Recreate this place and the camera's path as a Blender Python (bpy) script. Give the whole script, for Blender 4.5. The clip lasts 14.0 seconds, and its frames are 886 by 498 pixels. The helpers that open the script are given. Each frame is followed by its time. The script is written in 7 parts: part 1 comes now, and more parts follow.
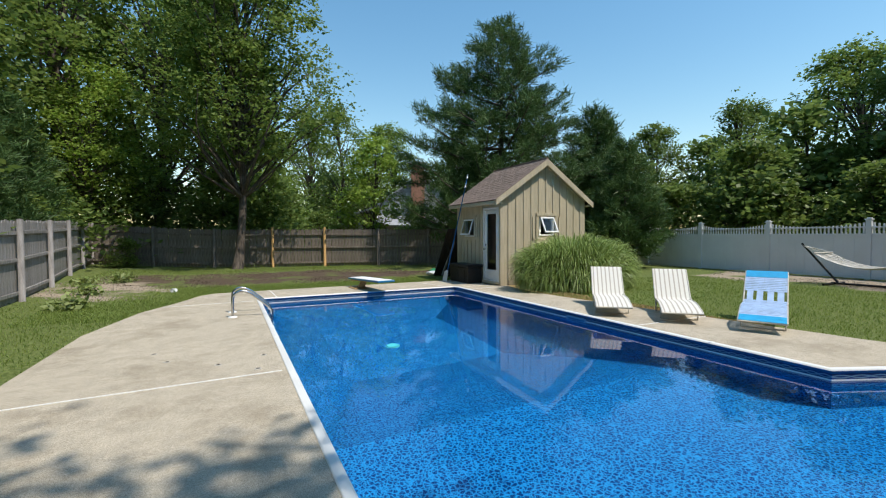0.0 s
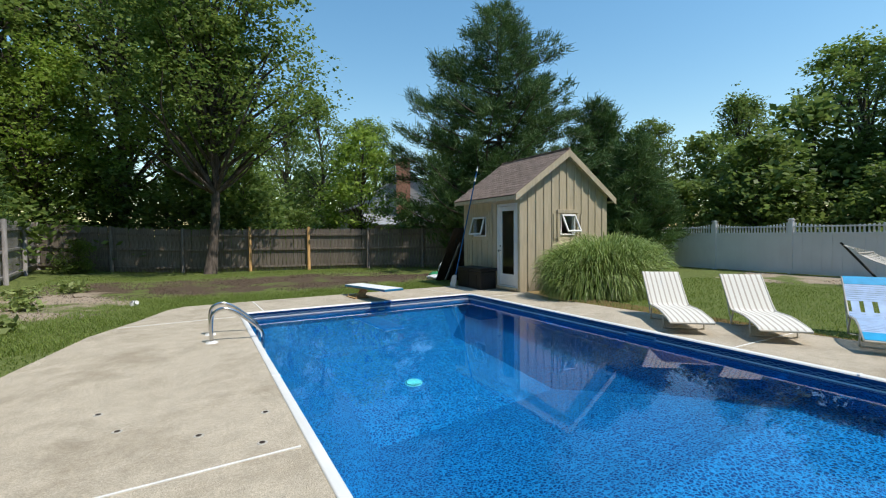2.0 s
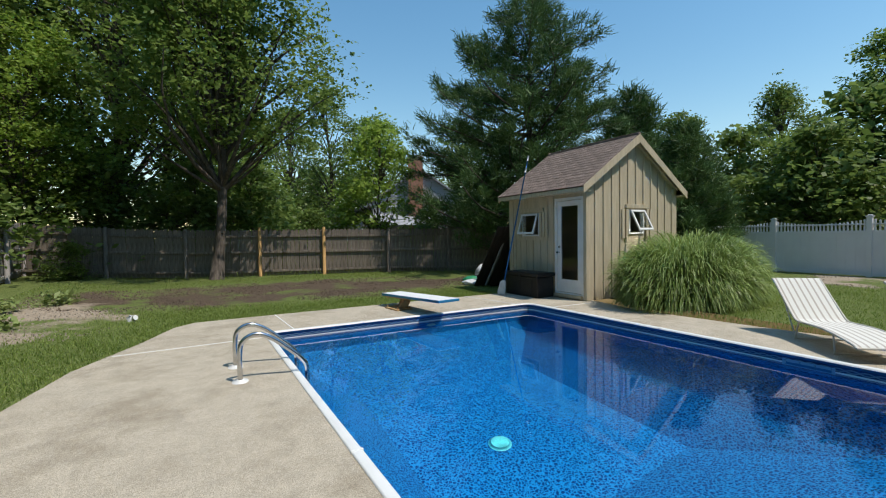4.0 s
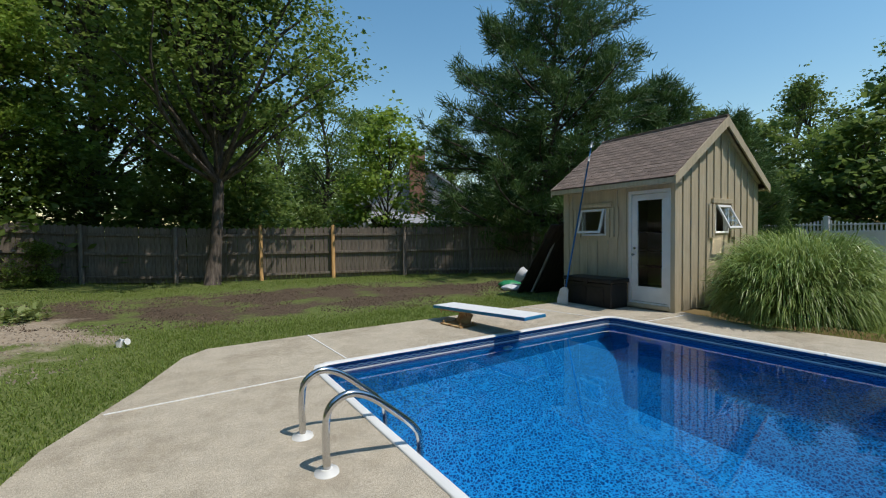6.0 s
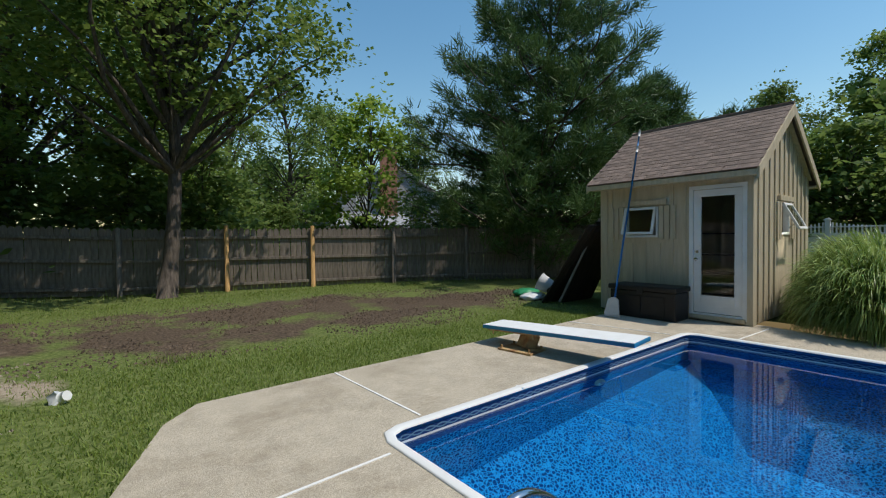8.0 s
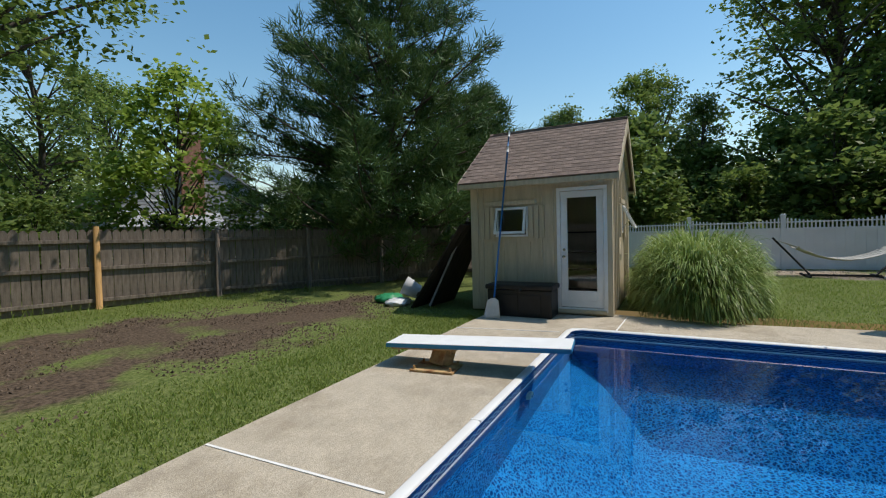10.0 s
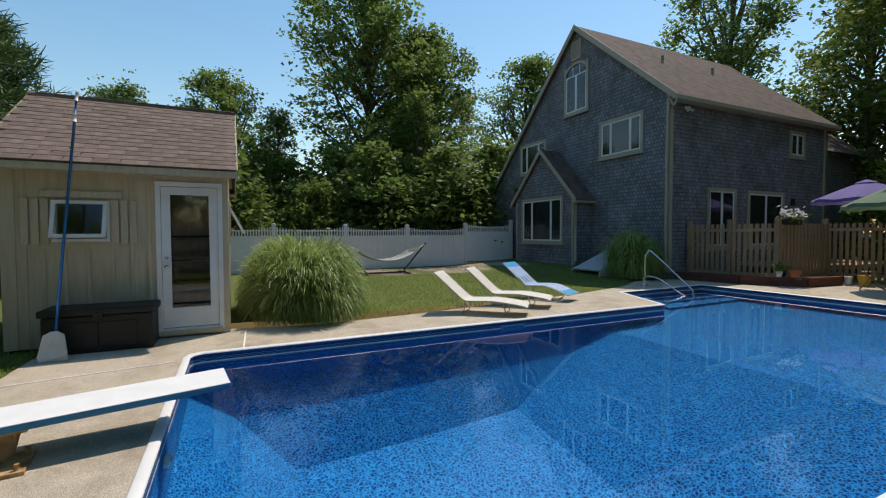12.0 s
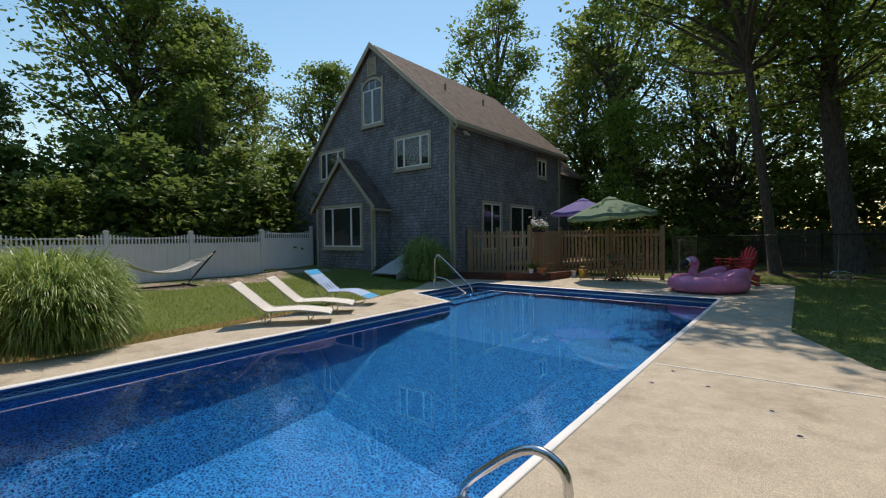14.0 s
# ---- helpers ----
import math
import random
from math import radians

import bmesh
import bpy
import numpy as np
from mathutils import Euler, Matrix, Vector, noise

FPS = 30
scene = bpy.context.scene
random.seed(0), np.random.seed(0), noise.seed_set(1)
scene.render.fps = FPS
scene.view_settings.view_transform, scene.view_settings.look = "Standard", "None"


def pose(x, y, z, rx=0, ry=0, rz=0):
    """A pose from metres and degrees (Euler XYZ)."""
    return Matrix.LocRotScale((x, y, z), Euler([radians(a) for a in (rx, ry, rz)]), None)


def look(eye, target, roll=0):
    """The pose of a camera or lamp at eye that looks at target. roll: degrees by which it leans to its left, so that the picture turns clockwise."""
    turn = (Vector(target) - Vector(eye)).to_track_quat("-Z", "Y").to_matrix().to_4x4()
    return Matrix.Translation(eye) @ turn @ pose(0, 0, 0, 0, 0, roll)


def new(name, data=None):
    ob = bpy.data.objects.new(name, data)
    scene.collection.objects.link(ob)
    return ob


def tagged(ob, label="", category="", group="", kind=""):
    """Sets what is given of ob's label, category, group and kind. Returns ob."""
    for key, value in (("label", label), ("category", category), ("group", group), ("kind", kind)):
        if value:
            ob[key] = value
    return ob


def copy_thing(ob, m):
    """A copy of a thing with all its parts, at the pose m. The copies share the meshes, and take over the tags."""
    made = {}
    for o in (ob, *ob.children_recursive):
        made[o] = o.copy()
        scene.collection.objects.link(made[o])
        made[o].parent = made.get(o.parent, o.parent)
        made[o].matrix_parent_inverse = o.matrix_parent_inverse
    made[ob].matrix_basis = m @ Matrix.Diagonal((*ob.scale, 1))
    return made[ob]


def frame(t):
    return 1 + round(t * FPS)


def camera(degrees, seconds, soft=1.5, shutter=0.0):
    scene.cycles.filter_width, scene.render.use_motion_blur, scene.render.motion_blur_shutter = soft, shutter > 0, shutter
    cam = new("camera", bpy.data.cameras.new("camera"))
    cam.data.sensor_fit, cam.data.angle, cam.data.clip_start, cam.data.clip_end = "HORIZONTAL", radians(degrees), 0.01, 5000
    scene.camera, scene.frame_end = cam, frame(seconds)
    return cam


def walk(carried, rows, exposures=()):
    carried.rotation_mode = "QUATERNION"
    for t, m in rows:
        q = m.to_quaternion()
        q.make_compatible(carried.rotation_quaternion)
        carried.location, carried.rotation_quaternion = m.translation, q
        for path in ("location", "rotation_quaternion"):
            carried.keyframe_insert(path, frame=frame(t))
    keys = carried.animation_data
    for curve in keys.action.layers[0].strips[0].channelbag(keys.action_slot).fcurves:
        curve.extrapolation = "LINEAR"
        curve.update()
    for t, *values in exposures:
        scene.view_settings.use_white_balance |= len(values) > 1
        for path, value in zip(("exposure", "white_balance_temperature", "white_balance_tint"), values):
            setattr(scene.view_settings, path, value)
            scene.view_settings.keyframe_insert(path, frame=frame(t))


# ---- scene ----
cam = camera(90.6, 14.0, soft=1.15)
PATH = [
    (0, (0.558, -0.334, 1.41), (1.434, 1.463, 1.347), -0.3),
    (0.5, (0.493, 0.109, 1.41), (1.406, 1.887, 1.347), -0.4),
    (1, (0.473, 0.55, 1.413), (1.414, 2.314, 1.351), -0.5),
    (1.5, (0.491, 1.025, 1.432), (1.453, 2.777, 1.363), -0.4),
    (2, (0.449, 1.472, 1.427), (1.427, 3.215, 1.361), -0.5),
    (2.5, (0.415, 1.945, 1.411), (1.398, 3.686, 1.351), -0.6),
    (3, (0.393, 2.46, 1.4), (1.376, 4.202, 1.338), -0.7),
    (5.5, (-0.089, 4.942, 1.392), (0.932, 6.661, 1.339), -0.8),
    (6, (-0.173, 5.511, 1.418), (0.885, 7.207, 1.353), -0.7),
    (6.5, (-0.307, 5.995, 1.453), (0.788, 7.667, 1.385), -1.1),
    (7, (-0.368, 6.548, 1.438), (0.769, 8.192, 1.373), -1.0),
    (9.5, (-0.509, 8.698, 1.38), (1.086, 9.904, 1.331), -1.2),
    (10, (-0.409, 8.971, 1.41), (1.363, 9.897, 1.35), -1.4),
    (10.5, (-0.335, 9.237, 1.394), (1.596, 9.756, 1.333), -1.1),
    (11, (-0.207, 9.486, 1.409), (1.792, 9.524, 1.342), -0.8),
    (11.5, (-0.032, 9.617, 1.432), (1.924, 9.203, 1.359), -0.6),
    (12, (0.066, 9.779, 1.444), (1.869, 8.916, 1.376), -0.2),
    (12.5, (0.163, 9.836, 1.467), (1.76, 8.635, 1.409), -0.2),
    (13, (0.101, 9.935, 1.502), (1.527, 8.534, 1.438), -0.3),
    (13.5, (-0.045, 9.905, 1.508), (1.275, 8.404, 1.452), -0.4),
    (14, (-0.238, 10.042, 1.512), (1.015, 8.484, 1.459), -0.6),
]
EXPOSURES = [(0.0, 0.25, 6700, 10), (3.0, 0.15, 6600, 10), (5.5, -0.08, 6600, 10), (7.0, -0.14, 6600, 10), (9.5, -0.03, 6750, 11), (11.0, 0.0, 6950, 14), (14.0, 0.03, 7400, 16)]
walk(cam, [(t, look(eye, target, roll)) for t, eye, target, roll in PATH], EXPOSURES)

# ---- daylight ----
SUN = Vector((0.26, -0.40, 0.88)).normalized()
world = bpy.data.worlds.new("sky_world")
scene.world = world
world.use_nodes = True
wn = world.node_tree.nodes
sky = wn.new("ShaderNodeTexSky")
sky.sky_type = "NISHITA"
sky.sun_disc = False
sky.sun_elevation = math.asin(SUN.z)
sky.sun_rotation = math.atan2(SUN.x, SUN.y)
sky.air_density, sky.dust_density, sky.ozone_density = 1.35, 0.3, 1.0
wn["Background"].inputs["Strength"].default_value = 0.15
tone = wn.new("ShaderNodeHueSaturation")
tone.inputs["Hue"].default_value, tone.inputs["Saturation"].default_value = 0.491, 1.27
world.node_tree.links.new(sky.outputs[0], tone.inputs["Color"])
world.node_tree.links.new(tone.outputs[0], wn["Background"].inputs["Color"])
sun_data = bpy.data.lights.new("sun", "SUN")
sun_data.energy, sun_data.angle, sun_data.color = 3.6, radians(0.5), (1.0, 0.95, 0.87)
sun = new("sun", sun_data)
sun.matrix_world = look(SUN * 60, (0, 0, 0))

# ---- materials ----
def mat(name, base, rough=0.8, metal=0.0, spec=0.4, scale=8.0, vary=0.25, bump=0.15, bump_scale=60.0, tint=None, rnd=0.0, stretch=(1, 1, 1), trans=0.0, sheen=0.0):
    """A surface with colour mottling at two scales and fine relief."""
    m = bpy.data.materials.new(name)
    m.use_nodes = True
    nt = m.node_tree
    n, l = nt.nodes, nt.links
    bs = n["Principled BSDF"]
    tc = n.new("ShaderNodeTexCoord")
    mp = n.new("ShaderNodeMapping")
    mp.inputs["Scale"].default_value = stretch
    l.new(tc.outputs["Object"], mp.inputs["Vector"])
    n1 = n.new("ShaderNodeTexNoise")
    n1.inputs["Scale"].default_value, n1.inputs["Detail"].default_value = scale, 6
    n2 = n.new("ShaderNodeTexNoise")
    n2.inputs["Scale"].default_value, n2.inputs["Detail"].default_value = bump_scale, 4
    l.new(mp.outputs[0], n1.inputs["Vector"]), l.new(mp.outputs[0], n2.inputs["Vector"])
    ramp = n.new("ShaderNodeValToRGB")
    dark = tuple(c * (1 - vary) for c in base) if tint is None else tint
    ramp.color_ramp.elements[0].position, ramp.color_ramp.elements[1].position = 0.32, 0.68
    ramp.color_ramp.elements[0].color = (*dark, 1)
    ramp.color_ramp.elements[1].color = (*[min(1, c * (1 + vary * 0.5)) for c in base], 1)
    l.new(n1.outputs["Fac"], ramp.inputs[0])
    mix = n.new("ShaderNodeMix")
    mix.data_type, mix.blend_type = "RGBA", "OVERLAY"
    mix.inputs["Factor"].default_value = min(1, vary)
    l.new(ramp.outputs[0], mix.inputs["A"]), l.new(n2.outputs["Fac"], mix.inputs["B"])
    col = mix.outputs["Result"]
    if rnd:
        oi = n.new("ShaderNodeObjectInfo")
        mr = n.new("ShaderNodeMapRange")
        mr.inputs["To Min"].default_value, mr.inputs["To Max"].default_value = 1 - rnd, 1 + rnd
        l.new(oi.outputs["Random"], mr.inputs["Value"])
        hs = n.new("ShaderNodeHueSaturation")
        l.new(mr.outputs[0], hs.inputs["Value"]), l.new(col, hs.inputs["Color"])
        col = hs.outputs[0]
    l.new(col, bs.inputs["Base Color"])
    bs.inputs["Roughness"].default_value, bs.inputs["Metallic"].default_value = rough, metal
    bs.inputs["Specular IOR Level"].default_value = spec
    if trans:
        bs.inputs["Transmission Weight"].default_value = trans
    if bump:
        bp = n.new("ShaderNodeBump")
        bp.inputs["Strength"].default_value, bp.inputs["Distance"].default_value = bump, 0.01
        l.new(n2.outputs["Fac"], bp.inputs["Height"])
        l.new(bp.outputs[0], bs.inputs["Normal"])
    return m


def leaf_mat(name, c1, c2, rough=0.5, through_light=0.35, rnd=0.12):
    """Foliage: two greens that vary leaf by leaf and clump by clump, with light shining through."""
    m = bpy.data.materials.new(name)
    m.use_nodes = True
    nt = m.node_tree
    n, l = nt.nodes, nt.links
    bs, out = n["Principled BSDF"], n["Material Output"]
    geo = n.new("ShaderNodeNewGeometry")
    tc = n.new("ShaderNodeTexCoord")
    nz = n.new("ShaderNodeTexNoise")
    nz.inputs["Scale"].default_value = 0.55
    l.new(tc.outputs["Object"], nz.inputs["Vector"])
    add = n.new("ShaderNodeMath")
    add.operation = "MULTIPLY_ADD"
    add.inputs[1].default_value, add.inputs[2].default_value = 0.55, -0.05
    l.new(geo.outputs["Random Per Island"], add.inputs[0])
    add2 = n.new("ShaderNodeMath")
    l.new(add.outputs[0], add2.inputs[0])
    mul = n.new("ShaderNodeMath")
    mul.operation = "MULTIPLY"
    mul.inputs[1].default_value = 0.55
    l.new(nz.outputs["Fac"], mul.inputs[0]), l.new(mul.outputs[0], add2.inputs[1])
    ramp = n.new("ShaderNodeValToRGB")
    ramp.color_ramp.elements[0].color, ramp.color_ramp.elements[1].color = (*c1, 1), (*c2, 1)
    ramp.color_ramp.elements[0].position, ramp.color_ramp.elements[1].position = 0.2, 0.85
    l.new(add2.outputs[0], ramp.inputs[0])
    oi = n.new("ShaderNodeObjectInfo")
    mr = n.new("ShaderNodeMapRange")
    mr.inputs["To Min"].default_value, mr.inputs["To Max"].default_value = 1 - rnd, 1 + rnd
    l.new(oi.outputs["Random"], mr.inputs["Value"])
    hs = n.new("ShaderNodeHueSaturation")
    l.new(mr.outputs[0], hs.inputs["Value"]), l.new(ramp.outputs[0], hs.inputs["Color"])
    l.new(hs.outputs[0], bs.inputs["Base Color"])
    bs.inputs["Roughness"].default_value = rough
    bs.inputs["Specular IOR Level"].default_value = 0.3
    tr = n.new("ShaderNodeBsdfTranslucent")
    l.new(hs.outputs[0], tr.inputs["Color"])
    mx = n.new("ShaderNodeMixShader")
    mx.inputs[0].default_value = through_light
    l.new(bs.outputs[0], mx.inputs[1]), l.new(tr.outputs[0], mx.inputs[2])
    l.new(mx.outputs[0], out.inputs["Surface"])
    return m


def glass_mat(name, tint=(0.9, 0.95, 0.95)):
    m = bpy.data.materials.new(name)
    m.use_nodes = True
    bs = m.node_tree.nodes["Principled BSDF"]
    bs.inputs["Base Color"].default_value = (*tint, 1)
    bs.inputs["Roughness"].default_value = 0.02
    bs.inputs["Transmission Weight"].default_value = 1.0
    bs.inputs["IOR"].default_value = 1.45
    return m


def concrete_mat():
    m = mat("concrete", (0.60, 0.525, 0.415), 0.9, scale=5.5, vary=0.11, bump=0.5, bump_scale=140)
    n, l = m.node_tree.nodes, m.node_tree.links
    bs = n["Principled BSDF"]
    src = bs.inputs["Base Color"].links[0].from_socket
    tc = n.new("ShaderNodeTexCoord")
    st = n.new("ShaderNodeTexNoise")
    st.inputs["Scale"].default_value, st.inputs["Detail"].default_value, st.inputs["Roughness"].default_value = 1.1, 10, 0.72
    sp = n.new("ShaderNodeTexNoise")
    sp.inputs["Scale"].default_value, sp.inputs["Detail"].default_value = 150, 3
    l.new(tc.outputs["Object"], st.inputs["Vector"]), l.new(tc.outputs["Object"], sp.inputs["Vector"])
    r1 = n.new("ShaderNodeValToRGB")
    r1.color_ramp.elements[0].position, r1.color_ramp.elements[1].position = 0.36, 0.52
    r1.color_ramp.elements[0].color, r1.color_ramp.elements[1].color = (0.76, 0.74, 0.71, 1), (1.02, 1.02, 1.02, 1)
    r2 = n.new("ShaderNodeValToRGB")
    r2.color_ramp.elements[0].position, r2.color_ramp.elements[1].position = 0.33, 0.58
    r2.color_ramp.elements[0].color, r2.color_ramp.elements[1].color = (0.48, 0.47, 0.45, 1), (1.10, 1.10, 1.10, 1)
    l.new(st.outputs["Fac"], r1.inputs[0]), l.new(sp.outputs["Fac"], r2.inputs[0])
    a = n.new("ShaderNodeMix")
    a.data_type, a.blend_type = "RGBA", "MULTIPLY"
    a.inputs["Factor"].default_value = 1
    l.new(src, a.inputs["A"]), l.new(r1.outputs[0], a.inputs["B"])
    b = n.new("ShaderNodeMix")
    b.data_type, b.blend_type = "RGBA", "MULTIPLY"
    b.inputs["Factor"].default_value = 1
    l.new(a.outputs["Result"], b.inputs["A"]), l.new(r2.outputs[0], b.inputs["B"])
    g = n.new("ShaderNodeTexNoise")
    g.inputs["Scale"].default_value, g.inputs["Detail"].default_value, g.inputs["Roughness"].default_value = 38, 6, 0.8
    l.new(tc.outputs["Object"], g.inputs["Vector"])
    r3 = n.new("ShaderNodeValToRGB")
    r3.color_ramp.elements[0].position, r3.color_ramp.elements[1].position = 0.38, 0.62
    r3.color_ramp.elements[0].color, r3.color_ramp.elements[1].color = (0.76, 0.755, 0.74, 1), (1.06, 1.06, 1.05, 1)
    l.new(g.outputs["Fac"], r3.inputs[0])
    c = n.new("ShaderNodeMix")
    c.data_type, c.blend_type = "RGBA", "MULTIPLY"
    c.inputs["Factor"].default_value = 1
    l.new(b.outputs["Result"], c.inputs["A"]), l.new(r3.outputs[0], c.inputs["B"])
    l.new(c.outputs["Result"], bs.inputs["Base Color"])
    return m


def liner_mat(name, deep, pale, scale):
    """Vinyl pool liner printed with a pebble pattern."""
    m = bpy.data.materials.new(name)
    m.use_nodes = True
    n, l = m.node_tree.nodes, m.node_tree.links
    bs = n["Principled BSDF"]
    tc = n.new("ShaderNodeTexCoord")
    v = n.new("ShaderNodeTexVoronoi")
    v.feature = "DISTANCE_TO_EDGE"
    v.inputs["Scale"].default_value = scale
    nz = n.new("ShaderNodeTexNoise")
    nz.inputs["Scale"].default_value, nz.inputs["Detail"].default_value = scale * 1.3, 3
    wob = n.new("ShaderNodeTexNoise")
    wob.inputs["Scale"].default_value = scale * 0.9
    l.new(tc.outputs["Object"], wob.inputs["Vector"])
    shift = n.new("ShaderNodeVectorMath")
    shift.operation = "MULTIPLY_ADD"
    shift.inputs[1].default_value = (0.05, 0.05, 0.05)
    l.new(wob.outputs["Color"], shift.inputs[0]), l.new(tc.outputs["Object"], shift.inputs[2])
    l.new(shift.outputs[0], v.inputs["Vector"]), l.new(tc.outputs["Object"], nz.inputs["Vector"])
    mul = n.new("ShaderNodeMath")
    mul.operation = "MULTIPLY"
    l.new(v.outputs["Distance"], mul.inputs[0]), l.new(nz.outputs["Fac"], mul.inputs[1])
    r = n.new("ShaderNodeValToRGB")
    r.color_ramp.elements[0].position, r.color_ramp.elements[1].position = 0.012, 0.095
    r.color_ramp.elements[0].color, r.color_ramp.elements[1].color = (*pale, 1), (*deep, 1)
    l.new(mul.outputs[0], r.inputs[0])
    l.new(r.outputs[0], bs.inputs["Base Color"])
    bs.inputs["Roughness"].default_value = 0.5
    bs.inputs["Specular IOR Level"].default_value = 0.05
    return m


def border_mat():
    """The liner's printed border: dark blue with two pale waves that cross like a rope."""
    m = mat("border_liner", (0.006, 0.040, 0.17), 0.4, vary=0.35, scale=30, bump=0.0)
    n, l = m.node_tree.nodes, m.node_tree.links
    bs = n["Principled BSDF"]
    src = bs.inputs["Base Color"].links[0].from_socket
    tc = n.new("ShaderNodeTexCoord")
    sp = n.new("ShaderNodeSeparateXYZ")
    l.new(tc.outputs["Object"], sp.inputs[0])

    def calc(op, a, b=0.0):
        k = n.new("ShaderNodeMath")
        k.operation = op
        for slot, v in ((0, a), (1, b)):
            if isinstance(v, (int, float)):
                k.inputs[slot].default_value = v
            else:
                l.new(v, k.inputs[slot])
        return k.outputs[0]
    along = calc("MULTIPLY", calc("ADD", sp.outputs["X"], sp.outputs["Y"]), 27.0)
    height = calc("ADD", sp.outputs["Z"], 0.068)
    masks = []
    for phase in (0.0, math.pi):
        wave = calc("MULTIPLY", calc("SINE", calc("ADD", along, phase)), 0.014)
        near = calc("ABSOLUTE", calc("SUBTRACT", height, wave))
        masks.append(calc("LESS_THAN", near, 0.0055))
    line = calc("MULTIPLY", calc("MAXIMUM", masks[0], masks[1]), 0.75)
    mx = n.new("ShaderNodeMix")
    mx.data_type = "RGBA"
    mx.inputs["B"].default_value = (0.20, 0.33, 0.42, 1)
    l.new(line, mx.inputs["Factor"]), l.new(src, mx.inputs["A"])
    l.new(mx.outputs["Result"], bs.inputs["Base Color"])
    return m


def water_mat():
    m = bpy.data.materials.new("pool_water")
    m.use_nodes = True
    n, l = m.node_tree.nodes, m.node_tree.links
    bs = n["Principled BSDF"]
    bs.inputs["Base Color"].default_value = (0.62, 0.86, 1.0, 1)
    bs.inputs["Roughness"].default_value = 0.0
    bs.inputs["Transmission Weight"].default_value = 1.0
    bs.inputs["IOR"].default_value = 1.33
    tc = n.new("ShaderNodeTexCoord")
    a = n.new("ShaderNodeTexNoise")
    a.inputs["Scale"].default_value, a.inputs["Detail"].default_value = 1.4, 2
    b = n.new("ShaderNodeTexNoise")
    b.inputs["Scale"].default_value, b.inputs["Detail"].default_value = 6, 2
    l.new(tc.outputs["Object"], a.inputs["Vector"]), l.new(tc.outputs["Object"], b.inputs["Vector"])
    add = n.new("ShaderNodeMath")
    add.operation = "MULTIPLY_ADD"
    add.inputs[1].default_value = 0.22
    l.new(b.outputs["Fac"], add.inputs[0]), l.new(a.outputs["Fac"], add.inputs[2])
    bp = n.new("ShaderNodeBump")
    bp.inputs["Strength"].default_value, bp.inputs["Distance"].default_value = 0.08, 0.012
    l.new(add.outputs[0], bp.inputs["Height"]), l.new(bp.outputs[0], bs.inputs["Normal"])
    return m


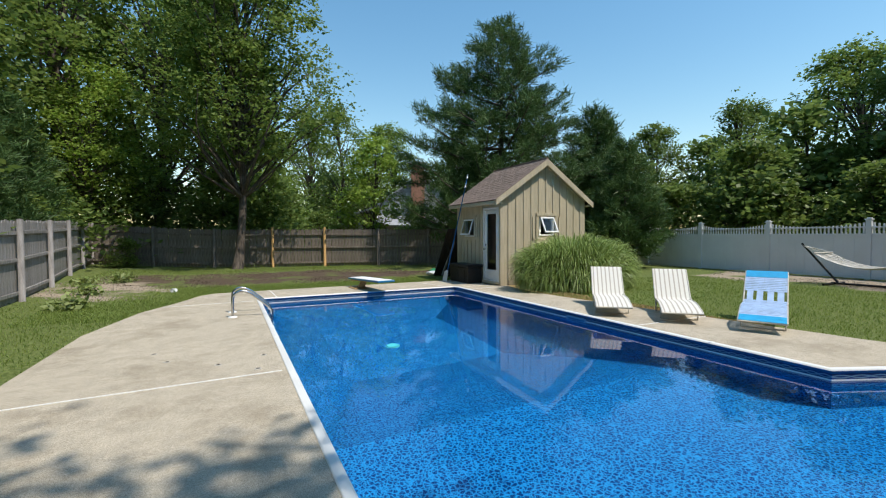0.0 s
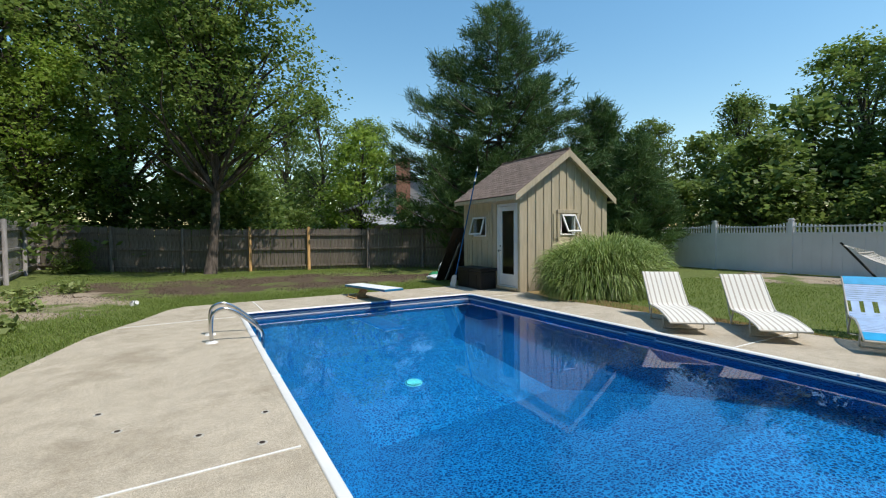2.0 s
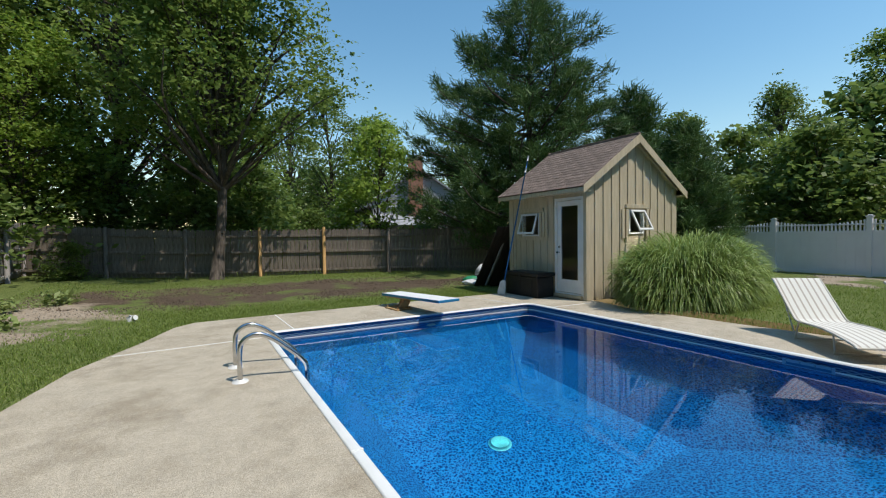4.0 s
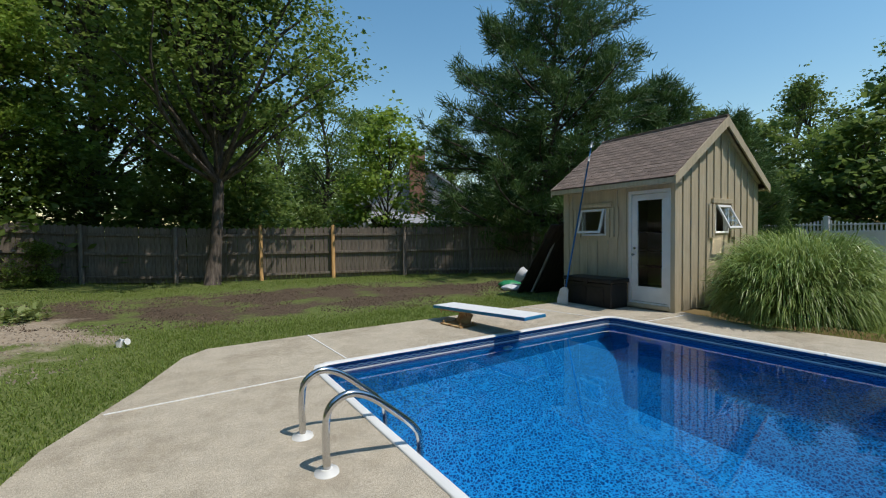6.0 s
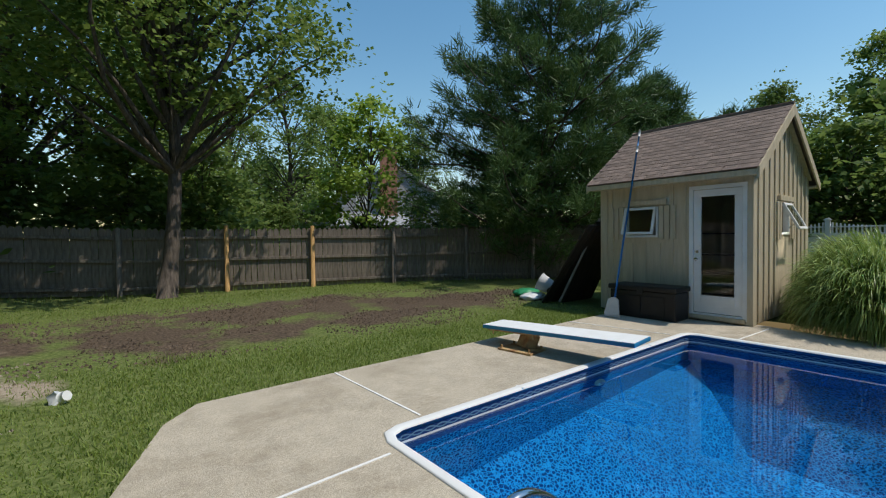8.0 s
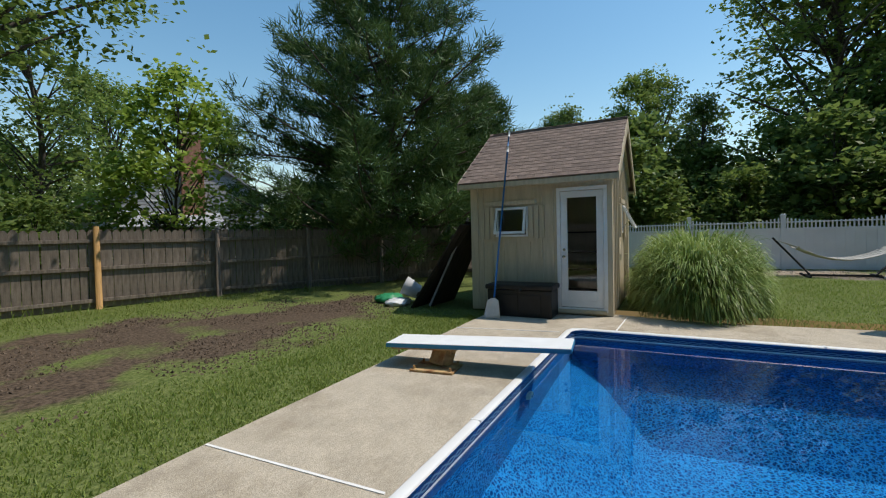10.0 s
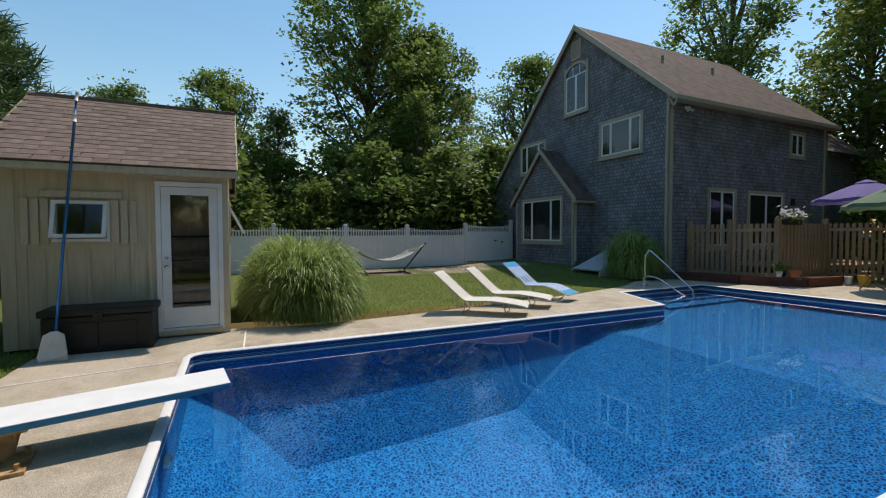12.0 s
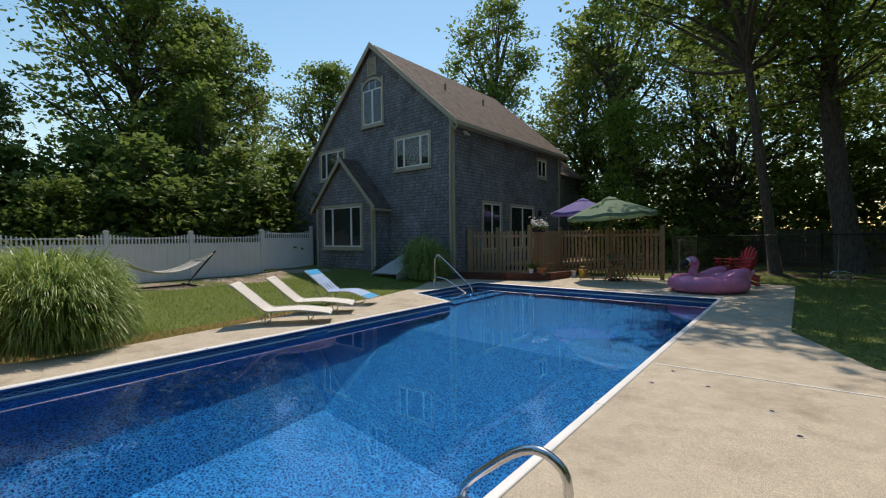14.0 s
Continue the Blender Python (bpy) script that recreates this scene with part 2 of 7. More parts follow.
def ground_mat():
    """Lawn soil: thin green turf, worn to bare earth and mulch where the plan has beds."""
    m = bpy.data.materials.new("lawn_ground")
    m.use_nodes = True
    n, l = m.node_tree.nodes, m.node_tree.links
    bs = n["Principled BSDF"]
    tc = n.new("ShaderNodeTexCoord")
    big = n.new("ShaderNodeTexNoise")
    big.inputs["Scale"].default_value, big.inputs["Detail"].default_value = 0.7, 8
    fine = n.new("ShaderNodeTexNoise")
    fine.inputs["Scale"].default_value, fine.inputs["Detail"].default_value = 22, 6
    l.new(tc.outputs["Object"], big.inputs["Vector"]), l.new(tc.outputs["Object"], fine.inputs["Vector"])
    g = n.new("ShaderNodeValToRGB")
    g.color_ramp.elements[0].position, g.color_ramp.elements[1].position = 0.35, 0.65
    g.color_ramp.elements[0].color, g.color_ramp.elements[1].color = (0.075, 0.105, 0.025, 1), (0.17, 0.20, 0.065, 1)
    l.new(fine.outputs["Fac"], g.inputs[0])
    e = n.new("ShaderNodeValToRGB")
    e.color_ramp.elements[0].position, e.color_ramp.elements[1].position = 0.35, 0.62
    e.color_ramp.elements[0].color, e.color_ramp.elements[1].color = (0.050, 0.036, 0.026, 1), (0.135, 0.098, 0.068, 1)
    l.new(fine.outputs["Fac"], e.inputs[0])
    s = n.new("ShaderNodeValToRGB")
    s.color_ramp.elements[0].position, s.color_ramp.elements[1].position = 0.3, 0.7
    s.color_ramp.elements[0].color, s.color_ramp.elements[1].color = (0.27, 0.21, 0.15, 1), (0.42, 0.35, 0.27, 1)
    l.new(fine.outputs["Fac"], s.inputs[0])
    wear = n.new("ShaderNodeVertexColor")
    wear.layer_name = "bed"
    sep = n.new("ShaderNodeSeparateColor")
    l.new(wear.outputs["Color"], sep.inputs[0])

    def mask(channel):
        a = n.new("ShaderNodeMath")
        a.operation = "ADD"
        w = n.new("ShaderNodeMath")
        w.operation = "MULTIPLY_ADD"
        w.inputs[1].default_value, w.inputs[2].default_value = 1.9, -0.45
        l.new(big.outputs["Fac"], w.inputs[0])
        l.new(sep.outputs[channel], a.inputs[0]), l.new(w.outputs[0], a.inputs[1])
        r = n.new("ShaderNodeMapRange")
        r.inputs["From Min"].default_value, r.inputs["From Max"].default_value = 0.92, 1.08
        l.new(a.outputs[0], r.inputs["Value"])
        return r.outputs[0]
    m1 = n.new("ShaderNodeMix")
    m1.data_type = "RGBA"
    l.new(mask("Red"), m1.inputs["Factor"]), l.new(g.outputs[0], m1.inputs["A"]), l.new(e.outputs[0], m1.inputs["B"])
    m2 = n.new("ShaderNodeMix")
    m2.data_type = "RGBA"
    l.new(mask("Green"), m2.inputs["Factor"]), l.new(m1.outputs["Result"], m2.inputs["A"]), l.new(s.outputs[0], m2.inputs["B"])
    l.new(m2.outputs["Result"], bs.inputs["Base Color"])
    bs.inputs["Roughness"].default_value = 0.95
    bs.inputs["Specular IOR Level"].default_value = 0.15
    bp = n.new("ShaderNodeBump")
    bp.inputs["Strength"].default_value, bp.inputs["Distance"].default_value = 0.8, 0.03
    l.new(fine.outputs["Fac"], bp.inputs["Height"]), l.new(bp.outputs[0], bs.inputs["Normal"])
    return m


CONCRETE = concrete_mat()
GROUND = ground_mat()
WATER = water_mat()
LINER = liner_mat("pebble_liner", (0.0003, 0.034, 0.145), (0.008, 0.225, 0.52), 26)
LINER_BORDER = border_mat()
COPING = mat("white_coping", (0.80, 0.80, 0.78), 0.4, vary=0.06, bump=0.05, scale=3)
TRACK = mat("blue_coping_face", (0.02, 0.16, 0.36), 0.4, vary=0.1)
WHITE = mat("white_paint", (0.78, 0.78, 0.76), 0.45, vary=0.06, bump=0.04, scale=5)
VINYL = mat("white_vinyl", (0.74, 0.74, 0.76), 0.4, vary=0.05, bump=0.02, scale=2)
JOINT = mat("joint_strip", (0.82, 0.81, 0.78), 0.6, vary=0.1)
SIDING = mat("cream_board", (0.55, 0.465, 0.325), 0.75, vary=0.14, scale=3, bump=0.2, bump_scale=30, stretch=(6, 6, 0.7))
SHINGLE = mat("roof_shingle", (0.22, 0.165, 0.135), 0.95, vary=0.3, scale=5, bump=0.6, bump_scale=180, rnd=0.16)
CEDAR = mat("weathered_cedar", (0.17, 0.165, 0.165), 0.9, vary=0.3, scale=4, bump=0.3, bump_scale=25, stretch=(3, 3, 1), rnd=0.14)
BEIGE = mat("beige_trim", (0.42, 0.36, 0.27), 0.6, vary=0.08, scale=3)
FENCE = mat("weathered_fence_wood", (0.21, 0.172, 0.138), 0.9, vary=0.4, scale=5, bump=0.3, bump_scale=40, stretch=(4, 4, 0.5), rnd=0.12)
FENCE_GREY = mat("grey_fence_wood", (0.29, 0.27, 0.255), 0.9, vary=0.35, scale=5, bump=0.3, bump_scale=40, stretch=(4, 4, 0.5), rnd=0.12)
NEWPOST = mat("new_post_wood", (0.46, 0.27, 0.10), 0.75, vary=0.25, scale=5, bump=0.15, stretch=(4, 4, 0.6))
DECKWOOD = mat("deck_fence_wood", (0.36, 0.235, 0.14), 0.75, vary=0.25, scale=5, stretch=(4, 4, 0.6), rnd=0.1)
REDWOOD = mat("red_brown_timber", (0.13, 0.045, 0.03), 0.8, vary=0.25, scale=5)
STEEL = mat("stainless_steel", (0.62, 0.62, 0.62), 0.18, metal=1.0, vary=0.08, bump=0.02)
BLACK = mat("black_plastic", (0.018, 0.017, 0.017), 0.5, vary=0.3)
BLACKMETAL = mat("black_metal", (0.012, 0.012, 0.013), 0.45, vary=0.2)
DARKWOOD = mat("dark_old_wood", (0.05, 0.036, 0.028), 0.9, vary=0.4, stretch=(4, 4, 0.6))
BARK = mat("bark", (0.115, 0.092, 0.075), 0.95, vary=0.5, scale=6, bump=0.9, bump_scale=14, stretch=(3, 3, 0.7))
BARK_PALE = mat("pale_bark", (0.23, 0.20, 0.17), 0.95, vary=0.45, scale=5, bump=0.9, bump_scale=14, stretch=(3, 3, 0.7))
LEAF = leaf_mat("oak_leaf", (0.095, 0.165, 0.032), (0.27, 0.35, 0.085), through_light=0.5)
LEAF_BRIGHT = leaf_mat("bright_leaf", (0.15, 0.25, 0.035), (0.36, 0.46, 0.09), through_light=0.5)
LEAF_DARK = leaf_mat("dark_leaf", (0.095, 0.160, 0.036), (0.25, 0.33, 0.085), through_light=0.5)
NEEDLE = leaf_mat("pine_needle", (0.036, 0.088, 0.026), (0.135, 0.215, 0.066), through_light=0.25)
GRASSBLADE = leaf_mat("lawn_blade", (0.15, 0.225, 0.040), (0.33, 0.40, 0.11), through_light=0.5)
REED = leaf_mat("maiden_grass_blade", (0.14, 0.23, 0.045), (0.44, 0.53, 0.19), rough=0.36, through_light=0.35)
GLASS = glass_mat("window_glass")
# near-black that paints the darkness of unlit rooms behind glass
ROOM_SHADE = mat("room_shade_black", (0.03, 0.03, 0.032), 0.9, vary=0.2)

# ---- building helpers ----
def mesh_of(bm, name, material):
    me = bpy.data.meshes.new(name)
    bm.normal_update()
    bm.to_mesh(me)
    bm.free()
    for mt in (material if isinstance(material, (list, tuple)) else [material]):
        me.materials.append(mt)
    return me


def part(name, bm, material, parent=None, label="", smooth=False):
    """Links a bmesh as one mesh object, under a thing or a part if one is given."""
    me = bm if isinstance(bm, bpy.types.Mesh) else mesh_of(bm, name, material)
    ob = new(name, me)
    if smooth:
        me.shade_smooth()
    if parent:
        ob.parent = parent
    if label:
        ob["label"] = label
    return ob


def empty(name, m=None, label="", category="", group="", kind=""):
    ob = new(name)
    ob.empty_display_size = 0.2
    if m is not None:
        ob.matrix_world = m
    return tagged(ob, label, category, group, kind)


def add_box(bm, lo, hi, bevel=0.0, m=None):
    """A box from corner to corner, with bevelled edges, joined into bm."""
    c = [(a + b) / 2 for a, b in zip(lo, hi)]
    s = [max(1e-4, b - a) for a, b in zip(lo, hi)]
    mm = Matrix.Translation(c) @ Matrix.Diagonal((*s, 1))
    made = bmesh.ops.create_cube(bm, size=1, matrix=(m @ mm) if m is not None else mm)["verts"]
    if bevel:
        es = list({e for v in made for e in v.link_edges})
        bmesh.ops.bevel(bm, geom=es, offset=bevel, segments=2, affect="EDGES", profile=0.6)
    return bm


def box(lo, hi, bevel=0.0, m=None):
    return add_box(bmesh.new(), lo, hi, bevel, m)


def beam(bm, a, b, w, h, bevel=0.0):
    """A squared bar from a to b, w across and h deep."""
    a, b = Vector(a), Vector(b)
    q = (b - a).to_track_quat("Z", "Y").to_matrix().to_4x4()
    return add_box(bm, (-w / 2, -h / 2, 0), (w / 2, h / 2, (b - a).length), bevel, Matrix.Translation(a) @ q)


def add_tube(bm, pts, radii, sides=8, caps=True):
    """A round tube through pts with a radius at each."""
    pts = [Vector(p) for p in pts]
    if not isinstance(radii, (list, tuple)):
        radii = [radii] * len(pts)
    rings, up = [], Vector((0.13, 0.31, 0.94))
    for i, p in enumerate(pts):
        d = (pts[min(i + 1, len(pts) - 1)] - pts[max(i - 1, 0)]).normalized()
        u = d.cross(up)
        if u.length < 0.05:
            u = d.cross(Vector((1, 0, 0)))
        u.normalize()
        v = d.cross(u)
        up = u.cross(d) if False else up
        rings.append([bm.verts.new(p + radii[i] * (math.cos(k * math.tau / sides) * u + math.sin(k * math.tau / sides) * v)) for k in range(sides)])
    for r0, r1 in zip(rings, rings[1:]):
        for k in range(sides):
            f = bm.faces.new((r0[k], r0[(k + 1) % sides], r1[(k + 1) % sides], r1[k]))
            f.smooth = True
    if caps:
        bm.faces.new(rings[0]), bm.faces.new(rings[-1][::-1])
    return bm


def tube(pts, radii, sides=10):
    return add_tube(bmesh.new(), pts, radii, sides)


def bend(pts, steps=8):
    """A smooth curve through pts."""
    pts = [Vector(p) for p in pts]
    out = []
    for i in range(len(pts) - 1):
        p0, p1, p2, p3 = pts[max(i - 1, 0)], pts[i], pts[i + 1], pts[min(i + 2, len(pts) - 1)]
        for k in range(steps):
            t = k / steps
            out.append(0.5 * (2 * p1 + (p2 - p0) * t + (2 * p0 - 5 * p1 + 4 * p2 - p3) * t * t + (3 * p1 - p0 - 3 * p2 + p3) * t ** 3))
    return out + [pts[-1]]


def prism(outline, z0, z1, bm=None):
    """An upright slab over a flat outline."""
    bm = bm or bmesh.new()
    lo = [bm.verts.new((x, y, z0)) for x, y in outline]
    hi = [bm.verts.new((x, y, z1)) for x, y in outline]
    bm.faces.new(hi), bm.faces.new(lo[::-1])
    for i in range(len(lo)):
        j = (i + 1) % len(lo)
        bm.faces.new((lo[i], lo[j], hi[j], hi[i]))
    bmesh.ops.recalc_face_normals(bm, faces=bm.faces)
    return bm


def fast_mesh(name, verts, quads, material, smooth=False):
    """A mesh from arrays of corners and four-cornered faces."""
    verts, quads = np.asarray(verts, np.float32), np.asarray(quads, np.int32)
    me = bpy.data.meshes.new(name)
    k = quads.shape[1]
    me.vertices.add(len(verts)), me.loops.add(quads.size), me.polygons.add(len(quads))
    me.vertices.foreach_set("co", verts.ravel())
    me.loops.foreach_set("vertex_index", quads.ravel())
    me.polygons.foreach_set("loop_start", np.arange(0, quads.size, k, dtype=np.int32))
    me.materials.append(material)
    me.update(calc_edges=True)
    me.validate()
    return me


def rebase(thing, x, y, z=0.0):
    """Moves a thing's origin to its base without moving its parts."""
    thing.location = (x, y, z)
    for c in thing.children:
        c.matrix_parent_inverse = Matrix.Translation((-x, -y, -z))
    return thing


def ground_z(x, y):
    """The lawn's height: level by the pool, rising gently to the fences and to the house."""
    c = lambda v: min(1.0, max(0.0, v))
    z = -0.025
    z += 0.30 * c((-0.8 - x) / 4.5) * c((y - 4) / 12) + 0.06 * c((y - 13) / 6)
    z += 0.06 * c((x - 8.5) / 8) + 0.27 * c((x - 9.5) / 4) * c((1.5 - y) / 4)
    z += 0.10 * c((-6.5 - y) / 5) * c((3 - x) / 3)
    return z

# ---- ground, pool deck and pool ----
XL, XR, YF, YN = 1.145, 6.10, 10.27, -2.0
POOL = [(XL, YN), (7.95, YN), (7.85, 1.2), (XR, 1.93), (XR, YF - 0.14), (XR - 0.04, YF - 0.04), (XR - 0.14, YF), (XL + 0.14, YF), (XL + 0.04, YF - 0.04), (XL, YF - 0.14)]
DECK = [(-1.42, 3.4), (-1.42, 5.3), (-1.36, 7.5), (-0.95, 9.4), (-0.45, 10.5), (-0.08, 11.5), (0.2, 11.82), (1.6, 11.87), (4.0, 11.90), (6.2, 11.92), (7.5, 11.9), (7.5, 9.75),
        (7.45, 9.6), (7.3, 8.9), (7.3, 7.9), (7.45, 6.5), (7.75, 4.8), (8.1, 2.4), (8.75, 0.1), (9.5, -1.2), (9.44, -2.4), (9.44, -3.4), (7.1, -4.1), (6.7, -6.4), (3.1, -6.6), (-0.25, -6.2), (-0.2, 1.45), (-0.95, 3.3)]


def inside(x, y, poly):
    hit = False
    for (x0, y0), (x1, y1) in zip(poly, poly[1:] + poly[:1]):
        if (y0 > y) != (y1 > y) and x < (x1 - x0) * (y - y0) / (y1 - y0) + x0:
            hit = not hit
    return hit


def bed_wear(x, y):
    """How worn the turf is: dark tilled bed behind the pool, pale sand at its near end, mulch along the white fence."""
    dark = sandy = 0.0
    u = x + 0.35 * (y - 15.5)
    d = ((u - 2.6) / 5.4) ** 2 + ((y - 15.6) / 2.1) ** 2
    dark = max(0.0, 0.62 - 0.5 * max(0, d - 0.55)) if d < 1.8 else 0
    d2 = ((x + 2.4) / 1.7) ** 2 + ((y - 13.4) / 2.6) ** 2
    sandy = max(0.0, 0.60 - 0.35 * d2) if d2 < 1.7 else 0
    if 14.0 < x < 17.5 and -1.5 < y < 9.5:
        sandy = max(sandy, 0.62 - 0.25 * max(0, 15.2 - x))
    if y < -9 or x < -6 or y > 24 or x > 19:
        dark = max(dark, 0.55)
    return dark, sandy


def build_ground():
    def lines(stops, lo, hi, fine):
        far = [-400, -220, -120, -70, -45, -32]
        vals = set(stops) | set(np.round(np.arange(lo, hi, fine), 3)) | set(far) | {45, 60, 90, 150, 250, 400}
        return sorted(vals)
    xs = lines({0.95, 8.1}, -24, 34, 0.5)
    ys = lines({-2.2, 10.5}, -26, 40, 0.5)
    bm = bmesh.new()
    layer = bm.loops.layers.float_color.new("bed")
    grid = [[bm.verts.new((x, y, ground_z(x, y))) for y in ys] for x in xs]
    for i in range(len(xs) - 1):
        for j in range(len(ys) - 1):
            if xs[i] >= 0.95 and xs[i + 1] <= 8.1 and ys[j] >= -2.2 and ys[j + 1] <= 10.5:
                continue
            f = bm.faces.new((grid[i][j], grid[i + 1][j], grid[i + 1][j + 1], grid[i][j + 1]))
            for lp in f.loops:
                a, b = bed_wear(lp.vert.co.x, lp.vert.co.y)
                lp[layer] = (a, b, 0, 1)
    ob = part("ground", bm, GROUND)
    return tagged(ob, "green lawn with bare earth and mulch patches", "lawn", kind="structure")


build_ground()


def offset_loop(poly, d):
    """The outline moved outwards by d."""
    out, n = [], len(poly)
    for i in range(n):
        p, a, b = Vector(poly[i]), Vector(poly[i - 1]), Vector(poly[(i + 1) % n])
        e0, e1 = (p - a).normalized(), (b - p).normalized()
        n0, n1 = Vector((e0.y, -e0.x)), Vector((e1.y, -e1.x))
        k = n0 + n1
        out.append(tuple(p + k * (d / max(0.35, k.dot(n0)))))
    return out


def build_deck():
    """One concrete slab with a hole for the pool."""
    bm = bmesh.new()
    inner = offset_loop(POOL, 0.06)
    rings = []
    for poly in (DECK, inner):
        vs = [bm.verts.new((x, y, 0)) for x, y in poly]
        rings.append([bm.edges.new((vs[i], vs[(i + 1) % len(vs)])) for i in range(len(vs))])
    bmesh.ops.triangle_fill(bm, use_beauty=True, use_dissolve=False, edges=rings[0] + rings[1])
    for f in list(bm.faces):
        c = f.calc_center_median()
        if inside(c.x, c.y, inner) or not inside(c.x, c.y, DECK):
            bm.faces.remove(f)
    bmesh.ops.recalc_face_normals(bm, faces=bm.faces)
    for f in bm.faces:
        if f.normal.z < 0:
            f.normal_flip()
    made = bmesh.ops.extrude_face_region(bm, geom=list(bm.faces))["geom"]
    for v in made:
        if isinstance(v, bmesh.types.BMVert):
            v.co.z -= 0.12
    bmesh.ops.recalc_face_normals(bm, faces=bm.faces)
    deck = part("pavement", bm, CONCRETE)
    return tagged(deck, "sunlit pale concrete pool deck with stains", "pool deck", kind="structure")


deck = build_deck()


def build_pool():
    pool = empty("swimming_pool", pose(0, 0, 0), "in-ground vinyl-lined pool of deep blue water", "pool")
    n = len(POOL)
    # coping: a rounded white lip with a coloured lower face
    prof = [(0.066, 0.001), (0.064, 0.010), (0.055, 0.014), (0.004, 0.014), (-0.010, 0.008), (-0.014, -0.006)]
    low = [(-0.014, -0.006), (-0.006, -0.012), (-0.004, -0.034), (0.012, -0.036)]
    for name, pr, mt in (("coping", prof, COPING), ("coping_face", low, TRACK)):
        bm = bmesh.new()
        rings = [[bm.verts.new((x, y, z)) for x, y in offset_loop(POOL, d)] for d, z in pr]
        for r0, r1 in zip(rings, rings[1:]):
            for i in range(n):
                f = bm.faces.new((r0[i], r0[(i + 1) % n], r1[(i + 1) % n], r1[i]))
                f.smooth = True
        bmesh.ops.recalc_face_normals(bm, faces=bm.faces)
        part(name, bm, mt, pool)
    # printed border band above and at the waterline
    bm = bmesh.new()
    top = [bm.verts.new((x, y, -0.03)) for x, y in POOL]
    bot = [bm.verts.new((x, y, -0.237)) for x, y in POOL]
    for i in range(n):
        bm.faces.new((top[i], bot[i], bot[(i + 1) % n], top[(i + 1) % n]))
    part("liner_border", bm, LINER_BORDER, pool, "patterned border of the liner at the waterline")
    # basin: upright walls, shallow floor, slope and a deep hopper
    bm = bmesh.new()
    SH, DP = -1.05, -2.3
    quad = lambda *p: bm.faces.new([bm.verts.new(q) for q in p])
    wall = lambda a, b, za, zb: quad((*a, -0.237), (*b, -0.237), (*b, zb), (*a, za))
    y_a, y_b, y_c = 3.6, 6.3, 9.2
    xa, xb = XL + 1.1, XR - 1.1
    wall((XL, YN), (8.0, YN), SH, SH)
    wall((7.95, YN), (7.85, 1.2), SH, SH)
    wall((7.85, 1.2), (XR, 1.93), SH, SH)
    wall((XR, 1.93), (XR, YF), SH, SH)
    wall((XR, YF), (XL, YF), SH, SH)
    wall((XL, YF), (XL, YN), SH, SH)
    quad((XL, YN, SH), (8.0, YN, SH), (8.0, y_a, SH), (XL, y_a, SH))
    quad((XL, y_a, SH), (XR, y_a, SH), (xb, y_b, DP), (xa, y_b, DP))
    quad((xa, y_b, DP), (xb, y_b, DP), (xb, y_c, DP), (xa, y_c, DP))
    quad((XL, y_a, SH), (xa, y_b, DP), (xa, y_c, DP), (XL, YF, SH))
    quad((XR, y_a, SH), (XR, YF, SH), (xb, y_c, DP), (xb, y_b, DP))
    quad((XL, YF, SH), (xa, y_c, DP), (xb, y_c, DP), (XR, YF, SH))
    bmesh.ops.remove_doubles(bm, verts=bm.verts, dist=0.001)
    part("basin", bm, LINER, pool, "blue pebble-print vinyl liner")
    # entry steps at the house end
    for k in range(3):
        x0 = 7.95 - 0.42 * (k + 1)
        part("step", box((x0, YN + 0.02, SH), (8.0 - 0.42 * k, 1.05 - 0.05 * k, -0.36 - 0.22 * k), 0.02), LINER, pool)
    # water surface
    bm = bmesh.new()
    bm.faces.new([bm.verts.new((x, y, -0.112)) for x, y in POOL])
    bmesh.ops.recalc_face_normals(bm, faces=bm.faces)
    w = part("water_surface", bm, WATER, pool, "clear still water")
    w.visible_shadow = False
    # thin pale strip round the walls at the waterline
    bm = bmesh.new()
    inner = offset_loop(POOL, -0.003)
    top = [bm.verts.new((x, y, -0.094)) for x, y in inner]
    bot = [bm.verts.new((x, y, -0.113)) for x, y in inner]
    for i in range(n):
        bm.faces.new((top[i], bot[i], bot[(i + 1) % n], top[(i + 1) % n]))
    part("waterline_stripe", bm, COPING, pool, "pale stripe at the waterline")
    return pool


pool = build_pool()

# ---- trees ----
def leaf_cloud(rng, centres, radii, per, size, flat=0.7, droop=0.0, long=1.0):
    """Many small leaves in clumps: returns corners and faces of folded diamonds."""
    spray = 7
    c = np.repeat(np.asarray(centres, float), max(1, per // spray), axis=0)
    r = np.repeat(np.asarray(radii, float), max(1, per // spray))[:, None]
    d = rng.normal(size=(len(c), 3)) * 0.52
    d[:, 2] *= flat
    c = np.repeat(c + d * r, spray, axis=0)
    k = len(c)
    d = rng.normal(size=(k, 3)) * np.array([1.0, 1.0, 0.45]) * size * 1.05
    p = c + d
    u = rng.normal(size=(k, 3))
    u[:, 2] = u[:, 2] * 0.5 - droop
    u /= np.linalg.norm(u, axis=1)[:, None]
    w = rng.normal(size=(k, 3)) * 0.55
    w[:, 2] += 1.0
    v = np.cross(u, w)
    v /= np.linalg.norm(v, axis=1)[:, None] + 1e-9
    s = size * rng.uniform(0.6, 1.35, (k, 1))
    verts = np.stack([p - u * s * 0.55 * long, p + v * s * 0.36, p + u * s * 0.55 * long, p - v * s * 0.36], axis=1).reshape(-1, 3)
    return verts, np.arange(4 * k).reshape(-1, 4)


